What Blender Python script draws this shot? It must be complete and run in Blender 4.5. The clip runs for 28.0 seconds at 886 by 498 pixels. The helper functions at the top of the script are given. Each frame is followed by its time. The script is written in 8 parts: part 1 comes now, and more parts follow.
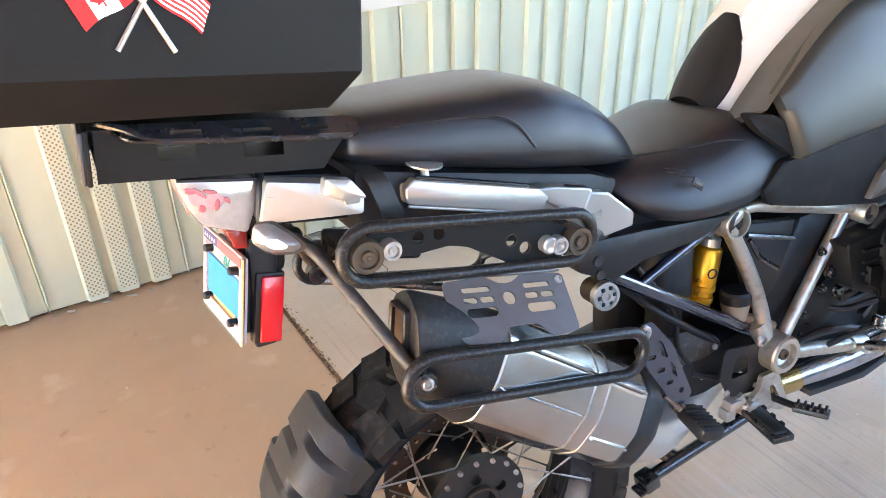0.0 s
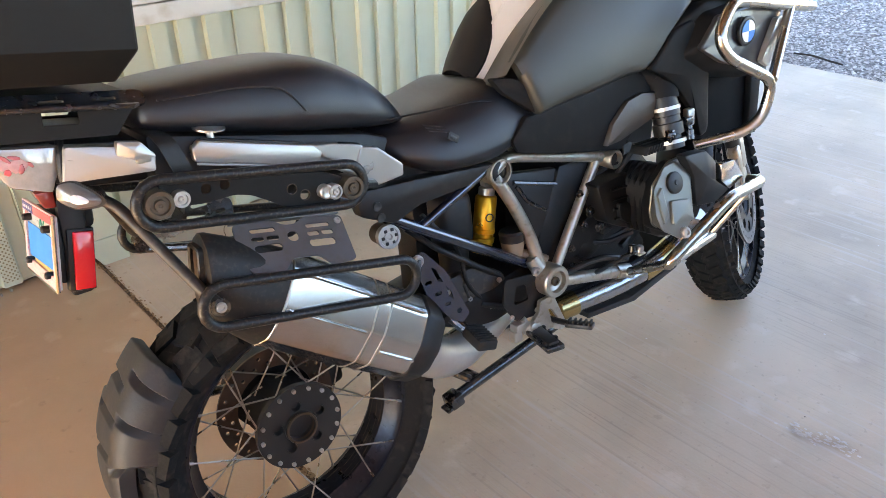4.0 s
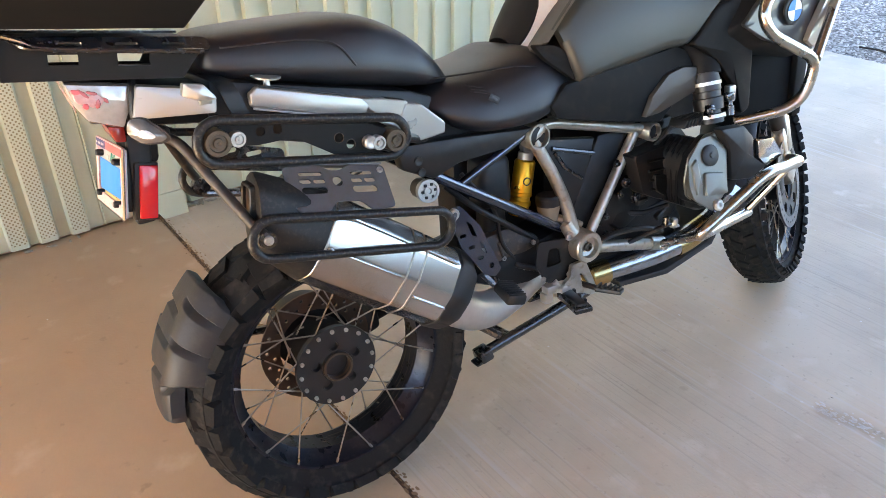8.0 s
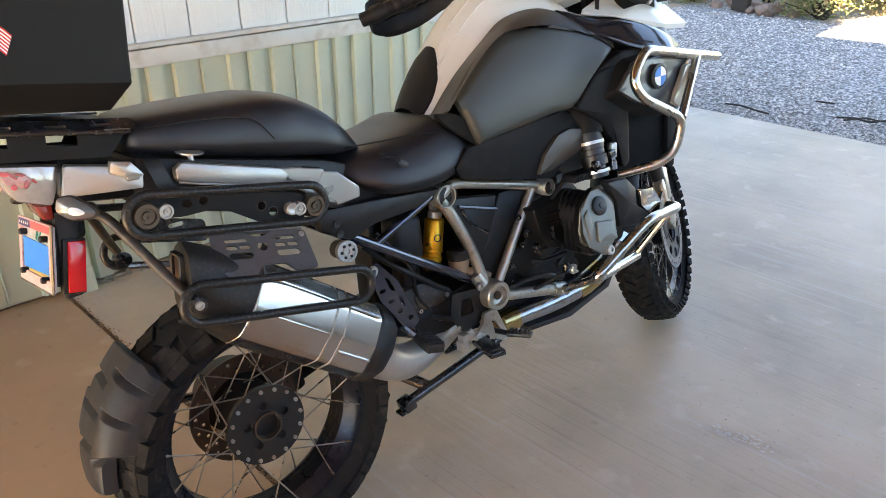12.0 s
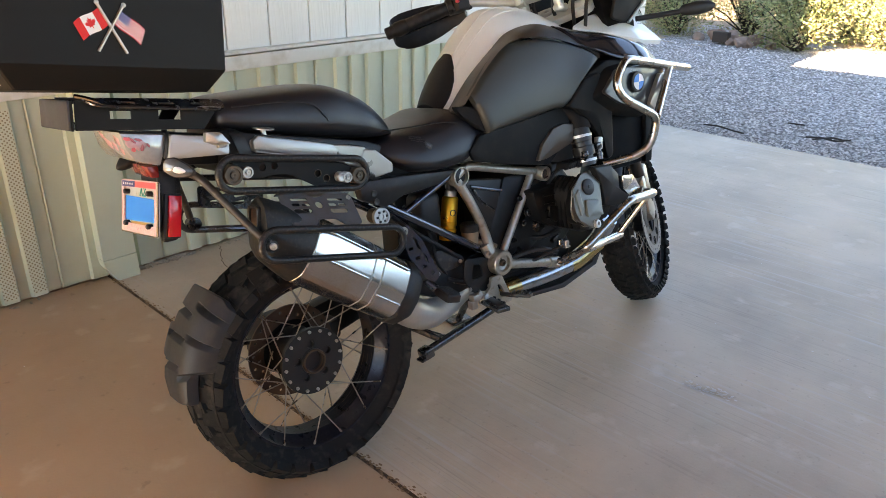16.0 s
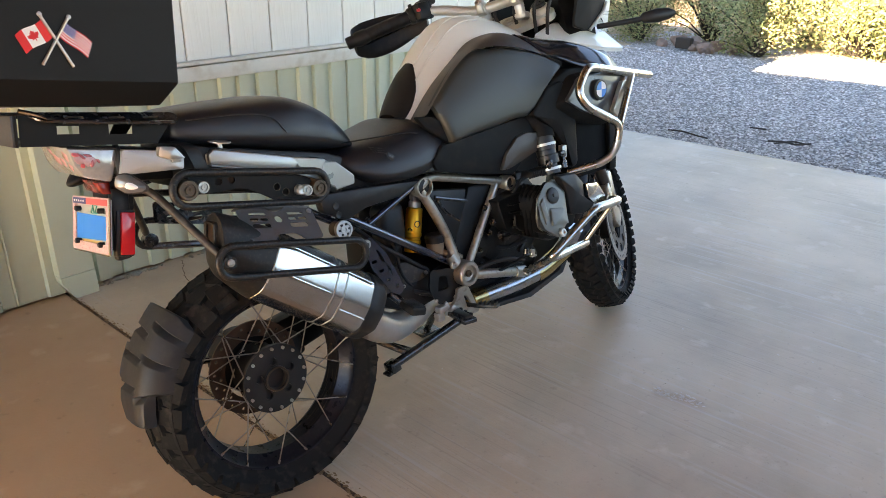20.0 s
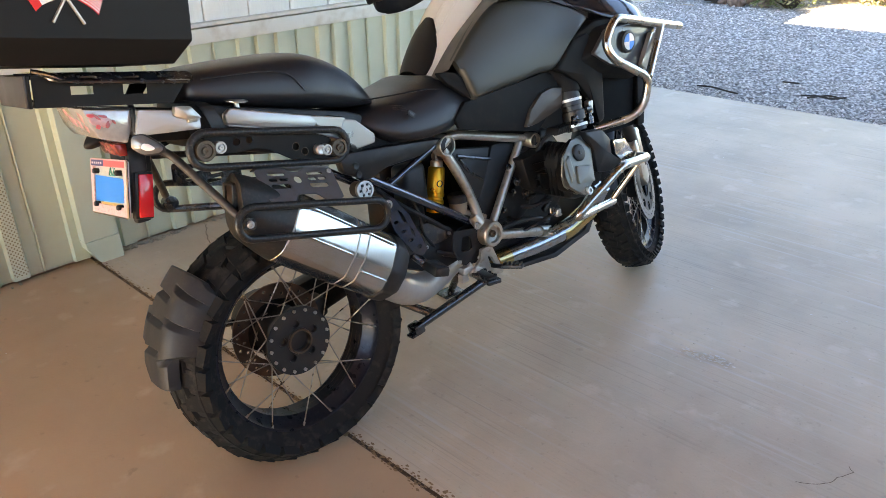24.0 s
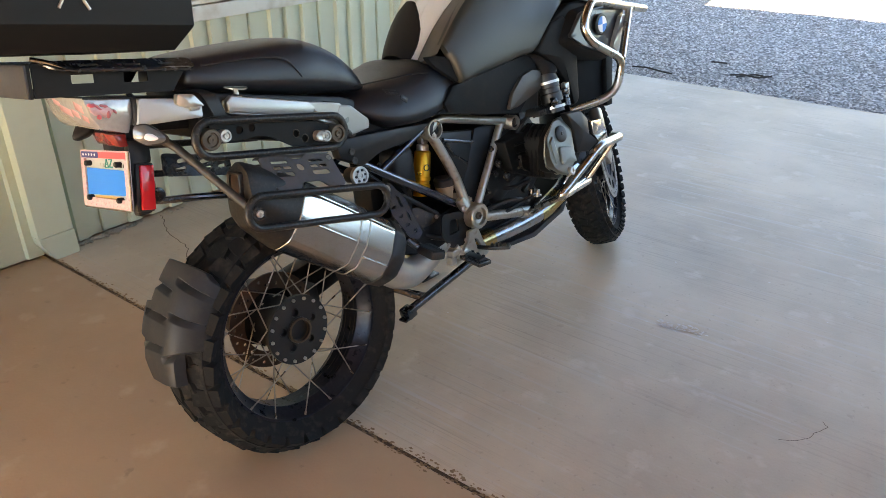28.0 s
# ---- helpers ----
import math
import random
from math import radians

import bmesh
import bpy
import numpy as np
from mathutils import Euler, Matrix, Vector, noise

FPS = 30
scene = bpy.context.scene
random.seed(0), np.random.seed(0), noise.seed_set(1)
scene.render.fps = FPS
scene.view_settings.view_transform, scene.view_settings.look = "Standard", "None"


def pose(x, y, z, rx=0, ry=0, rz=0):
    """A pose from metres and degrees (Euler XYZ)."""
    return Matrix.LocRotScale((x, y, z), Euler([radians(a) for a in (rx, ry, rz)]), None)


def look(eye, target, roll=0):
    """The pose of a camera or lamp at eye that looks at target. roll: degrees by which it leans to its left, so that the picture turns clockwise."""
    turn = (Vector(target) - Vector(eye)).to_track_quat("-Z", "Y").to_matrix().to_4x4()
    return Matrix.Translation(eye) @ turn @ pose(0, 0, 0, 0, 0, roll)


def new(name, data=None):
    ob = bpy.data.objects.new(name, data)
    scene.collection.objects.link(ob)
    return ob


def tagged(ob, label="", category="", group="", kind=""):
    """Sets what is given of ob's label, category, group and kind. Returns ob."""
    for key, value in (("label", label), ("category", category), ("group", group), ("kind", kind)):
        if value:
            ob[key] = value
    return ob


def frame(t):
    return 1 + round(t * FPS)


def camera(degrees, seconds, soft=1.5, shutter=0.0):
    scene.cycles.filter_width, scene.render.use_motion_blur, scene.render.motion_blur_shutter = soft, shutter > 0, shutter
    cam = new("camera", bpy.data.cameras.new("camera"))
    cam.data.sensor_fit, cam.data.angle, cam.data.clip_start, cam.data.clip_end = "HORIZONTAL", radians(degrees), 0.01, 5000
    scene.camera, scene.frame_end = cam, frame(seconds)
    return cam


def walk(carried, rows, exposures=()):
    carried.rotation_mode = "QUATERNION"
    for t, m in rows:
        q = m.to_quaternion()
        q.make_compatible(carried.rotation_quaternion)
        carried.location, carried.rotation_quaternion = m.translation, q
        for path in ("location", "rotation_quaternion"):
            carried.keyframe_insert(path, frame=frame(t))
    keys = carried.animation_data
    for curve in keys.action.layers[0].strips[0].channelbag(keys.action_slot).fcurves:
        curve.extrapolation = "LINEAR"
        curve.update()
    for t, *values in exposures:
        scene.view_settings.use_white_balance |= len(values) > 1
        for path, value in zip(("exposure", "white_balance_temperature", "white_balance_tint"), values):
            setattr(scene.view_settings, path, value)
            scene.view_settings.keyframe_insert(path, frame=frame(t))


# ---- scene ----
cam = camera(61.9, 28.0, soft=0.7)
PATH = [
    (0, (-0.452, -0.775, 1.323), (0.33, 0.763, 0.312), -1.1),
    (0.5, (-0.658, -0.881, 1.354), (0.325, 0.599, 0.435), -2.7),
    (1, (-0.752, -0.943, 1.41), (0.287, 0.563, 0.602), -1.6),
    (1.5, (-0.772, -0.957, 1.406), (0.305, 0.541, 0.634), -0.8),
    (2, (-0.792, -0.974, 1.408), (0.317, 0.509, 0.653), -0.3),
    (2.5, (-0.82, -0.989, 1.422), (0.301, 0.506, 0.709), -0.2),
    (3, (-0.746, -1.0, 1.389), (0.377, 0.473, 0.635), -0.4),
    (3.5, (-0.542, -1.041, 1.343), (0.528, 0.384, 0.435), -1.5),
    (4, (-0.427, -1.077, 1.335), (0.601, 0.322, 0.341), -1.1),
    (4.5, (-0.399, -1.045, 1.329), (0.622, 0.339, 0.308), -0.7),
    (6.5, (-0.326, -1.189, 1.306), (0.548, 0.277, 0.265), 1.0),
    (7, (-0.323, -1.199, 1.306), (0.534, 0.286, 0.275), 1.2),
    (7.5, (-0.348, -1.186, 1.312), (0.503, 0.304, 0.283), 1.1),
    (8, (-0.46, -1.176, 1.316), (0.446, 0.286, 0.296), -0.3),
    (8.5, (-0.504, -1.188, 1.314), (0.526, 0.194, 0.299), 0.9),
    (9, (-0.508, -1.209, 1.331), (0.573, 0.186, 0.39), 0.6),
    (9.5, (-0.522, -1.233, 1.343), (0.571, 0.161, 0.416), 0.1),
    (10, (-0.531, -1.24, 1.346), (0.574, 0.149, 0.425), 0.3),
    (10.5, (-0.536, -1.242, 1.345), (0.577, 0.142, 0.425), 0.3),
    (11, (-0.54, -1.24, 1.352), (0.587, 0.139, 0.443), 0.5),
    (11.5, (-0.542, -1.247, 1.354), (0.6, 0.138, 0.472), 0.3),
    (12, (-0.536, -1.25, 1.354), (0.618, 0.132, 0.483), 0.0),
    (12.5, (-0.537, -1.246, 1.335), (0.634, 0.144, 0.499), -0.0),
    (13, (-0.725, -1.234, 1.34), (0.47, 0.153, 0.535), -2.0),
    (13.5, (-0.812, -1.302, 1.343), (0.389, 0.052, 0.493), -1.6),
    (15.5, (-0.838, -1.494, 1.35), (0.358, -0.108, 0.544), 0.5),
    (16, (-0.837, -1.496, 1.351), (0.361, -0.107, 0.556), 0.7),
    (16.5, (-0.83, -1.49, 1.352), (0.376, -0.101, 0.567), 0.8),
    (17, (-0.824, -1.493, 1.348), (0.387, -0.104, 0.57), 0.9),
    (17.5, (-0.813, -1.486, 1.342), (0.393, -0.097, 0.559), 1.1),
    (18, (-0.811, -1.49, 1.339), (0.402, -0.103, 0.564), 1.5),
    (18.5, (-0.801, -1.485, 1.345), (0.44, -0.114, 0.582), 1.9),
    (19, (-0.804, -1.475, 1.334), (0.44, -0.113, 0.562), 2.1),
    (19.5, (-0.804, -1.478, 1.342), (0.449, -0.129, 0.561), 1.2),
    (20, (-0.803, -1.486, 1.352), (0.458, -0.142, 0.575), 0.6),
    (20.5, (-0.801, -1.479, 1.349), (0.464, -0.14, 0.569), 0.3),
    (21, (-0.803, -1.478, 1.348), (0.459, -0.137, 0.566), 0.2),
    (21.5, (-0.795, -1.47, 1.342), (0.457, -0.13, 0.543), 0.3),
    (23.5, (-0.781, -1.465, 1.334), (0.404, -0.106, 0.47), -0.7),
    (24, (-0.779, -1.463, 1.33), (0.406, -0.106, 0.461), -0.8),
    (24.5, (-0.788, -1.435, 1.327), (0.395, -0.083, 0.449), -1.0),
    (25, (-0.863, -1.342, 1.325), (0.328, -0.008, 0.43), -2.3),
    (25.5, (-0.893, -1.31, 1.329), (0.306, 0.004, 0.415), -2.5),
    (26, (-0.904, -1.318, 1.331), (0.341, -0.054, 0.409), -1.4),
    (26.5, (-0.914, -1.329, 1.336), (0.37, -0.102, 0.415), -0.7),
    (27, (-0.918, -1.336, 1.336), (0.389, -0.131, 0.42), -0.3),
    (27.5, (-0.921, -1.337, 1.335), (0.396, -0.139, 0.423), -0.1),
    (28, (-0.923, -1.343, 1.337), (0.395, -0.145, 0.428), 0.1),
]
walk(cam, [(t, look(eye, target, roll)) for t, eye, target, roll in PATH], exposures=[(0.0, 4.70, 8150, 14.3), (0.6, 4.28, 8840, 14.3), (1.5, 3.73, 9090, 15.3), (2.5, 3.63, 9190, 15.3), (3.0, 3.63, 9140, 16.3), (4.0, 4.03, 9090, 15.8), (7.0, 4.20, 8790, 15.8), (8.0, 4.13, 8880, 14.3), (9.0, 3.88, 9400, 14.3), (12.0, 3.68, 9500, 14.3), (13.5, 3.41, 9550, 14.3), (15.5, 3.38, 9500, 14.8), (17.0, 3.36, 9520, 14.3), (18.0, 3.35, 9540, 14.3), (19.0, 3.35, 9990, 14.3), (20.0, 3.35, 9690, 14.3), (21.5, 3.38, 9890, 14.3), (24.0, 3.63, 9150, 13.3), (25.0, 3.69, 9130, 13.3), (26.5, 3.53, 9350, 12.3), (28.0, 3.49, 9500, 12.3)])

# ---- light ----
ROOM_TURN = 5.2
SUN_ELEVATION, SUN_FROM = 33.0, 188.0
world = bpy.data.worlds.new("sky")
scene.world = world
world.use_nodes = True
sky = world.node_tree.nodes.new("ShaderNodeTexSky")
sky.sky_type, sky.sun_disc = "NISHITA", False
sky.sun_elevation, sky.sun_rotation = radians(SUN_ELEVATION), radians(90 - SUN_FROM)
sky.altitude, sky.air_density, sky.dust_density, sky.ozone_density = 1500.0, 1.0, 0.05, 5.0
world.node_tree.links.new(sky.outputs[0], world.node_tree.nodes["Background"].inputs[0])
world.node_tree.nodes["Background"].inputs[1].default_value = 0.10
sun = new("sun", bpy.data.lights.new("sun", "SUN"))
sun.data.energy, sun.data.angle, sun.data.color = 5.0, radians(0.5), (1.0, 0.95, 0.86)
_e, _a = radians(SUN_ELEVATION), radians(SUN_FROM)
sun.matrix_basis = look((math.cos(_a) * math.cos(_e) * 30, math.sin(_a) * math.cos(_e) * 30, math.sin(_e) * 30), (0, 0, 0))

# ---- materials ----


def mat(name, col, rough=0.5, metal=0.0, var=0.12, scale=18.0, bump=0.06, bscale=160.0, wear=None, coat=0.0, rvar=0.12, dist=0.002):
    """Two scales of noise in colour and roughness, and fine relief. wear: colour of sparse dusty patches."""
    m = bpy.data.materials.new(name)
    m.use_nodes = True
    nt = m.node_tree
    n, ln = nt.nodes, nt.links.new
    bsdf = n["Principled BSDF"]
    co = n.new("ShaderNodeTexCoord")
    big = n.new("ShaderNodeTexNoise")
    big.inputs["Scale"].default_value, big.inputs["Detail"].default_value = scale, 6.0
    ln(co.outputs["Object"], big.inputs["Vector"])
    fine = n.new("ShaderNodeTexNoise")
    fine.inputs["Scale"].default_value, fine.inputs["Detail"].default_value = bscale, 3.0
    ln(co.outputs["Object"], fine.inputs["Vector"])
    mix = n.new("ShaderNodeMix")
    mix.data_type = "RGBA"
    mix.inputs["A"].default_value = (*[c * (1 - var) for c in col], 1)
    mix.inputs["B"].default_value = (*[min(1, c * (1 + var)) for c in col], 1)
    ln(big.outputs["Fac"], mix.inputs["Factor"])
    out = mix.outputs["Result"]
    if wear:
        ramp = n.new("ShaderNodeValToRGB")
        ramp.color_ramp.elements[0].position, ramp.color_ramp.elements[1].position = 0.52, 0.75
        spots = n.new("ShaderNodeTexNoise")
        spots.inputs["Scale"].default_value, spots.inputs["Detail"].default_value = scale * 2.3, 8.0
        ln(co.outputs["Object"], spots.inputs["Vector"])
        ln(spots.outputs["Fac"], ramp.inputs[0])
        dust = n.new("ShaderNodeMix")
        dust.data_type = "RGBA"
        dust.inputs["B"].default_value = (*wear, 1)
        ln(out, dust.inputs["A"])
        ln(ramp.outputs[0], dust.inputs["Factor"])
        out = dust.outputs["Result"]
    ln(out, bsdf.inputs["Base Color"])
    rng = n.new("ShaderNodeMapRange")
    rng.inputs["To Min"].default_value, rng.inputs["To Max"].default_value = max(0.02, rough - rvar), min(1.0, rough + rvar)
    ln(big.outputs["Fac"], rng.inputs["Value"])
    ln(rng.outputs[0], bsdf.inputs["Roughness"])
    bsdf.inputs["Metallic"].default_value = metal
    bsdf.inputs["Coat Weight"].default_value = coat
    if max(col) < 0.03:
        bsdf.inputs["Specular IOR Level"].default_value = 0.15 if rough > 0.55 else 0.3
    if bump:
        b = n.new("ShaderNodeBump")
        b.inputs["Strength"].default_value, b.inputs["Distance"].default_value = bump, dist
        ln(fine.outputs["Fac"], b.inputs["Height"])
        ln(b.outputs[0], bsdf.inputs["Normal"])
    return m


BLACK_PLASTIC = mat("black_plastic", (0.0110, 0.0110, 0.0115), 0.48, wear=(0.022, 0.02, 0.018))
BLACK_SATIN = mat("black_satin_paint", (0.0140, 0.0140, 0.0140), 0.42, bump=0.03)
BLACK_GRAIN = mat("grained_black_plastic", (0.0090, 0.0090, 0.0095), 0.55, bump=0.25, bscale=900, dist=0.0008)
BLACK_STEEL = mat("black_powder_coated_steel", (0.0110, 0.0120, 0.0150), 0.25, coat=0.4, wear=(0.034, 0.030, 0.025), scale=75, bump=0.1)
# gloss black with the sky's blue reflection put into its base colour
SKY_TINT_BLACK = mat("sky_tinted_gloss_black", (0.009, 0.015, 0.032), 0.17, coat=0.8, bump=0.04)
CASE_BLACK = mat("black_powder_coated_aluminium", (0.0055, 0.0052, 0.0048), 0.57, bump=0.3, bscale=1100, dist=0.0006, rvar=0.06)
RACK_STEEL = mat("scuffed_rack_steel", (0.0130, 0.0130, 0.0135), 0.36, wear=(0.075, 0.064, 0.050), scale=85, bump=0.15)
TYRE = mat("tyre_rubber", (0.0125, 0.0120, 0.0115), 0.78, wear=(0.040, 0.035, 0.029), bump=0.3)
GREY_RUBBER = mat("grey_moulded_rubber", (0.021, 0.022, 0.024), 0.5, wear=(0.034, 0.033, 0.030), bump=0.12)
SEAT = mat("black_seat_vinyl", (0.0085, 0.0095, 0.0125), 0.40, bump=0.30, bscale=700, dist=0.0010, rvar=0.04, scale=5)
for m_, gloss in ((SEAT, 0.55), (BLACK_STEEL, 0.85), (SKY_TINT_BLACK, 0.9), (CASE_BLACK, 0.22), (BLACK_SATIN, 0.45), (BLACK_PLASTIC, 0.38)):
    m_.node_tree.nodes["Principled BSDF"].inputs["Specular IOR Level"].default_value = gloss
SILVER = mat("silver_painted_plastic", (0.41, 0.41, 0.38), 0.29, 0.6, var=0.04, bump=0.0, rvar=0.04)
FRAME_SILVER = mat("silver_frame_paint", (0.46, 0.44, 0.38), 0.34, 0.8, var=0.12, scale=30, wear=(0.30, 0.265, 0.205))
STAINLESS = mat("brushed_stainless_steel", (0.52, 0.485, 0.43), 0.27, 1.0, var=0.12, scale=9, bump=0.05, bscale=400, rvar=0.1)
CHROME = mat("polished_steel", (0.52, 0.515, 0.50), 0.14, 1.0, var=0.08, bump=0.0, rvar=0.06)
HEADER_STEEL = mat("blue_grey_header_steel", (0.40, 0.43, 0.48), 0.20, 1.0, var=0.2, scale=16, bump=0.03, wear=(0.34, 0.27, 0.17))
MUFFLER = mat("brushed_muffler_steel", (0.54, 0.54, 0.53), 0.20, 1.0, var=0.10, scale=9, bump=0.04, bscale=500, wear=(0.50, 0.45, 0.37), rvar=0.06)
WELD = mat("dull_welded_steel", (0.36, 0.33, 0.28), 0.34, 1.0, var=0.3, scale=60, wear=(0.22, 0.18, 0.13), bump=0.3, bscale=500)
HEAT_STEEL = mat("heat_tinted_steel", (0.52, 0.38, 0.17), 0.22, 1.0, var=0.25, scale=14, bump=0.03)
GOLD = mat("gold_anodised_aluminium", (0.74, 0.37, 0.03), 0.3, 0.75, var=0.1)
RUST = mat("rusty_disc_steel", (0.085, 0.055, 0.040), 0.5, 0.6, var=0.4, scale=40)
DISC = mat("brake_disc_steel", (0.19, 0.19, 0.195), 0.4, 1.0)
WHITE_PAINT = mat("light_white_tank_paint", (0.72, 0.715, 0.665), 0.3, var=0.03, coat=0.4, bump=0.0, rvar=0.04)
TANK_GREY = mat("matt_grey_metal_paint", (0.038, 0.039, 0.034), 0.42, 0.3, var=0.05, bump=0.03, bscale=900, rvar=0.03)
BROWN_TRIM = mat("dark_bronze_trim", (0.050, 0.040, 0.032), 0.40, 0.2)
ENGINE = mat("black_engine_casting", (0.0060, 0.0060, 0.0062), 0.45, 0.0, bump=0.2, bscale=300, wear=(0.013, 0.012, 0.011))
VALVE_SILVER = mat("cast_valve_cover", (0.150, 0.150, 0.128), 0.42, 0.5, bump=0.12, bscale=300)
GREY_PLASTIC = mat("graphite_plastic", (0.030, 0.031, 0.034), 0.45, bump=0.1)
LAMP_CLEAR = mat("clear_lamp_lens", (0.40, 0.385, 0.37), 0.10, 0.3, var=0.22, coat=0.6, scale=90, bump=0.25, bscale=120)
LAMP_RED = mat("red_lens", (0.62, 0.012, 0.02), 0.2, coat=0.5, bump=0.05)
RED_DARK = mat("dark_red_lens", (0.22, 0.02, 0.018), 0.25, coat=0.5, bump=0.03)
PINK = mat("faint_red_lens_detail", (0.42, 0.11, 0.12), 0.25, coat=0.4, bump=0.0)
LENS_PINK = mat("pale_pink_lens_detail", (0.48, 0.26, 0.26), 0.2, coat=0.4, var=0.25, scale=160, bump=0.0)
PLATE_PAINT = mat("pale_plate_paint", (0.46, 0.49, 0.46), 0.4, bump=0.03)
PLATE_FRAME = mat("pale_pink_plate_frame", (0.60, 0.43, 0.42), 0.4, var=0.3, wear=(0.62, 0.12, 0.15), scale=120, bump=0.03)
PLATE_RED = mat("plate_frame_red", (0.62, 0.10, 0.11), 0.4, bump=0.0)
NAVY = mat("navy_ink", (0.03, 0.04, 0.16), 0.45, bump=0.0)
BLUE_BAND = mat("plain_blue_cover", (0.0, 0.22, 0.72), 0.5, var=0.02, bump=0.0)
TEAL_INK = mat("green_ink", (0.02, 0.28, 0.22), 0.5, bump=0.0)
OCHRE = mat("ochre_ink", (0.60, 0.40, 0.14), 0.5, bump=0.0)
FLAG_RED = mat("flag_red", (0.68, 0.03, 0.03), 0.45, bump=0.0, var=0.06)
FLAG_WHITE = mat("flag_white", (0.80, 0.78, 0.76), 0.45, bump=0.0, var=0.04)
FLAG_BLUE = mat("flag_blue", (0.06, 0.06, 0.24), 0.45, bump=0.0)
EMBLEM_BLUE = mat("emblem_blue", (0.02, 0.22, 0.62), 0.4, coat=0.1, bump=0.0)
ORANGE = mat("orange_reflector", (0.55, 0.14, 0.02), 0.3, coat=0.4)
BRASS = mat("aged_brass", (0.085, 0.062, 0.042), 0.42, 0.5, var=0.25, scale=60)
ZINC = mat("zinc_plated_steel", (0.46, 0.45, 0.42), 0.34, 0.7, var=0.12, scale=70)
RIM_BLACK = mat("black_anodised_rim", (0.012, 0.013, 0.019), 0.3, 0.4, var=0.2, wear=(0.024, 0.025, 0.032), scale=40)
SPOKE = mat("steel_spoke", (0.36, 0.34, 0.31), 0.3, 0.9, var=0.3, scale=30)
SCREEN = mat("smoked_screen", (0.006, 0.006, 0.006), 0.60, bump=0.0)
COWL_BLACK = mat("matt_black_cowl_plastic", (0.0065, 0.0065, 0.0068), 0.58, bump=0.12, bscale=500, wear=(0.014, 0.012, 0.010))
TEXT_GREY = mat("faint_grey_marking", (0.06, 0.055, 0.05), 0.5, bump=0.0)
RED_SWITCH = mat("red_switch", (0.6, 0.03, 0.05), 0.35, bump=0.0)

FLUID = mat("cloudy_beige_plastic", (0.27, 0.215, 0.15), 0.45, var=0.15, scale=30)
RADIATOR = mat("radiator_black", (0.004, 0.004, 0.0045), 0.8, bump=0.1)
DUSTY_STEEL = mat("dusty_black_steel", (0.030, 0.026, 0.022), 0.55, var=0.3, scale=25, wear=(0.11, 0.088, 0.062), bump=0.2)
for m_ in (FLAG_RED, FLAG_WHITE, FLAG_BLUE):
    m_.node_tree.nodes["Principled BSDF"].inputs["Specular IOR Level"].default_value = 0.2
BAR_SILVER = mat("pale_silver_anodised", (0.62, 0.60, 0.54), 0.36, 0.5, var=0.06)
CLEAR_SCREEN = mat("clear_screen", (0.90, 0.95, 0.97), 0.06, var=0.01, bump=0.0, rvar=0.02)
CLEAR_SCREEN.node_tree.nodes["Principled BSDF"].inputs["Transmission Weight"].default_value = 0.95
SHIELD_GREY = mat("satin_grey_steel", (0.14, 0.14, 0.142), 0.36, 0.5, var=0.1, wear=(0.13, 0.125, 0.115), scale=30)
INDICATOR_CLEAR = mat("clear_indicator_lens", (0.17, 0.165, 0.16), 0.14, 0.2, var=0.15, coat=0.6, scale=90, bump=0.2, bscale=260)
END_CAP = mat("dusty_black_end_cap", (0.020, 0.019, 0.018), 0.45, 0.3, wear=(0.045, 0.039, 0.032), scale=60, bump=0.15)

# ---- mesh helpers ----


def part(name, bm, material, parent, label="", smooth=35.0):
    me = bpy.data.meshes.new(name)
    bmesh.ops.recalc_face_normals(bm, faces=bm.faces)
    for f in bm.faces:
        f.smooth = smooth > 0
    bm.to_mesh(me)
    bm.free()
    if smooth:
        me.set_sharp_from_angle(angle=radians(smooth))
    me.materials.append(material)
    ob = new(name, me)
    ob.parent = parent
    if label:
        ob["label"] = label
    return ob


def join(*bms):
    out = bmesh.new()
    for b in bms:
        me = bpy.data.meshes.new("tmp")
        b.to_mesh(me)
        b.free()
        out.from_mesh(me)
        bpy.data.meshes.remove(me)
    return out


def moved(bm, m):
    bmesh.ops.transform(bm, matrix=m, verts=bm.verts)
    return bm


def box(cx, cy, cz, sx, sy, sz, bevel=0.0, segs=2):
    bm = bmesh.new()
    bmesh.ops.create_cube(bm, size=1.0, matrix=Matrix.Translation((cx, cy, cz)) @ Matrix.Diagonal((sx, sy, sz, 1)))
    if bevel:
        bmesh.ops.bevel(bm, geom=bm.edges, offset=bevel, segments=segs, affect="EDGES", profile=0.5)
    return bm


def prism(pts, y0, y1, bevel=0.0, segs=2, axis="y"):
    """A polygon of (x, z) points, drawn out along y (or z: points are x, y; or x: points are y, z)."""
    bm = bmesh.new()

    def at(p, d):
        return {"y": (p[0], d, p[1]), "z": (p[0], p[1], d), "x": (d, p[0], p[1])}[axis]

    a = [bm.verts.new(at(p, y0)) for p in pts]
    b = [bm.verts.new(at(p, y1)) for p in pts]
    n = len(pts)
    bm.faces.new(a)
    bm.faces.new(b[::-1])
    for i in range(n):
        bm.faces.new((a[i], b[i], b[(i + 1) % n], a[(i + 1) % n]))
    bmesh.ops.recalc_face_normals(bm, faces=bm.faces)
    if bevel:
        bmesh.ops.bevel(bm, geom=bm.edges, offset=bevel, segments=segs, affect="EDGES", profile=0.5)
    return bm


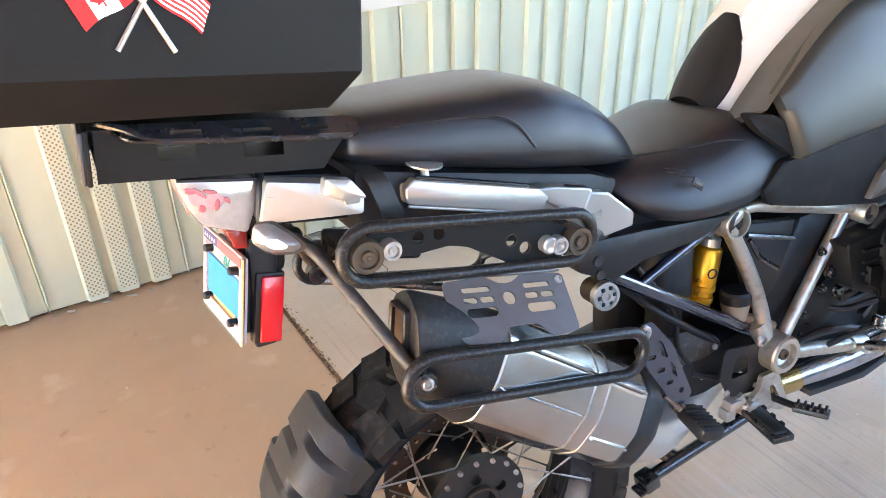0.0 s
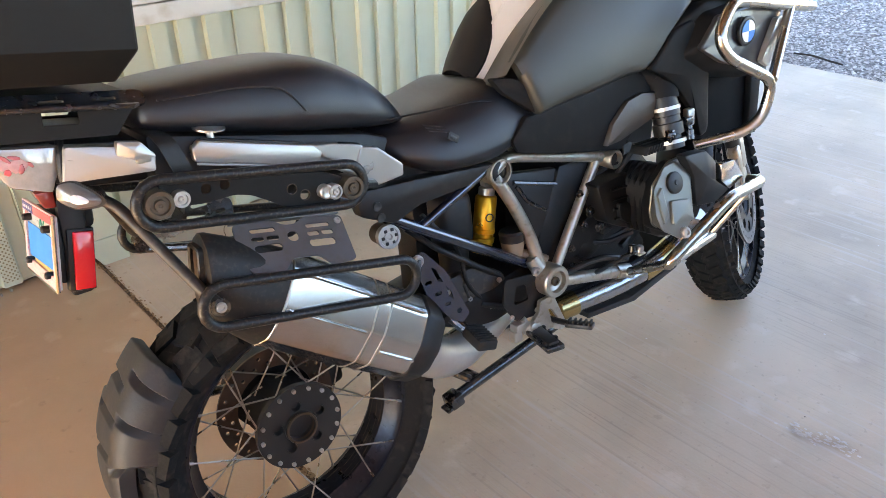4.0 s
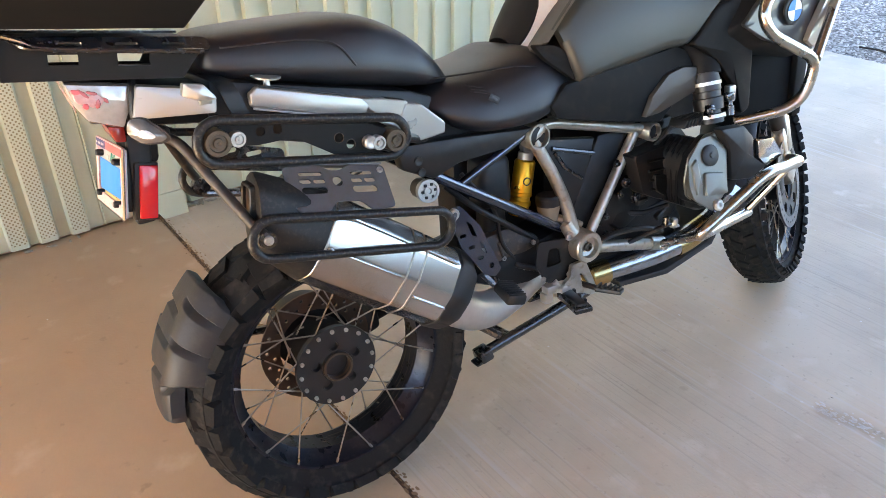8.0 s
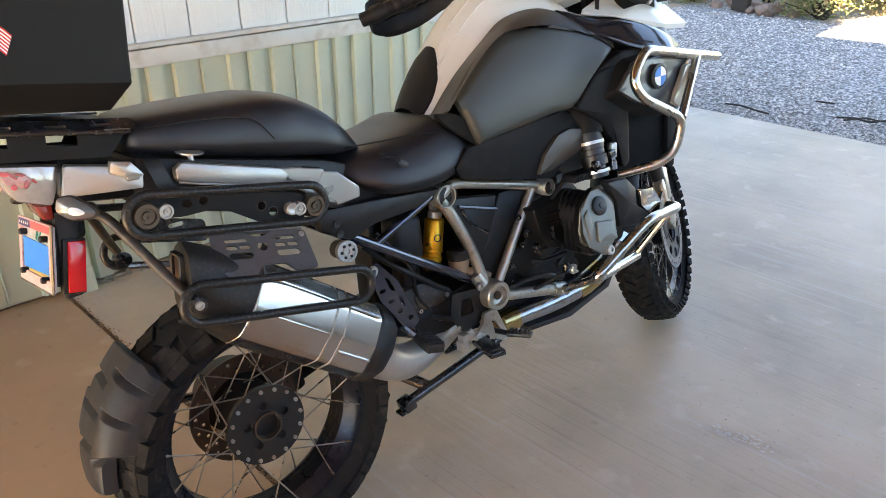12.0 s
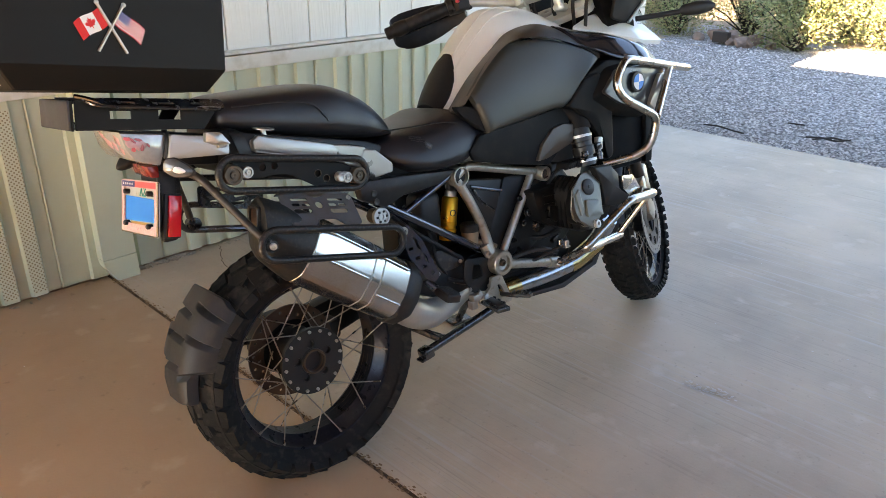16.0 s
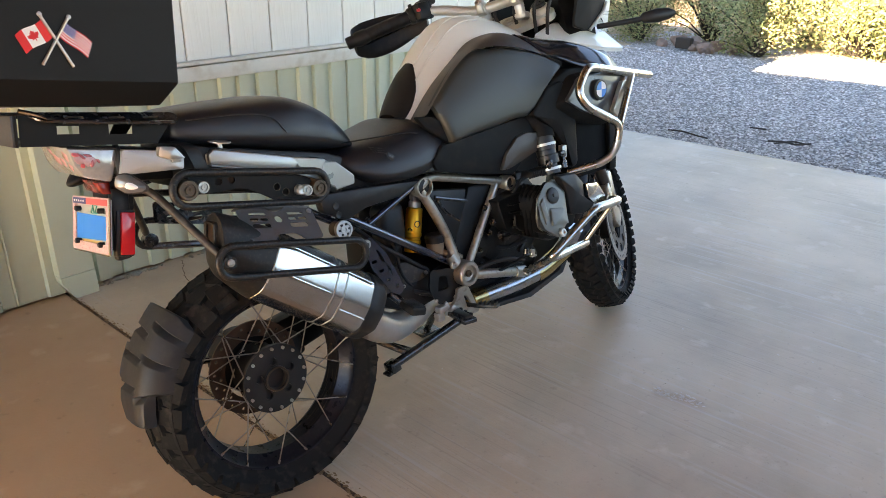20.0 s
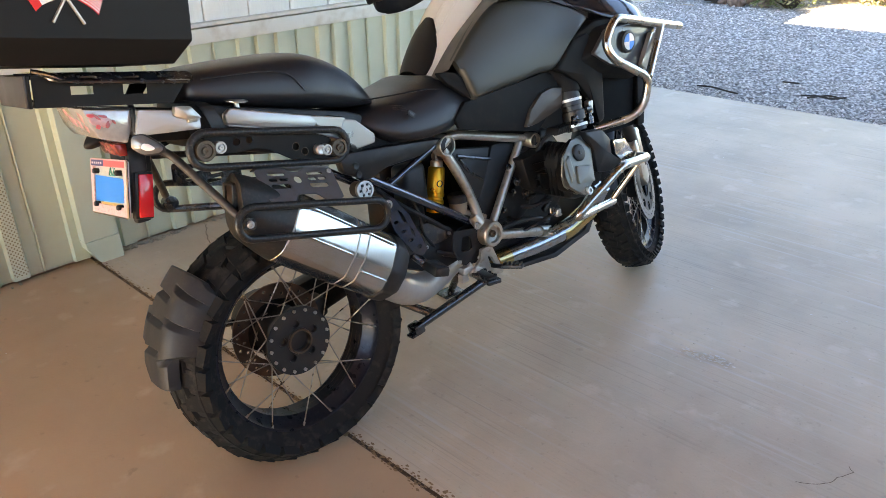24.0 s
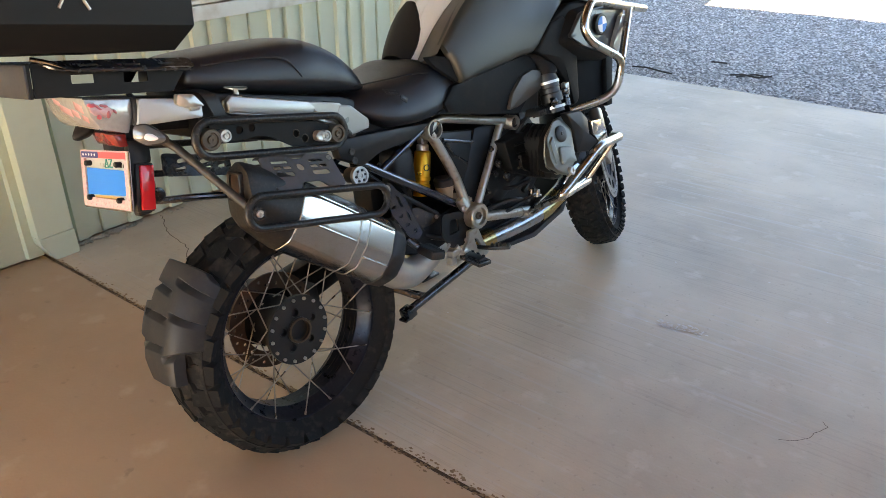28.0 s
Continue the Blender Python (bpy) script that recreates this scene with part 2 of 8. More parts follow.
def rounded(pts, d, closed=True, n=5):
    """Corners of a polyline rounded over the distance d."""
    pts = [Vector(p) for p in pts]
    out = []
    for i, p in enumerate(pts):
        if not closed and i in (0, len(pts) - 1):
            out.append(p)
            continue
        a, b = pts[i - 1] - p, pts[(i + 1) % len(pts)] - p
        da, db = min(d, a.length * 0.48), min(d, b.length * 0.48)
        s, e = p + a.normalized() * da, p + b.normalized() * db
        for k in range(n + 1):
            u = k / n
            out.append(s * (1 - u) ** 2 + p * (2 * u * (1 - u)) + e * u * u)
    return out


def tube(pts, r, n=12, closed=False, r_end=None, caps=True):
    """A round bar along a polyline."""
    pts = [Vector(p) for p in pts]
    bm = bmesh.new()
    count = len(pts)
    rings, up = [], None
    for i, p in enumerate(pts):
        if closed:
            d = pts[(i + 1) % count] - pts[i - 1]
        else:
            d = pts[min(i + 1, count - 1)] - pts[max(i - 1, 0)]
        d.normalize()
        if up is None:
            up = d.orthogonal().normalized()
        up = (up - d * up.dot(d)).normalized()
        side = d.cross(up)
        rr = r if r_end is None else r + (r_end - r) * i / max(1, count - 1)
        rings.append([bm.verts.new(p + (up * math.cos(a) + side * math.sin(a)) * rr) for a in [2 * math.pi * k / n for k in range(n)]])
    for i in range(count if closed else count - 1):
        a, b = rings[i], rings[(i + 1) % count]
        shift = 0
        if closed and i == count - 1:
            shift = min(range(n), key=lambda s: (a[0].co - b[s].co).length)
        for k in range(n):
            bm.faces.new((a[k], a[(k + 1) % n], b[(k + 1 + shift) % n], b[(k + shift) % n]))
    if caps and not closed:
        bm.faces.new(rings[0][::-1])
        bm.faces.new(rings[-1])
    return bm


def lathe(profile, at=(0, 0, 0), axis=(0, 1, 0), n=32, closed=False):
    """Profile points (along the axis, radius) turned about the axis through at."""
    bm = bmesh.new()
    m = Matrix.Translation(at) @ Vector(axis).to_track_quat("Z", "Y").to_matrix().to_4x4()
    rings = []
    for s, r in profile:
        if r < 1e-5:
            rings.append([bm.verts.new(m @ Vector((0, 0, s)))])
        else:
            rings.append([bm.verts.new(m @ Vector((r * math.cos(2 * math.pi * k / n), r * math.sin(2 * math.pi * k / n), s))) for k in range(n)])
    pairs = list(zip(rings, rings[1:])) + ([(rings[-1], rings[0])] if closed else [])
    for a, b in pairs:
        for k in range(n):
            q = (a[k % len(a)], a[(k + 1) % n % len(a)], b[(k + 1) % n % len(b)], b[k % len(b)])
            q = tuple(dict.fromkeys(q))
            if len(q) > 2:
                bm.faces.new(q)
    if not closed:
        for ring, flip in ((rings[0], 1), (rings[-1], 0)):
            if len(ring) > 1:
                bm.faces.new(ring[::-1] if flip else ring)
    return bm


def loft(rings, caps=True, closed=False):
    """Skin over rings of the same number of points."""
    bm = bmesh.new()
    vs = [[bm.verts.new(p) for p in ring] for ring in rings]
    n = len(rings[0])
    for a, b in list(zip(vs, vs[1:])) + ([(vs[-1], vs[0])] if closed else []):
        for k in range(n):
            bm.faces.new((a[k], a[(k + 1) % n], b[(k + 1) % n], b[k]))
    if caps and not closed:
        bm.faces.new(vs[0][::-1])
        bm.faces.new(vs[-1])
    return bm


def oval(c, u, v, a, b, n=24, p=2.0):
    """A superellipse ring about c, half-axes a along u and b along v."""
    c, u, v = Vector(c), Vector(u), Vector(v)
    out = []
    for k in range(n):
        t = 2 * math.pi * k / n
        ct, st = math.cos(t), math.sin(t)
        out.append(c + u * a * math.copysign(abs(ct) ** (2 / p), ct) + v * b * math.copysign(abs(st) ** (2 / p), st))
    return out


def sheet(outer, holes, thick, m=None):
    """A flat plate in x, y with holes cut through it, thick along z; m places it."""
    bm = bmesh.new()
    for loop in [outer, *holes]:
        vs = [bm.verts.new((p[0], p[1], 0)) for p in loop]
        for i in range(len(vs)):
            bm.edges.new((vs[i], vs[(i + 1) % len(vs)]))
    bmesh.ops.triangle_fill(bm, use_beauty=True, use_dissolve=False, edges=bm.edges)
    # keep only what lies outside the holes
    def inside(q, loop):
        c = False
        for i in range(len(loop)):
            (x1, y1), (x2, y2) = loop[i - 1][:2], loop[i][:2]
            if (y1 > q.y) != (y2 > q.y) and q.x < (x2 - x1) * (q.y - y1) / (y2 - y1) + x1:
                c = not c
        return c
    bad = [f for f in bm.faces if any(inside(f.calc_center_median(), h) for h in holes) or not inside(f.calc_center_median(), outer)]
    if bad:
        bmesh.ops.delete(bm, geom=bad, context="FACES")
    bmesh.ops.recalc_face_normals(bm, faces=bm.faces)
    ret = bmesh.ops.extrude_face_region(bm, geom=bm.faces[:])
    bmesh.ops.translate(bm, vec=(0, 0, thick), verts=[v for v in ret["geom"] if isinstance(v, bmesh.types.BMVert)])
    if m is not None:
        moved(bm, m)
    return bm


def slot(cx, cy, w, h, n=5):
    """A rounded slot outline, w long in x."""
    r = min(w, h) / 2
    out = []
    for sx, sy, a0 in ((1, 1, 0), (-1, 1, 90), (-1, -1, 180), (1, -1, 270)):
        for k in range(n):
            a = radians(a0 + 90 * k / (n - 1))
            out.append((cx + sx * (w / 2 - r) + r * math.cos(a), cy + sy * (h / 2 - r) + r * math.sin(a)))
    return [p for i, p in enumerate(out) if math.dist(p, out[i - 1]) > 1e-5]


def ring_pts(cx, cy, r, n=14):
    return [(cx + r * math.cos(2 * math.pi * k / n), cy + r * math.sin(2 * math.pi * k / n)) for k in range(n)]


def bolt(at, axis, r=0.008, h=0.006):
    return lathe([(0, r), (h * 0.7, r), (h, r * 0.8), (h, r * 0.45), (h * 0.5, r * 0.4), (h * 0.5, 0)], at, axis, 12)


def side_frame(x, y, z, dirx, dirz):
    """A pose whose local x runs along dirx, y along dirz and z outwards."""
    a = Vector(dirx).normalized()
    b = Vector(dirz)
    b = (b - a * b.dot(a)).normalized()
    m = Matrix((a, b, a.cross(b))).transposed().to_4x4()
    return Matrix.Translation((x, y, z)) @ m

# ---- the carport and the yard ----
ROOM = pose(0, 0, 0, 0, 0, ROOM_TURN)
WALL_V, RAIL_LOW, RAIL_TOP, CEIL_Z = 1.515, 0.775, 0.855, 2.75
SLAB_END, SEAM0, SEAM_STEP = 4.18, 0.744, 0.432


def ground_mat(name, cols, scale, rough, bump, stains=True, streaks=False):
    m = mat(name, cols[0], rough, bump=bump, bscale=scale * 14, dist=0.003, var=0.0, rvar=0.03 if streaks else 0.12)
    nt = m.node_tree
    n, ln = nt.nodes, nt.links.new
    bsdf = n["Principled BSDF"]
    co = n.new("ShaderNodeTexCoord")
    cloud = n.new("ShaderNodeTexNoise")
    cloud.inputs["Scale"].default_value, cloud.inputs["Detail"].default_value, cloud.inputs["Roughness"].default_value = scale * 0.12, 7, 0.6
    ln(co.outputs["Object"], cloud.inputs["Vector"])
    ramp = n.new("ShaderNodeValToRGB")
    ramp.color_ramp.elements[0].position, ramp.color_ramp.elements[1].position = (0.38, 0.64) if streaks else (0.3, 0.72)
    ramp.color_ramp.elements[0].color, ramp.color_ramp.elements[1].color = (*cols[0], 1), (*cols[1], 1)
    ln(cloud.outputs["Fac"], ramp.inputs[0])
    out = ramp.outputs[0]
    for size, lo, hi, col in ((scale * 0.9, 0.60, 0.70, cols[2]), (scale * 2.6, 0.66, 0.72, cols[3])) if stains else ():
        sp = n.new("ShaderNodeTexNoise")
        sp.inputs["Scale"].default_value, sp.inputs["Detail"].default_value = size, 5
        ln(co.outputs["Object"], sp.inputs["Vector"])
        r2 = n.new("ShaderNodeMapRange")
        r2.inputs["From Min"].default_value, r2.inputs["From Max"].default_value, r2.inputs["To Max"].default_value = lo, hi, (0.42 if col == cols[2] else 0.26) if streaks else 0.45
        ln(sp.outputs["Fac"], r2.inputs["Value"])
        mx = n.new("ShaderNodeMix")
        mx.data_type = "RGBA"
        mx.inputs["B"].default_value = (*col, 1)
        ln(out, mx.inputs["A"])
        ln(r2.outputs[0], mx.inputs["Factor"])
        out = mx.outputs["Result"]
    if streaks:
        mp = n.new("ShaderNodeMapping")
        mp.inputs["Scale"].default_value = (48, 1.0, 1)
        mp.inputs["Rotation"].default_value = (0, 0, radians(7))
        ln(co.outputs["Object"], mp.inputs["Vector"])
        st = n.new("ShaderNodeTexNoise")
        st.inputs["Scale"].default_value, st.inputs["Detail"].default_value = 1.0, 6
        ln(mp.outputs[0], st.inputs["Vector"])
        r3 = n.new("ShaderNodeMapRange")
        r3.inputs["From Min"].default_value, r3.inputs["From Max"].default_value = 0.54, 0.74
        r3.inputs["To Max"].default_value = 0.55
        ln(st.outputs["Fac"], r3.inputs["Value"])
        mx = n.new("ShaderNodeMix")
        mx.data_type = "RGBA"
        mx.inputs["B"].default_value = (0.56, 0.50, 0.44, 1)
        ln(out, mx.inputs["A"])
        wornp = n.new("ShaderNodeTexNoise")
        wornp.inputs["Scale"].default_value, wornp.inputs["Detail"].default_value = 1.3, 4
        ln(co.outputs["Object"], wornp.inputs["Vector"])
        rw = n.new("ShaderNodeMapRange")
        rw.inputs["From Min"].default_value, rw.inputs["From Max"].default_value = 0.42, 0.58
        ln(wornp.outputs["Fac"], rw.inputs["Value"])
        mw = n.new("ShaderNodeMath")
        mw.operation = "MULTIPLY"
        ln(r3.outputs[0], mw.inputs[0])
        ln(rw.outputs[0], mw.inputs[1])
        ln(mw.outputs[0], mx.inputs["Factor"])
        out = mx.outputs["Result"]
    if streaks:
        # fine broom lines, and a patchwork of worn and dull areas
        mp2 = n.new("ShaderNodeMapping")
        mp2.inputs["Scale"].default_value, mp2.inputs["Rotation"].default_value = (120, 1.6, 1), (0, 0, radians(5))
        ln(co.outputs["Object"], mp2.inputs["Vector"])
        st2 = n.new("ShaderNodeTexNoise")
        st2.inputs["Scale"].default_value, st2.inputs["Detail"].default_value, st2.inputs["Distortion"].default_value = 1.0, 7, 0.25
        ln(mp2.outputs[0], st2.inputs["Vector"])
        patch = n.new("ShaderNodeTexNoise")
        patch.inputs["Scale"].default_value, patch.inputs["Detail"].default_value = 1.7, 5
        ln(co.outputs["Object"], patch.inputs["Vector"])
        r5 = n.new("ShaderNodeMapRange")
        r5.inputs["From Min"].default_value, r5.inputs["From Max"].default_value = 0.47, 0.62
        ln(patch.outputs["Fac"], r5.inputs["Value"])
        r4 = n.new("ShaderNodeMapRange")
        r4.inputs["From Min"].default_value, r4.inputs["From Max"].default_value, r4.inputs["To Max"].default_value = 0.52, 0.74, 0.46
        ln(st2.outputs["Fac"], r4.inputs["Value"])
        mu_ = n.new("ShaderNodeMath")
        mu_.operation = "MULTIPLY"
        ln(r4.outputs[0], mu_.inputs[0])
        ln(r5.outputs[0], mu_.inputs[1])
        mx = n.new("ShaderNodeMix")
        mx.data_type = "RGBA"
        mx.inputs["B"].default_value = (0.24, 0.18, 0.135, 1)
        ln(out, mx.inputs["A"])
        ln(mu_.outputs[0], mx.inputs["Factor"])
        out = mx.outputs["Result"]
        brush = n.new("ShaderNodeBump")
        brush.inputs["Strength"].default_value, brush.inputs["Distance"].default_value = 0.09, 0.0012
        ln(st2.outputs["Fac"], brush.inputs["Height"])
        ln(bsdf.inputs["Normal"].links[0].from_socket, brush.inputs["Normal"])
        ln(brush.outputs[0], bsdf.inputs["Normal"])
        speck = n.new("ShaderNodeTexNoise")
        speck.inputs["Scale"].default_value, speck.inputs["Detail"].default_value = 55, 3
        ln(co.outputs["Object"], speck.inputs["Vector"])
        r6 = n.new("ShaderNodeMapRange")
        r6.inputs["From Min"].default_value, r6.inputs["From Max"].default_value, r6.inputs["To Max"].default_value = 0.64, 0.74, 0.26
        ln(speck.outputs["Fac"], r6.inputs["Value"])
        mx = n.new("ShaderNodeMix")
        mx.data_type = "RGBA"
        mx.inputs["B"].default_value = (0.19, 0.14, 0.10, 1)
        ln(out, mx.inputs["A"])
        ln(r6.outputs[0], mx.inputs["Factor"])
        out = mx.outputs["Result"]
    if streaks:
        bsdf.inputs["Specular IOR Level"].default_value = 0.42
    ln(out, bsdf.inputs["Base Color"])
    return m


CONCRETE = ground_mat("worn_concrete", ((0.400, 0.305, 0.212), (0.600, 0.464, 0.326), (0.67, 0.55, 0.43), (0.27, 0.180, 0.118)), 9.0, 0.44, 0.16, streaks=True)
# the orange of this slab also carries the warm light from the west
CONCRETE_OLD = ground_mat("older_concrete_warm_lit", ((0.385, 0.240, 0.140), (0.525, 0.342, 0.205), (0.60, 0.43, 0.29), (0.26, 0.160, 0.095)), 8.0, 0.40, 0.16)
GRAVEL = ground_mat("grey_gravel", ((0.22, 0.20, 0.19), (0.46, 0.44, 0.43), (0.58, 0.56, 0.56), (0.09, 0.075, 0.07)), 40.0, 0.9, 0.9)
# gravel: stones of many greys packed together
_nt = GRAVEL.node_tree
_n, _l = _nt.nodes, _nt.links.new
_co, _vo, _vb, _rp, _mx, _bp = [_n.new("ShaderNode" + k) for k in ("TexCoord", "TexVoronoi", "TexVoronoi", "ValToRGB", "Mix", "Bump")]
_vo.inputs["Scale"].default_value, _vb.inputs["Scale"].default_value = 46.0, 46.0
_l(_co.outputs["Object"], _vo.inputs["Vector"])
_l(_co.outputs["Object"], _vb.inputs["Vector"])
_sp = _n.new("ShaderNodeSeparateColor")
_l(_vo.outputs["Color"], _sp.inputs[0])
_rp.color_ramp.elements[0].color, _rp.color_ramp.elements[1].color = (0.22, 0.19, 0.17, 1), (0.86, 0.81, 0.76, 1)
_l(_sp.outputs[0], _rp.inputs[0])
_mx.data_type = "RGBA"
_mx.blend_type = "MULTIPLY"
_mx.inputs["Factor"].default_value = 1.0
# stone colour darkens towards the gaps, painting in the shade between stones
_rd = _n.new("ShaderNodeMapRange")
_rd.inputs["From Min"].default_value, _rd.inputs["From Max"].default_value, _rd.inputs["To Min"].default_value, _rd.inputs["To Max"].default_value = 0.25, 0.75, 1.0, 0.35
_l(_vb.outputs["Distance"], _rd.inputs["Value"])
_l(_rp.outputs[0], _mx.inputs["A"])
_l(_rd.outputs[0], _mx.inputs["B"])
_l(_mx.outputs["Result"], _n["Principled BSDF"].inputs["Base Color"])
_bp.inputs["Strength"].default_value, _bp.inputs["Distance"].default_value = 1.0, 0.012
_bp.invert = True
_l(_vb.outputs["Distance"], _bp.inputs["Height"])
_l(_bp.outputs[0], _n["Principled BSDF"].inputs["Normal"])
EARTH = ground_mat("dry_earth", ((0.36, 0.25, 0.15), (0.50, 0.37, 0.25), (0.6, 0.5, 0.4), (0.2, 0.14, 0.1)), 6.0, 0.95, 0.5)
PANEL = mat("pale_green_sheet_metal", (0.52, 0.545, 0.405), 0.42, 0.0, var=0.05, scale=3, wear=(0.49, 0.505, 0.365), bump=0.03, bscale=60)
SIDING = mat("white_painted_wood_siding", (0.74, 0.745, 0.70), 0.5, var=0.05, scale=5, bump=0.0)
TRIM = mat("cream_painted_board", (0.62, 0.60, 0.53), 0.55, var=0.06, scale=6, wear=(0.50, 0.45, 0.36), bump=0.05)
DIRT = mat("dark_joint_dirt", (0.085, 0.048, 0.026), 0.9, var=0.5, scale=60, wear=(0.26, 0.15, 0.08), bump=0.4)
CEILING = mat("brown_roof_timber", (0.20, 0.115, 0.058), 0.7, var=0.3, scale=4)
ADDED_WALL = mat("grey_concrete_block", (0.24, 0.225, 0.205), 0.9, var=0.15, scale=5, bump=0.3, bscale=60)
RAFTER = mat("dark_stained_rafter", (0.055, 0.032, 0.02), 0.7, var=0.3, scale=6)
BACK_WALL = mat("tan_stucco", (0.55, 0.42, 0.29), 0.85, bump=0.3, bscale=90)

# wood grain relief on the siding
_nt = SIDING.node_tree
_co, _mp, _ns, _bp = [_nt.nodes.new("ShaderNode" + k) for k in ("TexCoord", "Mapping", "TexNoise", "Bump")]
_mp.inputs["Scale"].default_value = (55, 55, 2.2)
_ns.inputs["Scale"].default_value, _ns.inputs["Detail"].default_value, _ns.inputs["Distortion"].default_value = 1.0, 6, 0.8
_bp.inputs["Strength"].default_value, _bp.inputs["Distance"].default_value = 0.9, 0.005
_nt.links.new(_co.outputs["Object"], _mp.inputs[0])
_nt.links.new(_mp.outputs[0], _ns.inputs["Vector"])
_nt.links.new(_ns.outputs["Fac"], _bp.inputs["Height"])
_nt.links.new(_bp.outputs[0], _nt.nodes["Principled BSDF"].inputs["Normal"])

# punched sheet: small dark holes in staggered rows
PUNCHED = mat("punched_pale_green_metal", (0.47, 0.49, 0.36), 0.5, var=0.05, scale=4)
_nt = PUNCHED.node_tree
_n, _l = _nt.nodes, _nt.links.new
_co = _n.new("ShaderNodeTexCoord")
_mp = _n.new("ShaderNodeMapping")
_mp.inputs["Rotation"].default_value = (0, radians(45), 0)
_mp.inputs["Scale"].default_value = (88, 0, 88)
_vo = _n.new("ShaderNodeTexVoronoi")
_vo.inputs["Randomness"].default_value, _vo.inputs["Scale"].default_value = 0.0, 1.0
_l(_co.outputs["Object"], _mp.inputs[0])
_l(_mp.outputs[0], _vo.inputs["Vector"])
_mr = _n.new("ShaderNodeMapRange")
_mr.inputs["From Min"].default_value, _mr.inputs["From Max"].default_value = 0.22, 0.32
_mr.inputs["To Min"].default_value, _mr.inputs["To Max"].default_value = 1.0, 0.0
_l(_vo.outputs["Distance"], _mr.inputs["Value"])
_mx = _n.new("ShaderNodeMix")
_mx.data_type = "RGBA"
_mx.inputs["A"].default_value, _mx.inputs["B"].default_value = (0.52, 0.52, 0.38, 1), (0.22, 0.175, 0.09, 1)
_l(_mr.outputs[0], _mx.inputs["Factor"])
_l(_mx.outputs["Result"], _n["Principled BSDF"].inputs["Base Color"])


def setting(name, bm, material, label="", category="", smooth=0.0):
    ob = part(name, bm, material, None, smooth=smooth)
    ob.matrix_basis = ROOM
    return tagged(ob, label, category, kind="structure")


# floor: two pours with an open joint between them
JOINT_U = 0.068
floor = setting("floor", box((SLAB_END + JOINT_U + 0.006) / 2, -1.20, -0.06, SLAB_END - JOINT_U - 0.006, 5.5, 0.12, 0.006), CONCRETE,
                "stained tan concrete slab with scratches and a joint", "floor")
setting("floor_2", box((JOINT_U - 0.006 - 6.2) / 2, -1.20, -0.06, JOINT_U - 0.006 + 6.2, 5.5, 0.12, 0.006), CONCRETE_OLD,
                  "stained tan concrete slab beside the dirty joint", "floor")
setting("trim_joint", box(JOINT_U, -1.20, -0.03, 0.013, 5.5, 0.05), DIRT, "dirt-filled joint in the concrete", "joint")

# the ground runs to the horizon, gravel close by and earth beyond
bm = bmesh.new()
bmesh.ops.create_grid(bm, x_segments=120, y_segments=120, size=12)
for v in bm.verts:
    v.co.x += 10
    v.co.z = -0.035 + 0.02 * noise.noise(v.co * 0.9) + 0.008 * noise.noise(v.co * 4)
    if v.co.x < 4.4 and -4.2 < v.co.y < 1.7:
        v.co.z = -0.13
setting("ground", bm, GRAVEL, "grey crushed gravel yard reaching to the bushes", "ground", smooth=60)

bm = bmesh.new()
bm.faces.new([bm.verts.new((x, y, -0.145)) for x, y in [(-400, -400), (400, -400), (400, 400), (-400, 400)]])
# its tan, chosen for the unseen west, bounces warm light under the roof
setting("ground_far", bm, EARTH, "dry tan earth reaching to the horizon", "ground")
# unseen house behind the wall, and two unseen walls added to shape light
setting("wall_house", box(-1.5, 5.2, 2.35, 11.2, 7.0, 4.9), BACK_WALL, "unseen tan stucco house behind the carport wall", "wall")
# added: keeps the glaring ground and horizon out of the steel's reflections
setting("wall_south_added", box(4.40, -2.93, 0.45, 9.2, 0.16, 1.10), ADDED_WALL, "unseen low grey wall added to shape light and reflections", "wall")
# added: cuts sky light at the western end and bounces it back warm
setting("wall_west_added", box(-3.00, -2.93, 0.95, 5.6, 0.16, 2.10), BACK_WALL, "unseen tan wall added to hold off sky and warm the light", "wall")



# wall: backing, sheet-metal panels below, a rail board, grooved siding above
wall = setting("wall_north", box(-1.0, WALL_V + 0.11, 1.6, 10.3, 0.14, 3.2), PANEL, "pale wall of ribbed sheet metal below and siding above", "wall")


def rib_profile():
    """Across one panel: (u, depth towards the room), a lapped seam and three wide recesses."""
    w = SEAM_STEP
    pts = [(0.0, 0.0), (0.003, -0.006), (0.006, 0.004)]
    for c in (0.147, 0.242, 0.347):
        pts += [(c - 0.034, 0.004), (c - 0.027, -0.013), (c + 0.027, -0.013), (c + 0.034, 0.004)]
    return pts + [(w - 0.004, 0.004), (w - 0.002, 0.010), (w, 0.010)]


def panel_mesh(profile, z0, z1):
    bm = bmesh.new()
    lo = [bm.verts.new((u, d, z0)) for u, d in profile]
    hi = [bm.verts.new((u, d, z1)) for u, d in profile]
    for i in range(len(profile) - 1):
        bm.faces.new((lo[i], lo[i + 1], hi[i + 1], hi[i]))
    ret = bmesh.ops.extrude_face_region(bm, geom=bm.faces[:])
    bmesh.ops.translate(bm, vec=(0, 0.02, 0), verts=[v for v in ret["geom"] if isinstance(v, bmesh.types.BMVert)])
    return bm



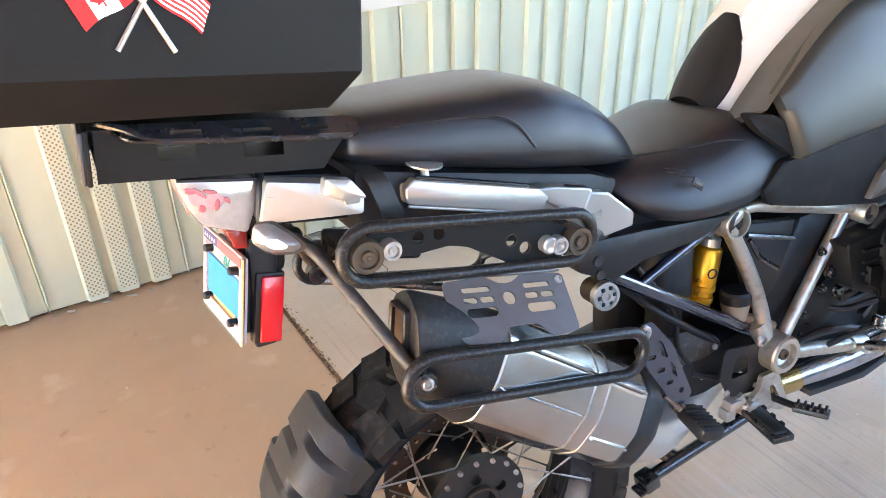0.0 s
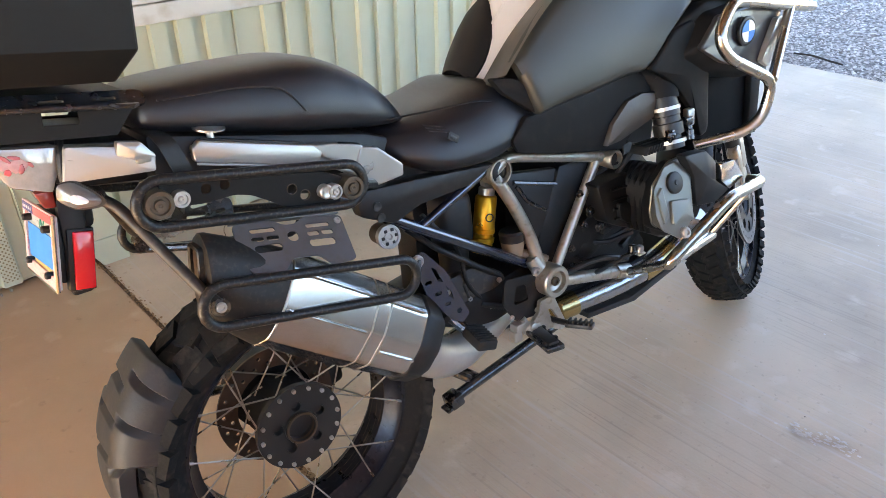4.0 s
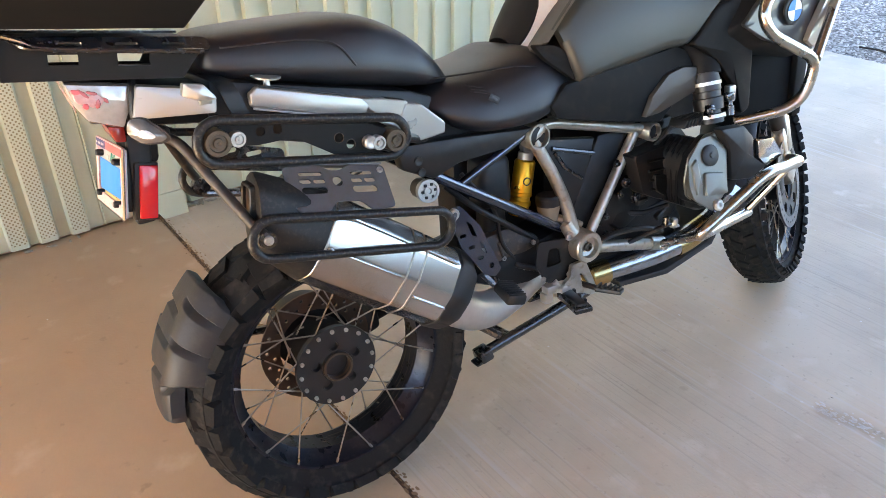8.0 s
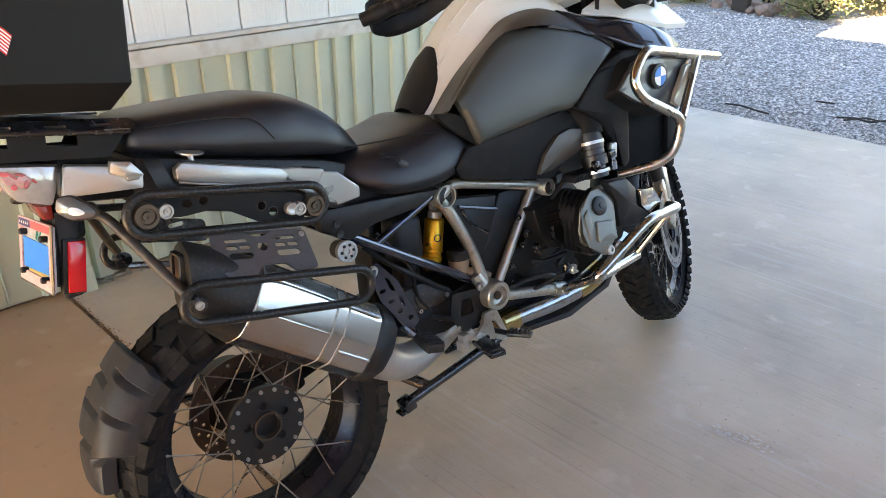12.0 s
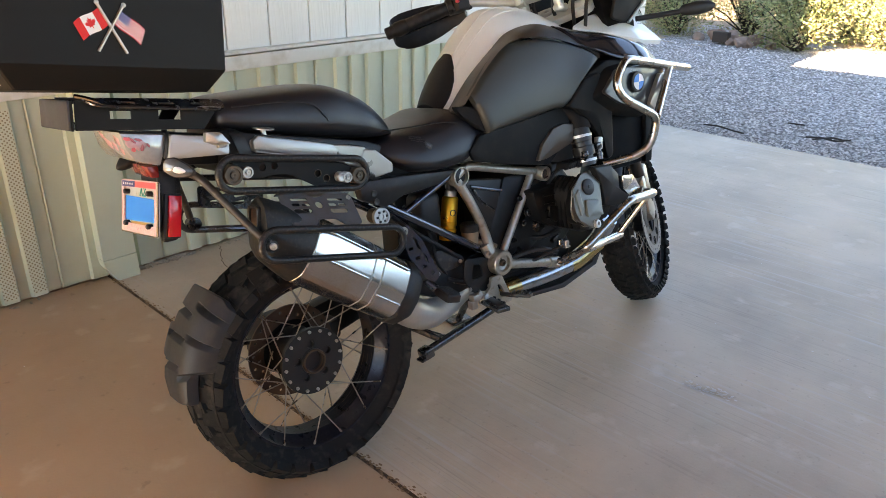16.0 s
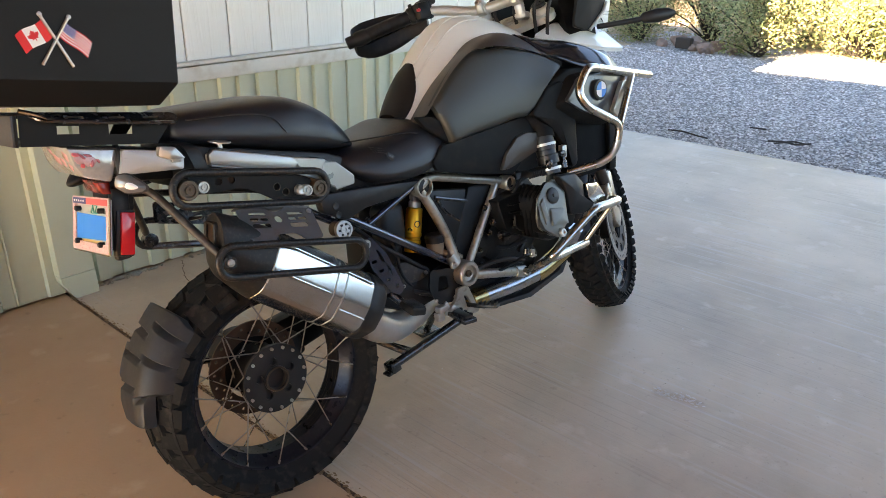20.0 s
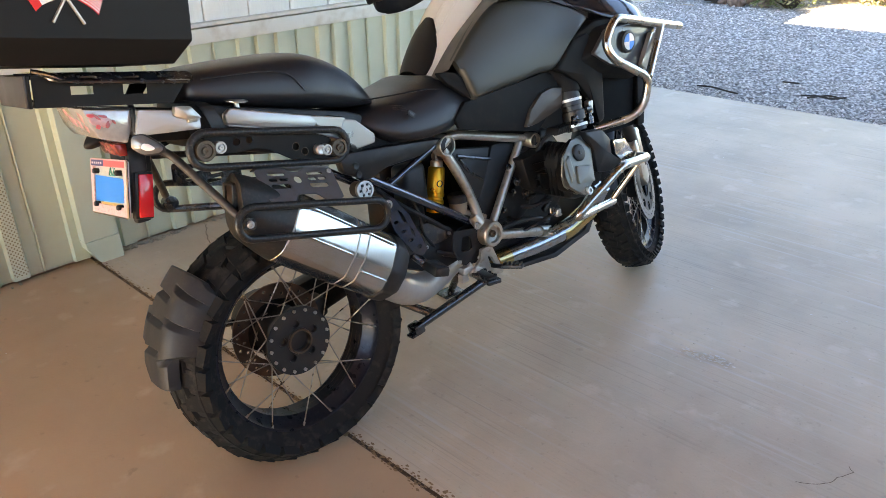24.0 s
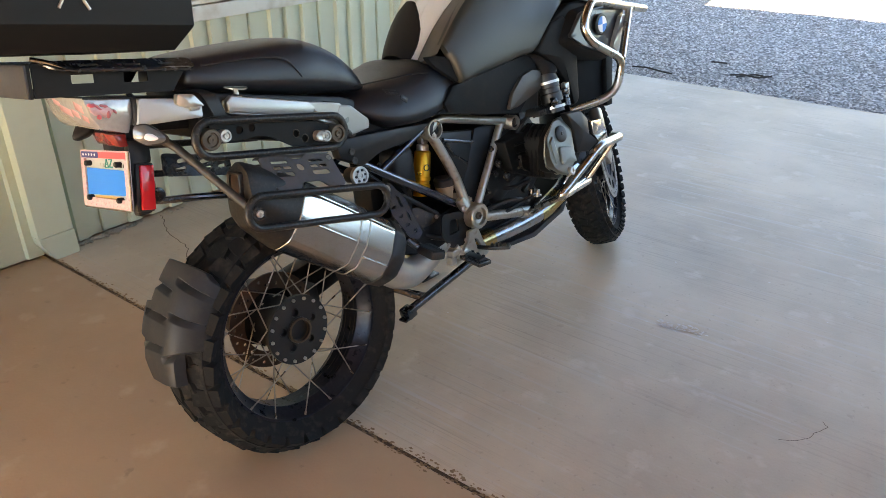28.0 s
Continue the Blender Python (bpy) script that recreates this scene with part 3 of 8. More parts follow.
for k in range(-9, 9):
    u = SEAM0 + k * SEAM_STEP
    if u > SLAB_END - 0.3:
        continue
    punched = k in (-3, 3)
    ob = part("panel", panel_mesh(rib_profile(), 0.012, RAIL_LOW + 0.002), PANEL, wall, smooth=20)
    ob.location = (u, WALL_V + 0.012, 0)
    if punched:
        for c in (0.147, 0.242, 0.347):
            s = part("vent_strip", box(0, 0, 0.385, 0.05, 0.003, 0.71), PUNCHED, wall, "strip of punched vent holes", smooth=0)
            s.location = (u + c, WALL_V - 0.003, 0)
for k in range(-22, 16):
    u = 0.724 + k * 0.2185
    ob = part("siding_board", box(0.109, 0, (RAIL_TOP + 3.1) / 2, 0.2135, 0.016, 3.1 - RAIL_TOP, 0.003, 1), SIDING, wall, smooth=0)
    ob.location = (u, WALL_V + 0.022, 0)
setting("trim_rail", join(box(-0.5, WALL_V - 0.005, (RAIL_LOW + RAIL_TOP) / 2 - 0.008, 9.3, 0.035, RAIL_TOP - RAIL_LOW - 0.018, 0.004),
                          box(-0.5, WALL_V - 0.001, RAIL_TOP - 0.004, 9.3, 0.045, 0.016, 0.004)), TRIM, "cream painted rail board along the wall", "rail", 30)
# post with a kicked-out foot, cased in sheet metal
post = setting("trim_post", join(prism([(0.028, 0.1), (0.165, 0.1), (0.165, 3.0), (0.028, 3.0)], WALL_V - 0.055, WALL_V + 0.03, 0.003),
                                 prism([(0.028, 0.10), (0.165, 0.10), (0.168, 0.0), (0.075, 0.0), (0.032, 0.07)], WALL_V - 0.06, WALL_V + 0.03, 0.002)),
               PANEL, "pale green metal-cased post against the wall", "post", 20)
# dirt and torn filler along the foot of the wall
rnd = random.Random(5)
bm = bmesh.new()
for k in range(100):
    u = rnd.uniform(-1.6, 2.2) if k < 60 else rnd.uniform(0.15, 0.45)
    s = rnd.uniform(0.003, 0.010) * (1.5 if 0.17 < u < 0.4 else 1)
    bmesh.ops.create_icosphere(bm, subdivisions=1, radius=s, matrix=pose(u, WALL_V - rnd.uniform(0.0, 0.022), s * 0.3, rnd.uniform(0, 90), 0, rnd.uniform(0, 360)) @ Matrix.Diagonal((1.8, 0.8, 0.6, 1)))
tagged(setting("wall_foot_debris", bm, mat("pale_filler_crumbs", (0.33, 0.29, 0.23), 0.9, var=0.5, scale=40), "crumbs of filler and grit at the wall foot", "debris"), kind="stuff")

roof = setting("ceiling", box(-1.15, -0.53, CEIL_Z + 0.07, 9.3, 4.6, 0.06), CEILING, "brown timber carport roof with dark rafters", "ceiling")
beams = join(*[box(-5.5 + 0.61 * k, -0.53, CEIL_Z - 0.03, 0.045, 4.5, 0.14, 0.004, 1) for k in range(15)], *[box(-1.15, v, CEIL_Z - 0.16, 9.3, 0.09, 0.12, 0.004, 1) for v in (-2.65, -0.8, 1.0)])
part("rafters", beams, RAFTER, roof, smooth=0)
for k, (u, v) in enumerate(((-5.6, -2.7), (0.55, -2.7))):
    setting("trim_roof_post" + ("" if k == 0 else "_%d" % (k + 1)), box(u, v, 1.295, 0.14, 0.14, 2.59, 0.006), CEILING, "brown timber roof post", "post")

# grit and rusty stain along the joint
rnd = random.Random(14)
bm = bmesh.new()
for k in range(1300):
    v = rnd.uniform(-2.4, 1.48)
    u, s = JOINT_U + rnd.gauss(0, 0.007 + 0.004 * (v < -0.2)), rnd.uniform(0.0012, 0.0050)
    bm.faces.new([bm.verts.new((u + s * rnd.uniform(0.5, 1.2) * math.cos(a), v + 1.7 * s * rnd.uniform(0.5, 1.2) * math.sin(a), 0.0008 + (k % 9) * 0.0001)) for a in [k2 * math.pi / 3 for k2 in range(6)]])
tagged(setting("joint_grit", bm, mat("rusty_grit", (0.27, 0.165, 0.085), 0.9, var=0.5, scale=80), "rusty grit along the concrete joint", "grit"), kind="stuff")
# hairline cracks in the slab
def crack(points, w):
    bm = bmesh.new()
    for a, b in zip(points, points[1:]):
        a, b = Vector((*a, 0.0012)), Vector((*b, 0.0012))
        d = (b - a).normalized().cross(Vector((0, 0, 1))) * w
        bm.faces.new([bm.verts.new(p) for p in (a - d, b - d, b + d, a + d)])
    return bm


rnd = random.Random(8)
for pts in ([(0.56, 1.50), (0.54, 1.445), (0.49, 1.36), (0.47, 1.305), (0.455, 1.2), (0.44, 1.13), (0.39, 1.08), (0.41, 1.03), (0.36, 0.95), (0.33, 0.87), (0.27, 0.80), (0.26, 0.72)],
            [(0.70, -1.05), (0.749, -1.113), (0.78, -1.12), (0.829, -1.145), (0.86, -1.12)]):
    fine = []
    for a, b in zip(pts, pts[1:]):
        fine += [(a[0] + (b[0] - a[0]) * j / 3 + rnd.uniform(-0.006, 0.006), a[1] + (b[1] - a[1]) * j / 3) for j in range(3)]
    setting("trim_crack", crack(fine, 0.0015 if pts[0][1] > 0 else 0.0008), DIRT, "hairline crack in the concrete", "crack")
# pale scuffs and dark drips on the slab
bm, bm2 = bmesh.new(), bmesh.new()
for k in range(40):
    u, v, s = rnd.uniform(-0.6, 3.8), rnd.uniform(-2.0, 1.3), rnd.uniform(0.001, 0.0035)
    t = bm if k % 11 else bm2
    q = [t.verts.new((u + s * rnd.uniform(0.6, 1.2) * math.cos(a), v + s * rnd.uniform(0.4, 2.0) * math.sin(a), 0.0012)) for a in [k2 * math.pi / 4 for k2 in range(8)]]
    t.faces.new(q)
for cu, cv in ((1.075, -0.69), (1.06, -0.63), (1.05, -0.60)):
    for k in range(26):
        u, v, s = cu + rnd.gauss(0, 0.012), cv + rnd.gauss(0, 0.022), rnd.uniform(0.0015, 0.005)
        q = [bm.verts.new((u + s * rnd.uniform(0.6, 1.2) * math.cos(a), v + 1.8 * s * rnd.uniform(0.6, 1.2) * math.sin(a), 0.0016 + k * 0.0001)) for a in [k2 * math.pi / 4 for k2 in range(8)]]
        bm.faces.new(q)
tagged(setting("pale_scuffs", bm, mat("pale_scuff", (0.60, 0.54, 0.47), 0.9, var=0.3, scale=120, bump=0.0), "pale scuffs on the concrete", "scuff"), kind="stuff")
tagged(setting("dark_spots", bm2, mat("dark_oil_spot", (0.20, 0.15, 0.11), 0.6, var=0.2), "small dark drips on the concrete", "stain"), kind="stuff")

# ---- the motorcycle ----
LEAN = 9.0
bike = new("motorcycle")
bike.matrix_basis = pose(0, 0, 0.0, -LEAN, 0, 0)
tagged(bike, "white and grey adventure motorcycle leaning on its side stand", "motorcycle")

REAR, FRONT = (-0.010, -0.030, 0.303), (1.505, 0.0, 0.312)


def tyre_mesh(c, big, rim, half, seed, knobs, fill):
    """Tyre with a rounded carcass and moulded tread blocks."""
    crown = big - 0.012
    prof = [(-half * 0.72, rim - 0.004), (-half * 0.76, rim + 0.004), (-half * 0.93, rim + 0.02), (-half, rim + (big - rim) * 0.45),
            (-half * 0.97, rim + (big - rim) * 0.66), (-half * 0.86, crown - 0.012), (-half * 0.55, crown - 0.002), (0, crown + 0.003)]
    prof += [(-s, r) for s, r in prof[-2::-1]]
    bm = lathe(prof, c, (0, 1, 0), 72, closed=True)
    rows = [(-0.80, 1.0), (-0.36, 0.5), (0.36, 0.0), (0.80, 0.5)]
    blocks = bmesh.new()
    for side, phase in rows:
        for k in range(knobs):
            a = 2 * math.pi * (k + phase) / knobs
            y = side * half
            wide = half * (0.34 if abs(side) > 0.5 else 0.30)
            r0 = crown - (0.020 if abs(side) > 0.5 else 0.004)
            tilt = (-7 if side < 0 else 7) * (1 if abs(side) > 0.5 else -3.0)
            m = Matrix.Translation(c) @ Matrix.Rotation(a, 4, "Y") @ Matrix.Translation((0, y, r0)) @ Matrix.Rotation(radians(-46 * side if abs(side) > 0.5 else -12 * side), 4, "X") @ Matrix.Rotation(radians(tilt), 4, "Z")
            arc = 2 * math.pi * crown / knobs
            sx, sz = arc * fill, 0.020
            x, w = sx / 2, wide / 2 * (2.2 if abs(side) > 0.5 else 2.0)
            lo = [(-x * 1.12, -w * 1.08, -sz / 2), (x * 1.12, -w * 1.08, -sz / 2), (x * 1.12, w * 1.08, -sz / 2), (-x * 1.12, w * 1.08, -sz / 2)]
            hi = [(-x, -w, sz / 2), (x * 0.9, -w, sz / 2), (x, w * 0.94, sz / 2), (-x * 0.9, w, sz / 2)]
            v = [blocks.verts.new(m @ Vector(p)) for p in lo + hi]
            for f in ((4, 5, 6, 7), (0, 1, 5, 4), (1, 2, 6, 5), (2, 3, 7, 6), (3, 0, 4, 7)):
                blocks.faces.new([v[i] for i in f])
    return bm, blocks


def wheel(name, c, big, rim, half, spokes, knobs, fill, seed, hub_y, label):
    rw = half * 0.72
    # rim: deep channel with two flanges
    prof = [(-rw, rim + 0.004), (-rw, rim - 0.010), (-rw + 0.012, rim - 0.014), (-rw * 0.45, rim - 0.034), (rw * 0.45, rim - 0.034),
            (rw - 0.012, rim - 0.014), (rw, rim - 0.010), (rw, rim + 0.004), (rw - 0.006, rim + 0.004), (rw * 0.5, rim - 0.026), (-rw * 0.5, rim - 0.026), (-rw + 0.006, rim + 0.004)]
    w = part(name, lathe(prof, c, (0, 1, 0), 72, closed=True), RIM_BLACK, bike, label)
    carcass, blocks = tyre_mesh(c, big, rim, half, seed, knobs, fill)
    part("tyre", carcass, TYRE, w, "black tyre, dusty on the wall", 40)
    tagged(part("tread", blocks, TYRE, w, "worn black tread blocks", 0), kind="stuff")
    for k in range(spokes):
        side = -1 if k % 2 else 1
        lead = 1 if (k // 2) % 2 else -1
        a = 2 * math.pi * k / spokes
        b = a + lead * 1.15
        hr = 0.070
        p0 = Vector((math.cos(b) * hr, (hub_y[0] if side < 0 else hub_y[1]), math.sin(b) * hr)) + Vector(c)
        p1 = Vector((math.cos(a) * (rim - 0.006), side * (rw - 0.004), math.sin(a) * (rim - 0.006))) + Vector(c)
        part("spoke", join(tube([p0, p1], 0.0017, 6), tube([p1 - (p1 - p0).normalized() * 0.014, p1], 0.0030, 6)), SPOKE, w)
    return w


rear_wheel = wheel("rear_wheel", REAR, 0.319, 0.236, 0.088, 32, 30, 0.74, 3, (-0.028, 0.05), "black cross-spoked rear wheel rim")
front_wheel = wheel("front_wheel", FRONT, 0.312, 0.248, 0.057, 40, 46, 0.62, 4, (-0.03, 0.03), "black cross-spoked front wheel rim")

rn = random.Random(21)
streaks = bmesh.new()
for k in range(70):
    a0, span = rn.uniform(radians(-20), radians(200)), rn.uniform(0.05, 0.35)
    y0, wid = rn.uniform(-0.030, 0.042), rn.uniform(0.0006, 0.0022)
    prev = None
    for q in range(7):
        a = a0 + span * q / 6
        w_ = wid * math.sin(math.pi * (q + 0.4) / 6.8)
        r_ = 0.236 - 0.0351 if abs(y0) < 0.026 else 0.236 - 0.0351 + (abs(y0) - 0.026) * 0.72
        row = [streaks.verts.new(Vector(REAR) + Vector((math.cos(a) * r_, y0 + s_ * w_, -math.sin(a) * r_))) for s_ in (-1, 1)]
        if prev:
            streaks.faces.new((prev[0], prev[1], row[1], row[0]))
        prev = row
tagged(part("dust_film", streaks, DUSTY_STEEL, rear_wheel, "pale streaky dust film in the rim", 0), kind="stuff")

# rear hub: bolted ring with holes, hollow axle
hc = Vector(REAR) + Vector((0, -0.03, 0))
hole_r = [ring_pts(0.047 * math.cos(a), 0.047 * math.sin(a), 0.0110) for a in [radians(20 + 72 * k) for k in range(5)]]
hub = part("hub", join(sheet(ring_pts(0, 0, 0.090, 48), [ring_pts(0, 0, 0.029, 24)] + hole_r, 0.012, side_frame(hc.x, hc.y, hc.z, (1, 0, 0), (0, 0, 1))),
                       lathe([(0.0, 0.034), (-0.006, 0.034), (-0.006, 0.028), (0.06, 0.028), (0.06, 0.034)], hc + Vector((0, -0.012, 0)), (0, 1, 0), 32, closed=True),
                       lathe([(0, 0.07), (0.03, 0.05), (0.07, 0.05), (0.1, 0.07)], hc, (0, 1, 0), 32)), BLACK_SATIN, rear_wheel, "black wheel hub with a ring of bolts")
for k in range(16):
    a = 2 * math.pi * k / 16
    part("hub_bolt", bolt(hc + Vector((0.081 * math.cos(a), -0.012, 0.081 * math.sin(a))), (0, -1, 0), 0.0044, 0.006), ZINC, rear_wheel)
part("axle_ring", lathe([(0, 0.0335), (0.003, 0.0325), (0.003, 0.0285), (-0.01, 0.0275)], hc + Vector((0, -0.0185, 0)), (0, -1, 0), 32, closed=True), BRASS, rear_wheel, "brown ring in the hollow axle")
dc = Vector(REAR) + Vector((0, 0.075, 0))
part("brake_disc", sheet(ring_pts(0, 0, 0.128, 48), [ring_pts(0, 0, 0.085, 32)] + [ring_pts(rr * math.cos(a), rr * math.sin(a), 0.0042, 8) for rr in (0.098, 0.114) for a in [2 * math.pi * (k + (0.5 if rr > 0.1 else 0)) / 20 for k in range(20)]], 0.005,
                         side_frame(dc.x, dc.y, dc.z, (1, 0, 0), (0, 0, 1))), RUST, rear_wheel, "rusty drilled rear brake disc")
# front hub, disc
fc = Vector(FRONT)
part("hub", lathe([(-0.05, 0.03), (-0.035, 0.055), (-0.025, 0.06), (-0.02, 0.035), (0.02, 0.035), (0.025, 0.06), (0.035, 0.055), (0.05, 0.03)], fc, (0, 1, 0), 32), BLACK_SATIN, front_wheel, "black front hub")
for s in (-1, 1):
    part("brake_disc", sheet(ring_pts(0, 0, 0.136, 48), [ring_pts(0, 0, 0.103, 36)] + [ring_pts(0.12 * math.cos(a), 0.12 * math.sin(a), 0.004, 8) for a in [2 * math.pi * k / 28 for k in range(28)]], 0.0045,
                             side_frame(fc.x, 0.066 * s, fc.z, (1, 0, 0), (0, 0, 1))), DISC, front_wheel, "steel front brake disc")
    part("disc_carrier", sheet(ring_pts(0, 0, 0.105, 36), [ring_pts(0, 0, 0.05, 24)] + [ring_pts(0.079 * math.cos(a), 0.085 * math.sin(a), 0.017, 12) for a in [2 * math.pi * k / 8 for k in range(8)]], 0.004,
                             side_frame(fc.x, 0.064 * s, fc.z, (1, 0, 0), (0, 0, 1))), BLACK_SATIN, front_wheel)

# the bars are turned to the left, and the wheel with them
AXIS_FOOT, AXIS_DIR, STEER_ANGLE = Vector((1.60, 0, 0)), Vector((-0.438, 0, 0.899)), 26.0
STEER = Matrix.Translation(AXIS_FOOT) @ Matrix.Rotation(radians(STEER_ANGLE), 4, AXIS_DIR) @ Matrix.Translation(-AXIS_FOOT)
front_wheel.matrix_basis = STEER

CY = 0.02


def mirrored(bm, cy=CY):
    out = bm.copy()
    bmesh.ops.scale(out, vec=(1, -1, 1), verts=out.verts)
    bmesh.ops.translate(out, vec=(0, 2 * cy, 0), verts=out.verts)
    bmesh.ops.reverse_faces(out, faces=out.faces)
    return out


def pair(name, bm, material, parent, label="", cy=CY, smooth=35.0):
    """The right-hand part and its mirror image on the left."""
    other = mirrored(bm, cy)
    return part(name, bm, material, parent, label, smooth), part(name, other, material, parent, label, smooth)


def bulge(outline, amount, thick=0.012, fine=3, steps=(1.0, 0.97, 0.9, 0.78, 0.6, 0.35), rnd_d=0.02):
    """A moulded panel on the right side: the outline (x, y, z) swells outwards by amount and has a turned-in rim."""
    pts = rounded(outline, rnd_d, True, fine)
    c = sum(pts, Vector()) / len(pts)
    rings = [[p + Vector((0, thick, 0)) for p in pts]]
    for f in steps:
        rings.append([c + (p - c) * f + Vector((0, -amount * (1 - f * f) - (0.003 if f < 1 else 0), 0)) for p in pts])
    bm = loft(rings, caps=False)
    bm.verts.ensure_lookup_table()
    last = [bm.verts[len(pts) * len(steps) + i] for i in range(len(pts))]
    mid = bm.verts.new(c + Vector((0, -amount - 0.003, 0)))
    for i in range(len(pts)):
        bm.faces.new((last[i], last[(i + 1) % len(pts)], mid))
    return bm


def cap_panel(outline, d, thick=0.014, rnd_d=0.014):
    """A moulded panel of any lie: the outline swells along the vector d and has a turned-in rim."""
    pts, d = rounded(outline, rnd_d, True, 4), Vector(d)
    c = sum(pts, Vector()) / len(pts)
    back = d.normalized() * -thick
    rings = [[p + back for p in pts]] + [[c + (p - c) * f + d * (1 - f * f) for p in pts] for f in (1.0, 0.96, 0.85, 0.6, 0.3)]
    return loft(rings)


def flat3(pts2, y):
    return [(x, y, z) for x, z in pts2]


# ---- seats ----
def seat_mesh(stations, p=3.2, n=28, taper=0.0):
    rings = []
    for x, zb, zt, w, cy in stations:
        rings.append([Vector((x, cy + (q.y - cy) * (1 + taper * (0.5 - (q.z - zb) / (zt - zb))), q.z)) for q in oval((x, cy, (zb + zt) / 2), (0, 1, 0), (0, 0, 1), w, (zt - zb) / 2, n, p)])
    return loft(rings)


def smooth_stations(st, k=4):
    out = []
    for i in range(len(st) - 1):
        a, b, c, d = st[max(0, i - 1)], st[i], st[i + 1], st[min(len(st) - 1, i + 2)]
        for j in range(k):
            u = j / k
            out.append(tuple(0.5 * (2 * b[m] + (c[m] - a[m]) * u + (2 * a[m] - 5 * b[m] + 4 * c[m] - d[m]) * u * u + (3 * b[m] - a[m] - 3 * c[m] + d[m]) * u ** 3) for m in range(len(b))))
    return out + [st[-1]]


rear_seat = part("passenger_seat", seat_mesh(smooth_stations([
    (-0.165, 0.940, 0.975, 0.085, 0.03), (-0.145, 0.925, 0.998, 0.115, 0.03), (-0.06, 0.905, 1.003, 0.135, 0.03), (0.04, 0.882, 1.003, 0.145, 0.03), (0.12, 0.866, 1.000, 0.147, 0.025),
    (0.18, 0.855, 0.984, 0.143, 0.025), (0.235, 0.846, 0.952, 0.135, 0.02), (0.28, 0.842, 0.910, 0.12, 0.02), (0.31, 0.842, 0.870, 0.10, 0.02)]), 3.4, 32, 0.20), SEAT, bike, "black vinyl passenger seat", 60)
front_seat = part("rider_seat", seat_mesh(smooth_stations([
    (0.25, 0.80, 0.835, 0.10, 0.02), (0.285, 0.766, 0.848, 0.14, 0.02), (0.35, 0.736, 0.856, 0.163, 0.015), (0.42, 0.728, 0.866, 0.168, 0.012), (0.47, 0.728, 0.880, 0.168, 0.010),
    (0.505, 0.734, 0.887, 0.167, 0.010), (0.545, 0.752, 0.878, 0.164, 0.008), (0.580, 0.785, 0.856, 0.156, 0.008), (0.600, 0.815, 0.843, 0.135, 0.008)]), 3.8, 32, 0.30), SEAT, bike, "black vinyl rider seat", 60)
# seams and a small tag
part("seam", tube(rounded([(-0.13, -0.103, 0.978), (0.0, -0.113, 0.975), (0.07, -0.119, 0.962), (0.100, -0.124, 0.915)], 0.05, False), 0.0022, 6), SEAT, rear_seat, "stitched seat seam")
part("seam", tube(rounded([(0.25, -0.105, 0.862), (0.36, -0.134, 0.862), (0.45, -0.138, 0.862), (0.52, -0.136, 0.845)], 0.04, False), 0.0022, 6), SEAT, front_seat, "stitched seat seam")
tag = part("tag", moved(box(0, 0, 0, 0.026, 0.003, 0.014, 0.001), pose(0.366, -0.166, 0.812, -8, 35, 0)), BLACK_PLASTIC, front_seat, "small black woven tag")
part("tag_bar", moved(box(0, -0.0018, 0, 0.016, 0.001, 0.005, 0.0003), pose(0.366, -0.166, 0.812, -8, 35, 0)), GREY_PLASTIC, front_seat)
for k in range(3):
    part("stitch", tube([(0.312 + k * 0.006, -0.1500, 0.846 - k * 0.007), (0.350 + k * 0.006, -0.1600, 0.836 - k * 0.007)], 0.0016, 6), SEAT, front_seat, "raised stitch line")

# ---- tank ----
core = part("fuel_tank", seat_mesh(smooth_stations([
    (0.54, 0.76, 0.85, 0.05, 0.02), (0.60, 0.74, 0.91, 0.07, 0.02), (0.70, 0.72, 1.00, 0.10, 0.01), (0.82, 0.72, 1.05, 0.145, 0.0), (0.95, 0.72, 1.035, 0.145, 0.0), (1.10, 0.74, 1.01, 0.15, 0.02), (1.2, 0.78, 0.97, 0.12, 0.02)]), 2.8), BLACK_SATIN, bike, "black inner tank body", 60)
cover_st = smooth_stations([(0.525, 0.890, 0.845, 0.070), (0.56, 0.945, 0.885, 0.082), (0.62, 1.025, 0.945, 0.094), (0.69, 1.095, 1.005, 0.104), (0.76, 1.142, 1.055, 0.110), (0.84, 1.150, 1.085, 0.114), (0.93, 1.135, 1.083, 0.112), (1.03, 1.100, 1.060, 0.10)])
rings = []
for x, zc, ze, w in cover_st:
    ys = [-1 + 2 * k / 16 for k in range(17)]
    top = [Vector((x, 0.028 + y * w, ze + (zc - ze) * (1 - abs(y) ** 2.6))) for y in ys]
    low = [Vector((x + 0.006, 0.028 + y * w * 0.97, ze - 0.02 + (zc - ze) * 0.6 * (1 - y * y))) for y in ys[::-1]]
    rings.append(top + low)
cover = part("tank_cover", loft(rings), WHITE_PAINT, core, "pale white tank cover", 50)
for off in (-0.062, -0.03):
    line = []
    for x, zc, ze, w in cover_st[6:22]:
        y = off / 0.11
        line.append((x, 0.028 + off * w / 0.11, ze + (zc - ze) * (1 - abs(y) ** 2.6) + 0.0003))
    part("crease", tube(line, 0.0022, 6), WHITE_PAINT, core, "raised crease in the tank cover")
pad = []
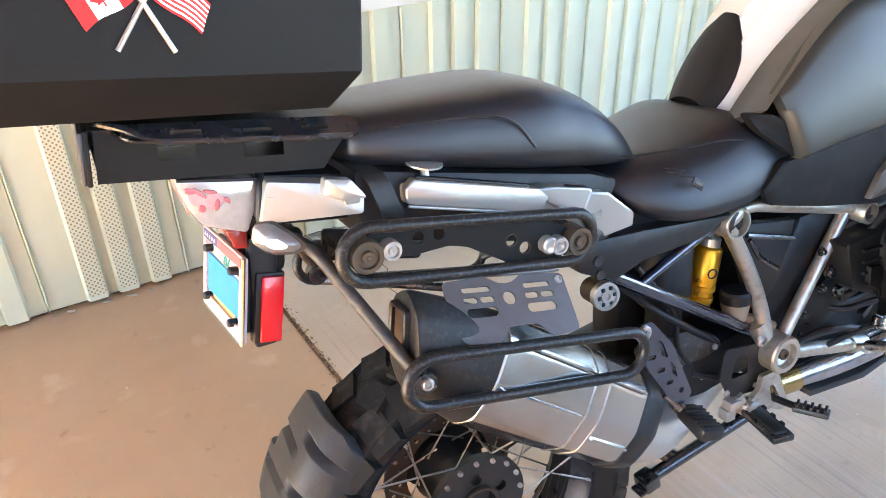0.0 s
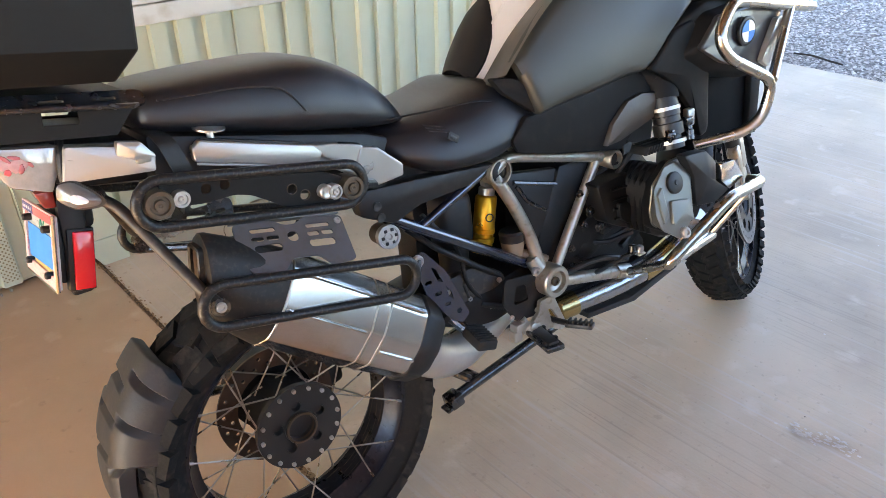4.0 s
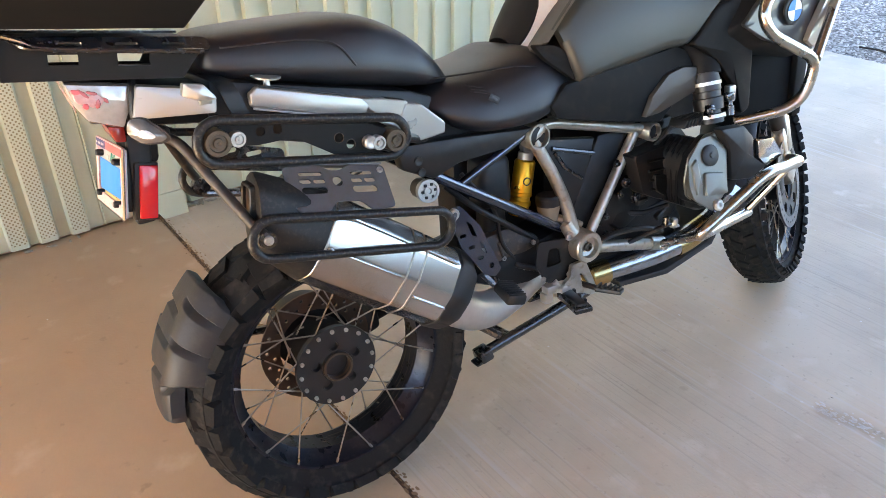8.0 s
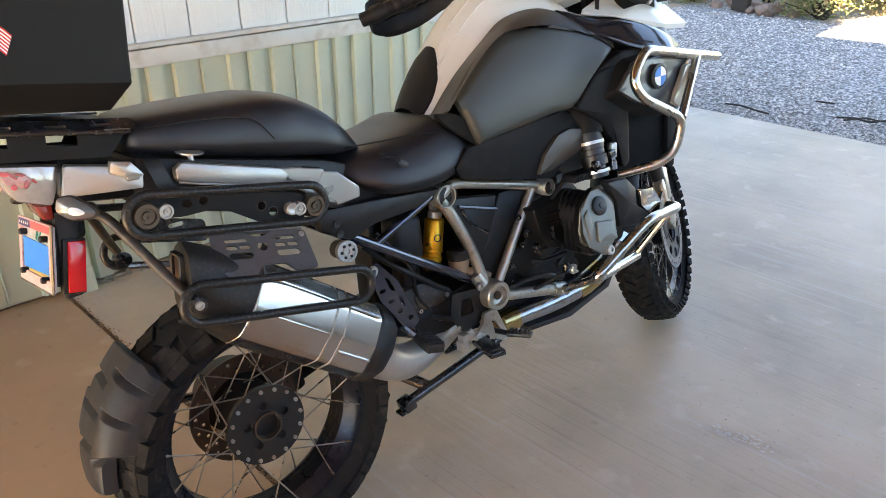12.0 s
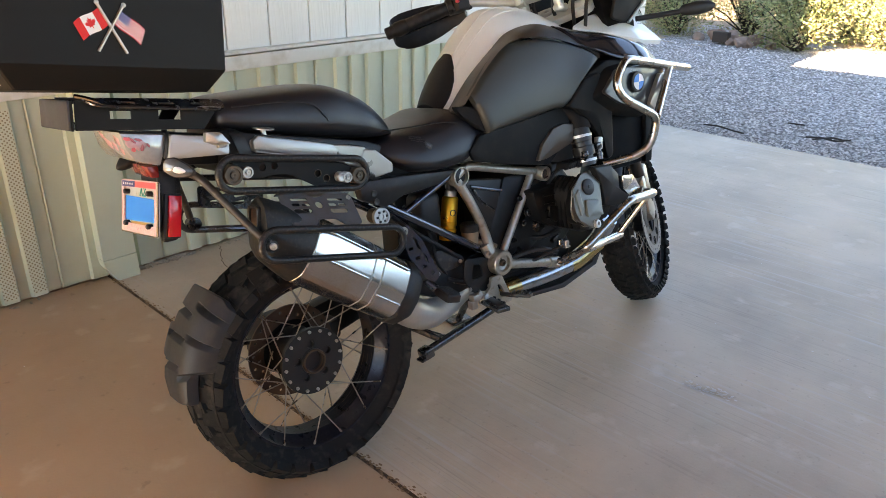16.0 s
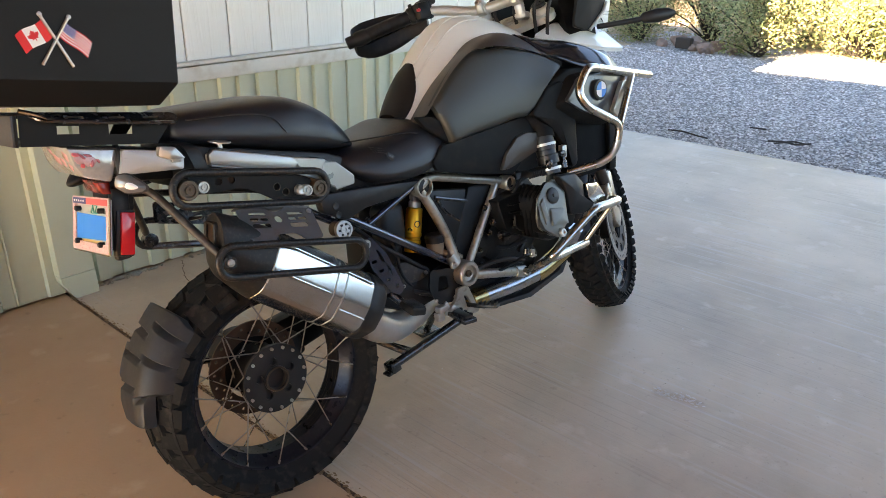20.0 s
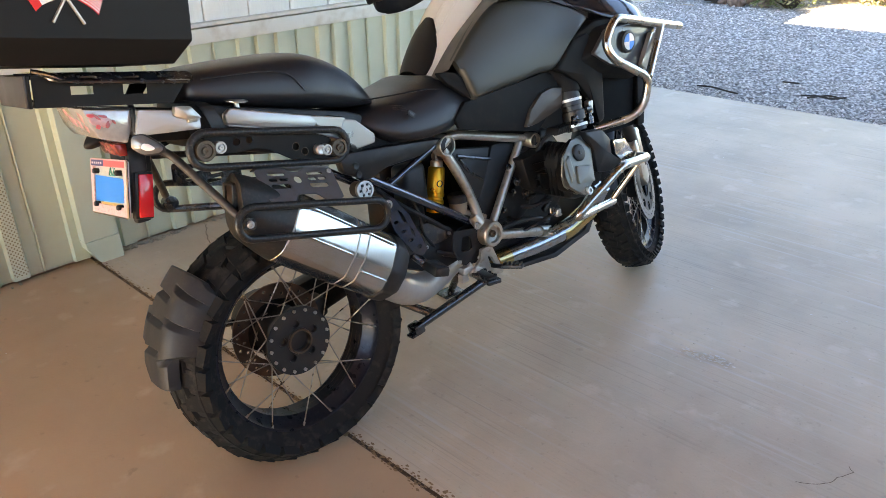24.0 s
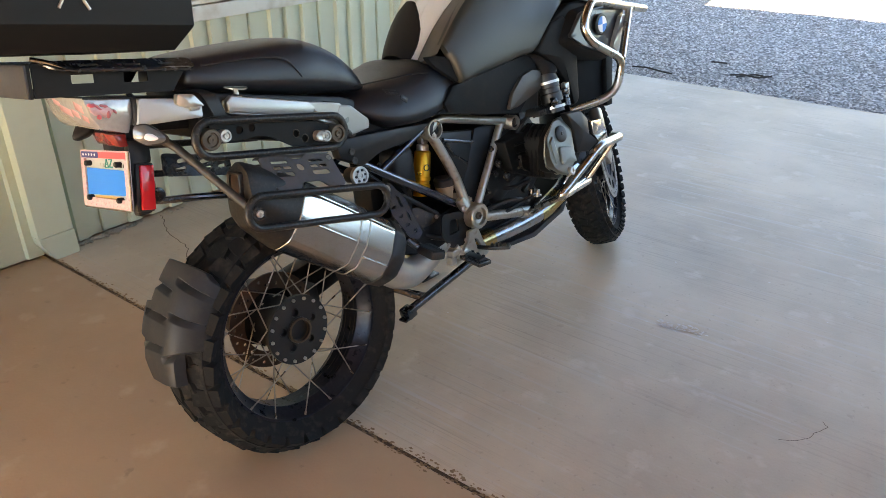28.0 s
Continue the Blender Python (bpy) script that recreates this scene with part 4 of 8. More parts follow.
for x, zc, ze, w in cover_st[0:9]:
    f = (x - 0.525) / (cover_st[8][0] - 0.525)
    hw = 0.040 + 0.021 * math.sin(math.pi * min(1, f * 0.9 + 0.12)) - (0.022 * max(0, f - 0.75) * 4)
    ys = [-1 + 2 * k / 8 for k in range(9)]
    pt = lambda y, d: Vector((x - d * 0.7, 0.022 + y * hw, ze + (zc - ze) * (1 - abs((y * hw - 0.006) / w) ** 2.6) + d * 0.7))
    pad.append([pt(y, 0.008 - 0.003 * abs(y) ** 4) for y in ys] + [pt(y, -0.012) for y in ys[::-1]])
tank_pad = part("tank_pad", loft(pad), BLACK_GRAIN, core, "black rubber tank pad", 45)
GREY_TOP = [(0.533, -0.163, 0.920), (0.585, -0.160, 0.971), (0.665, -0.156, 1.030), (0.73, -0.156, 1.047), (0.85, -0.160, 1.044), (0.98, -0.170, 1.012), (1.055, -0.185, 0.975)]
GREY_LOW = [(0.568, -0.188, 0.813), (0.61, -0.192, 0.821), (0.725, -0.200, 0.834), (0.80, -0.202, 0.845), (0.866, -0.203, 0.848), (0.905, -0.203, 0.878), (0.945, -0.202, 0.920)]


def evenly(pts, n):
    """n + 1 points at even steps along a smooth line through pts."""
    line_ = [Vector(p) for p in smooth_stations([tuple(p) for p in pts], 8)]
    run = [0.0]
    for a, b in zip(line_, line_[1:]):
        run.append(run[-1] + (b - a).length)
    out, i = [], 0
    for k in range(n + 1):
        s = run[-1] * k / n
        while i < len(line_) - 2 and run[i + 1] < s:
            i += 1
        out.append(line_[i].lerp(line_[i + 1], min(1.0, (s - run[i]) / max(1e-6, run[i + 1] - run[i]))))
    return out


def skin(top, low, amount, thick=0.02, n=40, m=20, edge=0.05):
    """A moulded skin between two edge lines: it swells outwards, rolls in at its rim and has a thickness."""
    a, b = evenly(top, n), evenly(low, n)
    bm = bmesh.new()
    grid = []
    for i in range(n + 1):
        u = i / n
        row = []
        for j in range(m + 1):
            v = j / m
            rim = min(1.0, min(u, 1 - u) / edge, min(v, 1 - v) / edge)
            swell = amount * (math.sin(math.pi * v) ** 0.75) * (math.sin(math.pi * (0.08 + 0.84 * u)) ** 0.5) + 0.006 * math.sqrt(1 - (1 - rim) ** 2)
            row.append(bm.verts.new(a[i].lerp(b[i], v) + Vector((0, -swell, 0))))
        grid.append(row)
    for i in range(n):
        for j in range(m):
            bm.faces.new((grid[i][j], grid[i][j + 1], grid[i + 1][j + 1], grid[i + 1][j]))
    ret = bmesh.ops.extrude_face_region(bm, geom=bm.faces[:])
    bmesh.ops.translate(bm, vec=(0, thick, 0), verts=[v for v in ret["geom"] if isinstance(v, bmesh.types.BMVert)])
    return bm


part("tank_side_panel", skin(GREY_TOP, GREY_LOW, 0.015, 0.02), TANK_GREY, core, "matt grey-green tank side panel", 60)
part("tank_side_panel", moved(mirrored(skin(GREY_TOP, GREY_LOW, 0.030, 0.02)), Matrix.Translation((0.05, -0.05, -0.07))), TANK_GREY, core, "matt grey-green tank side panel", 60)


def strip_panel(outer, inner, lift=0.006):
    """A band between two edge lines."""
    rings = []
    for a, b in zip(evenly(outer, 36), evenly(inner, 36)):
        n = Vector((0, -0.6, 0.8)) * lift
        rings.append([a, a * 0.75 + b * 0.25 + n, (a + b) / 2 + n * 1.3, a * 0.25 + b * 0.75 + n, b, (a + b) / 2 - n * 3])
    return loft(rings)


upper = [(0.505, -0.072, 0.862), (0.60, -0.070, 0.955), (0.69, -0.080, 1.028), (0.77, -0.086, 1.078), (0.90, -0.092, 1.088), (1.04, -0.12, 1.035), (1.09, -0.14, 1.015)]
lower = [(0.512, -0.160, 0.900), (0.585, -0.160, 0.973), (0.665, -0.160, 1.034), (0.73, -0.160, 1.053), (0.86, -0.165, 1.048), (1.00, -0.175, 1.006), (1.05, -0.195, 0.97)]
part("tank_trim", strip_panel(upper, lower), BROWN_TRIM, core, "dark bronze trim band", 50)
GRAPHITE = mat("graphite_metallic_paint", (0.055, 0.056, 0.060), 0.32, 0.4, var=0.05, coat=0.3, bump=0.0)
GLOSS = mat("gloss_black_plastic", (0.010, 0.011, 0.015), 0.16, coat=0.8, bump=0.0, rvar=0.04)
GLOSS_TOP = [(0.93, -0.115, 1.080), (1.04, -0.128, 1.058), (1.14, -0.150, 1.042), (1.24, -0.178, 1.008), (1.30, -0.190, 0.975)]
GLOSS_LOW = [(0.99, -0.172, 1.010), (1.05, -0.190, 0.990), (1.10, -0.215, 0.968), (1.17, -0.230, 0.950), (1.26, -0.232, 0.938)]
pair("gloss_strip", skin(GLOSS_TOP, GLOSS_LOW, 0.006, 0.012, 24, 10), GLOSS, core, "gloss black strip that mirrors the sky", smooth=60)
pair("lower_side_panel", bulge(flat3([(0.546, 0.811), (0.73, 0.828), (0.871, 0.842), (0.973, 0.796), (0.998, 0.744), (0.903, 0.738), (0.820, 0.676), (0.640, 0.712), (0.520, 0.742), (0.505, 0.77)], -0.172), 0.004, rnd_d=0.006), COWL_BLACK, core, "black lower side panel")
pair("intake_cover", bulge(flat3([(0.875, 0.795), (0.952, 0.782), (0.930, 0.735), (0.800, 0.702), (0.757, 0.700), (0.778, 0.745), (0.828, 0.786)], -0.186), 0.006, rnd_d=0.004), BROWN_TRIM, core, "dark bronze air intake cover")
part("seat_corner", bulge([(0.488, -0.138, 0.895), (0.526, -0.158, 0.892), (0.582, -0.174, 0.853), (0.592, -0.176, 0.834), (0.584, -0.176, 0.812), (0.566, -0.172, 0.815), (0.505, -0.150, 0.866)], 0.003, 0.014, steps=(1.0, 0.97, 0.9, 0.5), rnd_d=0.010), COWL_BLACK, core, "black corner trim by the seat", 50)

# ---- front cowl ----
cowl = part("front_cowl", seat_mesh(smooth_stations([(1.08, 0.80, 0.98, 0.13, 0.0), (1.20, 0.80, 1.01, 0.14, 0.0), (1.30, 0.86, 1.03, 0.11, 0.0), (1.38, 0.92, 1.0, 0.07, 0.0)]), 3.0), BLACK_PLASTIC, bike, "black front cowl and beak", 50)
pair("cowl_side", bulge([(0.870, -0.190, 0.850), (0.985, -0.205, 0.935), (1.05, -0.212, 0.962), (1.15, -0.205, 0.962), (1.25, -0.195, 0.985), (1.315, -0.185, 0.955), (1.285, -0.215, 0.850), (1.30, -0.205, 0.775), (1.19, -0.215, 0.80), (1.08, -0.205, 0.836), (1.00, -0.2, 0.80)], 0.012, 0.03, rnd_d=0.01), COWL_BLACK, cowl, "black side cowl", cy=0.0, smooth=50)
pair("cowl_leg", bulge(flat3([(0.872, 0.846), (0.910, 0.880), (0.948, 0.918), (1.015, 0.932), (1.055, 0.895), (1.078, 0.850), (1.080, 0.664), (1.052, 0.655), (1.03, 0.715), (0.995, 0.755), (0.955, 0.800), (0.905, 0.832)], -0.212), 0.008, rnd_d=0.010), COWL_BLACK, cowl, "black cowl leg", cy=0.0, smooth=60)
pair("cowl_ridge", bulge([(1.02, -0.222, 0.875), (1.09, -0.232, 0.945), (1.115, -0.228, 0.93), (1.06, -0.235, 0.86)], 0.006), BLACK_SATIN, cowl, cy=0.0)
pair("nose_panel", cap_panel([(1.035, -0.100, 1.070), (1.14, -0.085, 1.100), (1.275, -0.090, 1.116), (1.38, -0.098, 1.072), (1.475, -0.130, 0.995), (1.30, -0.172, 1.008), (1.14, -0.156, 1.042)], (0.002, -0.004, 0.012)), WHITE_PAINT, cowl, "pale white nose side panel", cy=0.0, smooth=50)
part("radiator", prism([(1.07, 0.84), (1.345, 0.80), (1.335, 0.60), (1.10, 0.60)], -0.165, -0.10, 0.004), RADIATOR, cowl, "black radiator")
part("radiator", prism([(1.09, 0.83), (1.32, 0.77), (1.31, 0.62), (1.12, 0.62)], 0.12, 0.165, 0.004), ENGINE, cowl, "black radiator")
pair("radiator_surround", prism([(1.30, 0.80), (1.345, 0.80), (1.330, 0.60), (1.295, 0.60)], -0.185, -0.166, 0.004), COWL_BLACK, cowl, "black guard edge", cy=0.0)
EMB_OUT = [(0.945, 0.850), (1.04, 0.950), (1.18, 0.955), (1.325, 0.930), (1.24, 0.760), (1.04, 0.800)]
EMB_MID = [(0.972, 0.858), (1.05, 0.942), (1.18, 0.945), (1.32, 0.924), (1.235, 0.768), (1.05, 0.816)]
EMB_IN = [(0.994, 0.872), (1.056, 0.934), (1.18, 0.937), (1.313, 0.917), (1.229, 0.781), (1.061, 0.833)]
pair("emblem_panel", bulge([(0.992, -0.250, 0.872), (1.055, -0.252, 0.935), (1.18, -0.255, 0.938), (1.315, -0.245, 0.918), (1.23, -0.262, 0.780), (1.06, -0.258, 0.832)], 0.004, 0.010, steps=(1.0, 0.97, 0.8, 0.4), rnd_d=0.010), GRAPHITE, cowl, "graphite side panel with a round emblem", cy=0.0)
pair("emblem_mount", loft([rounded([(x, y, z) for x, z in p_], 0.02, True, 3) for y, p_ in ((-0.200, EMB_OUT), (-0.225, EMB_MID), (-0.247, EMB_IN))]), COWL_BLACK, cowl, "black moulded mount of the side panel", cy=0.0, smooth=50)
pair("nose_side", cap_panel([(1.18, -0.184, 1.004), (1.31, -0.162, 1.002), (1.425, -0.138, 0.936), (1.27, -0.218, 0.944), (1.205, -0.216, 0.966)], (0.002, -0.008, 0.006)), BLACK_SATIN, cowl, "gloss black nose side", cy=0.0, smooth=50)
pair("shield_fin", bulge([(1.252, -0.272, 0.902), (1.190, -0.274, 0.812), (1.226, -0.270, 0.792), (1.298, -0.264, 0.900)], 0.004, rnd_d=0.008), SILVER, cowl, "silver side fin", cy=0.0)
ro = side_frame(1.139, -0.2660, 0.889, (1, 0.0, 0), (0.0, -0.02, 1))
part("emblem_ring", moved(lathe([(0, 0.033), (0.005, 0.033), (0.006, 0.0315), (0.006, 0.0275), (0.004, 0.0265), (0.004, 0)], (0, 0, 0), (0, 0, 1), 32), ro @ Matrix.Rotation(0, 4, "X")), BLACK_SATIN, cowl, "round black emblem ring")
for k in range(4):
    fan = [(0, 0)] + [(0.0245 * math.cos(radians(a)), 0.0245 * math.sin(radians(a))) for a in range(90 * k, 90 * k + 91, 15)]
    part("emblem_quarter", sheet(fan, [], 0.0012, ro @ Matrix.Translation((0, 0, 0.0062))), EMBLEM_BLUE if k % 2 else FLAG_WHITE, cowl, smooth=0)
# windscreen and its side deflectors
ws = []
for k in range(7):
    f = k / 6
    ws.append([Vector((1.33 - 0.25 * f - 0.06 * (1 - (y / 0.17) ** 2) * -1, y, 1.06 + 0.33 * f)) for y in [0.17 * (-1 + 2 * j / 12) * (1 - 0.25 * f) for j in range(13)]])
ws = [r + [p + Vector((-0.004, 0, -0.002)) for p in r[::-1]] for r in ws]
part("windscreen", loft(ws), CLEAR_SCREEN, cowl, "clear windscreen", 60)
pair("deflector", bulge([(1.13, -0.18, 1.085), (1.165, -0.185, 1.225), (1.195, -0.19, 1.262), (1.350, -0.172, 1.215), (1.288, -0.174, 1.118), (1.208, -0.178, 1.066)], 0.006, 0.006, rnd_d=0.014), SCREEN, cowl, "dark wind deflector", cy=0.0)
pair("deflector_edge", tube([(1.212, -0.184, 1.068), (1.292, -0.182, 1.124), (1.310, -0.180, 1.15)], 0.005, 8), SILVER, cowl, cy=0.0)
inst = part("instrument_panel", moved(join(box(0, 0, 0, 0.035, 0.150, 0.085, 0.012), box(-0.018, 0, 0.004, 0.005, 0.13, 0.066, 0.003), box(0.03, 0, -0.06, 0.03, 0.05, 0.06, 0.008), box(-0.005, 0.05, 0.055, 0.02, 0.03, 0.03, 0.006), box(-0.005, -0.05, 0.058, 0.02, 0.03, 0.03, 0.006)), pose(1.14, 0.02, 1.315, 0, -18, 12)), BLACK_PLASTIC, bike, "black instrument panel behind the bars")
part("phone_clamp", moved(join(box(0, 0, 0, 0.012, 0.09, 0.012, 0.003), box(0, 0, 0.03, 0.012, 0.012, 0.07, 0.003), box(0, 0.045, 0.02, 0.02, 0.010, 0.03, 0.003), box(0, -0.045, 0.02, 0.02, 0.010, 0.03, 0.003)), pose(1.09, 0.05, 1.345, 0, -20, 10)), ENGINE, inst, "black phone clamp")
for y, z in ((-0.05, 1.255), (0.04, 1.245), (0.0, 1.225), (-0.09, 1.215), (0.09, 1.220)):
    part("mount_joint", join(lathe([(-0.010, 0.009), (0.010, 0.009), (0.012, 0.006)], (1.12, y, z), (0.3, 1, 0.2), 12), tube([(1.12, y, z), (1.17, y * 0.8, z - 0.03)], 0.006, 8)), ZINC if y > -0.06 else BLACK_STEEL, inst)
part("dash_cowl", loft([[Vector((x, y, z)) for y, z in ((-w, z0), (-w * 0.7, z1), (0, z1 + 0.012), (w * 0.7, z1), (w, z0), (0, z0 - 0.02))] for x, w, z0, z1 in ((1.17, 0.135, 1.06, 1.165), (1.22, 0.155, 1.07, 1.225), (1.28, 0.155, 1.07, 1.255), (1.33, 0.12, 1.05, 1.20))]), COWL_BLACK, inst, "black inner dash cowl", 40)
for y in (-0.10, -0.06, 0.0, 0.06, 0.10):
    part("cable", tube(rounded([(1.08, y, 1.25), (1.12, y * 1.3, 1.20), (1.05, y * 1.5, 1.16), (1.10, y, 1.05)], 0.05, False), 0.006, 8), BLACK_PLASTIC, inst)

# ---- crash bars ----
up_loop = rounded([(1.015, -0.225, 0.646), (1.098, -0.300, 0.668), (1.130, -0.325, 0.700), (1.145, -0.335, 0.782), (0.995, -0.318, 0.858), (0.974, -0.308, 0.905), (1.035, -0.300, 0.968), (1.36, -0.255, 0.915), (1.46, -0.240, 0.900)], 0.035, False, 6)
bars = part("upper_crash_bar", join(tube(up_loop, 0.0125, 14), tube([(1.325, -0.260, 0.918), (1.142, -0.335, 0.784)], 0.0115, 12)), STAINLESS, bike, "brushed steel upper crash bar")
part("upper_crash_bar", mirrored(join(tube(up_loop, 0.0125, 14), tube([(1.325, -0.260, 0.918), (1.142, -0.335, 0.784)], 0.0115, 12)), 0.0), STAINLESS, bike, "brushed steel upper crash bar")
lo1 = rounded([(1.165, -0.275, 0.530), (1.160, -0.315, 0.536), (0.980, -0.345, 0.550), (0.798, -0.318, 0.440), (0.83, -0.300, 0.428), (1.07, -0.240, 0.405)], 0.035, False, 6)
pair("lower_crash_bar", join(tube(lo1, 0.0135, 14), tube([(0.815, -0.31, 0.435), (0.86, -0.16, 0.355)], 0.011, 12), tube([(1.06, -0.240, 0.408), (1.12, -0.318, 0.540)], 0.009, 10)), STAINLESS, bike, "brushed steel lower crash bar", cy=0.0)

# ---- engine ----
eng = part("engine", join(prism([(0.60, 0.46), (0.70, 0.66), (0.95, 0.66), (1.02, 0.58), (1.00, 0.42), (0.90, 0.34), (0.66, 0.34)], -0.10, 0.10, 0.02),
                          prism([(0.85, 0.47), (0.84, 0.60), (0.88, 0.63), (0.94, 0.61), (0.95, 0.50), (0.90, 0.455)], -0.26, 0.30, 0.02),
                          prism([(0.72, 0.43), (0.73, 0.50), (0.79, 0.54), (0.84, 0.50), (0.82, 0.43), (0.76, 0.40)], -0.12, -0.08, 0.015)), ENGINE, bike, "black flat-twin engine block")
for k in range(5):
    part("cooling_fin", prism([(0.843, 0.602), (0.880, 0.634), (0.95, 0.612), (0.962, 0.50), (0.90, 0.459), (0.843, 0.478)], -0.160 - k * 0.017, -0.152 - k * 0.017, 0.003), RADIATOR, eng)
head = part("cylinder_head", join(prism([(0.835, 0.60), (0.885, 0.645), (0.97, 0.630), (0.99, 0.565), (0.955, 0.495), (0.875, 0.484), (0.825, 0.50), (0.82, 0.56)], -0.285, -0.225, 0.010), prism([(0.845, 0.600), (0.88, 0.632), (0.95, 0.61), (0.96, 0.50), (0.90, 0.46), (0.845, 0.48)], -0.24, -0.14, 0.02)), COWL_BLACK, eng, "matt black cylinder head")
VC_FACE = [(0.764, 0.535), (0.756, 0.566), (0.766, 0.620), (0.815, 0.658), (0.850, 0.660), (0.890, 0.622), (0.872, 0.536), (0.815, 0.500)]
VC_BASE = [(x + 0.050 + (x - 0.828) * 0.02, z - 0.012 + (z - 0.58) * 0.04) for x, z in VC_FACE]


def vc_ring(f, out=0.0, grow=1.0):
    """Outline of the valve cover between its base (0) and its slanted face (1)."""
    c = (0.826, 0.582)
    pts = []
    for (bx_, bz_), (fx_, fz_) in zip(VC_BASE, VC_FACE):
        fx_, fz_ = c[0] + (fx_ - c[0]) * grow, c[1] + (fz_ - c[1]) * grow
        fy_ = -0.333 + (fz_ - 0.525) * 0.30
        pts.append((bx_ + (fx_ - bx_) * f, -0.266 + (fy_ + 0.266) * f - out, bz_ + (fz_ - bz_) * f))
    return rounded(pts, 0.006, True, 3)


part("valve_cover", loft([vc_ring(-0.15), vc_ring(0.0), vc_ring(0.10), vc_ring(0.85, 0.003), vc_ring(0.97, 0.002, 0.98), vc_ring(1.0, 0.002, 0.90), vc_ring(1.0, 0.002, 0.5)]), VALVE_SILVER, eng, "silver cast valve cover", 28)
part("valve_cover_step", bulge([(0.806, -0.319, 0.588), (0.866, -0.322, 0.577), (0.866, -0.336, 0.532), (0.795, -0.336, 0.540)], 0.004, 0.010, rnd_d=0.006), VALVE_SILVER, eng)
part("valve_cover_ridge", bulge([(0.770, -0.312, 0.608), (0.790, -0.308, 0.622), (0.792, -0.326, 0.560), (0.772, -0.330, 0.545)], 0.004, 0.010, rnd_d=0.004), VALVE_SILVER, eng)
part("cover_rim", tube(vc_ring(0.03), 0.004, 8, True), VALVE_SILVER, eng, "raised rim of the valve cover")
for pts, r_ in (([(0.66, -0.03, 0.60), (0.70, -0.06, 0.56), (0.76, -0.07, 0.54), (0.82, -0.13, 0.58), (0.88, -0.16, 0.66)], 0.006), ([(0.68, -0.05, 0.48), (0.73, -0.08, 0.47), (0.80, -0.13, 0.44), (0.88, -0.15, 0.45)], 0.007), ([(0.70, -0.055, 0.63), (0.78, -0.075, 0.615), (0.86, -0.14, 0.63)], 0.005), ([(0.72, -0.06, 0.42), (0.80, -0.085, 0.43), (0.90, -0.10, 0.43), (0.96, -0.12, 0.47)], 0.008)):
    part("hose", tube(rounded(pts, 0.03, False), r_, 8), BLACK_PLASTIC, eng)
for x, y, z in ((0.735, -0.088, 0.53), (0.81, -0.125, 0.47), (0.775, -0.085, 0.585), (0.86, -0.14, 0.425), (0.70, -0.080, 0.435)):
    part("connector", moved(join(box(0, 0, 0, 0.022, 0.014, 0.014, 0.002), lathe([(0, 0.006), (0.012, 0.006)], (0.011, 0, 0), (1, 0, 0), 10)), pose(x, y, z, 0, (x * 900) % 70 - 35, 0)), BLACK_SATIN, eng)
part("oil_cap", lathe([(0, 0.024), (0.006, 0.024), (0.008, 0.021), (0.008, 0.006), (0.011, 0.005), (0.011, 0)], (0.833, -0.306, 0.619), (0, -1, 0.28), 24), BLACK_PLASTIC, eng, "dark oil filler cap")
part("cover_bolt", bolt((0.830, -0.338, 0.512), (0, -1, 0.25), 0.013, 0.010), ZINC, eng)
part("head_cover", bulge(flat3([(0.862, 0.672), (0.938, 0.666), (0.975, 0.632), (0.978, 0.585), (1.030, 0.550), (0.978, 0.532), (0.908, 0.544), (0.897, 0.615), (0.880, 0.645)], -0.308), 0.010, 0.02, rnd_d=0.008), BLACK_PLASTIC, eng, "black cylinder head cover")
part("spark_cover", bulge([(0.980, -0.318, 0.626), (1.050, -0.306, 0.616), (1.104, -0.296, 0.560), (1.025, -0.312, 0.552), (0.985, -0.320, 0.582)], 0.005, rnd_d=0.006), CHROME, eng, "bright ribbed cover plate")
part("left_cylinder", prism([(0.75, 0.665), (0.98, 0.66), (1.0, 0.55), (0.78, 0.505)], 0.2, 0.335, 0.02), ENGINE, eng, "black left cylinder")
thr = part("throttle_body", lathe([(0, 0.030), (0.020, 0.030), (0.022, 0.026), (0.030, 0.026), (0.032, 0.034), (0.058, 0.035), (0.060, 0.031), (0.074, 0.031), (0.076, 0.033), (0.10, 0.033), (0.12, 0.03)], (0.945, -0.215, 0.655), (0.02, 0.25, 1), 28), BLACK_SATIN, eng, "black throttle body")
part("fitting", join(lathe([(0, 0.010), (0.012, 0.010), (0.014, 0.007), (0.014, 0.004), (0.008, 0)], (0.915, -0.232, 0.695), (-0.5, -1, 0), 14), box(0.925, -0.225, 0.690, 0.02, 0.02, 0.03, 0.004)), BLACK_STEEL, thr)
part("injector", join(lathe([(0, 0.010), (0.022, 0.010), (0.024, 0.007), (0.040, 0.007)], (0.990, -0.232, 0.668), (0.1, 0.2, 1), 14), box(0.984, -0.228, 0.712, 0.024, 0.018, 0.020, 0.004)), BLACK_STEEL, thr)
for dz in (0.012, 0.088):
    part("clamp_ring", lathe([(0, 0.0355), (0.008, 0.0355), (0.008, 0.030), (0, 0.030)], Vector((0.945, -0.215, 0.655)) + Vector((0.02, 0.25, 1)).normalized() * dz, (0.02, 0.25, 1), 28, closed=True), ZINC, thr, "bright hose clamp")
part("intake_elbow", tube(rounded([(0.95, -0.186, 0.765), (0.955, -0.175, 0.80), (0.93, -0.15, 0.83), (0.87, -0.12, 0.83)], 0.03, False), 0.036, 16), COWL_BLACK, eng, "black intake elbow")
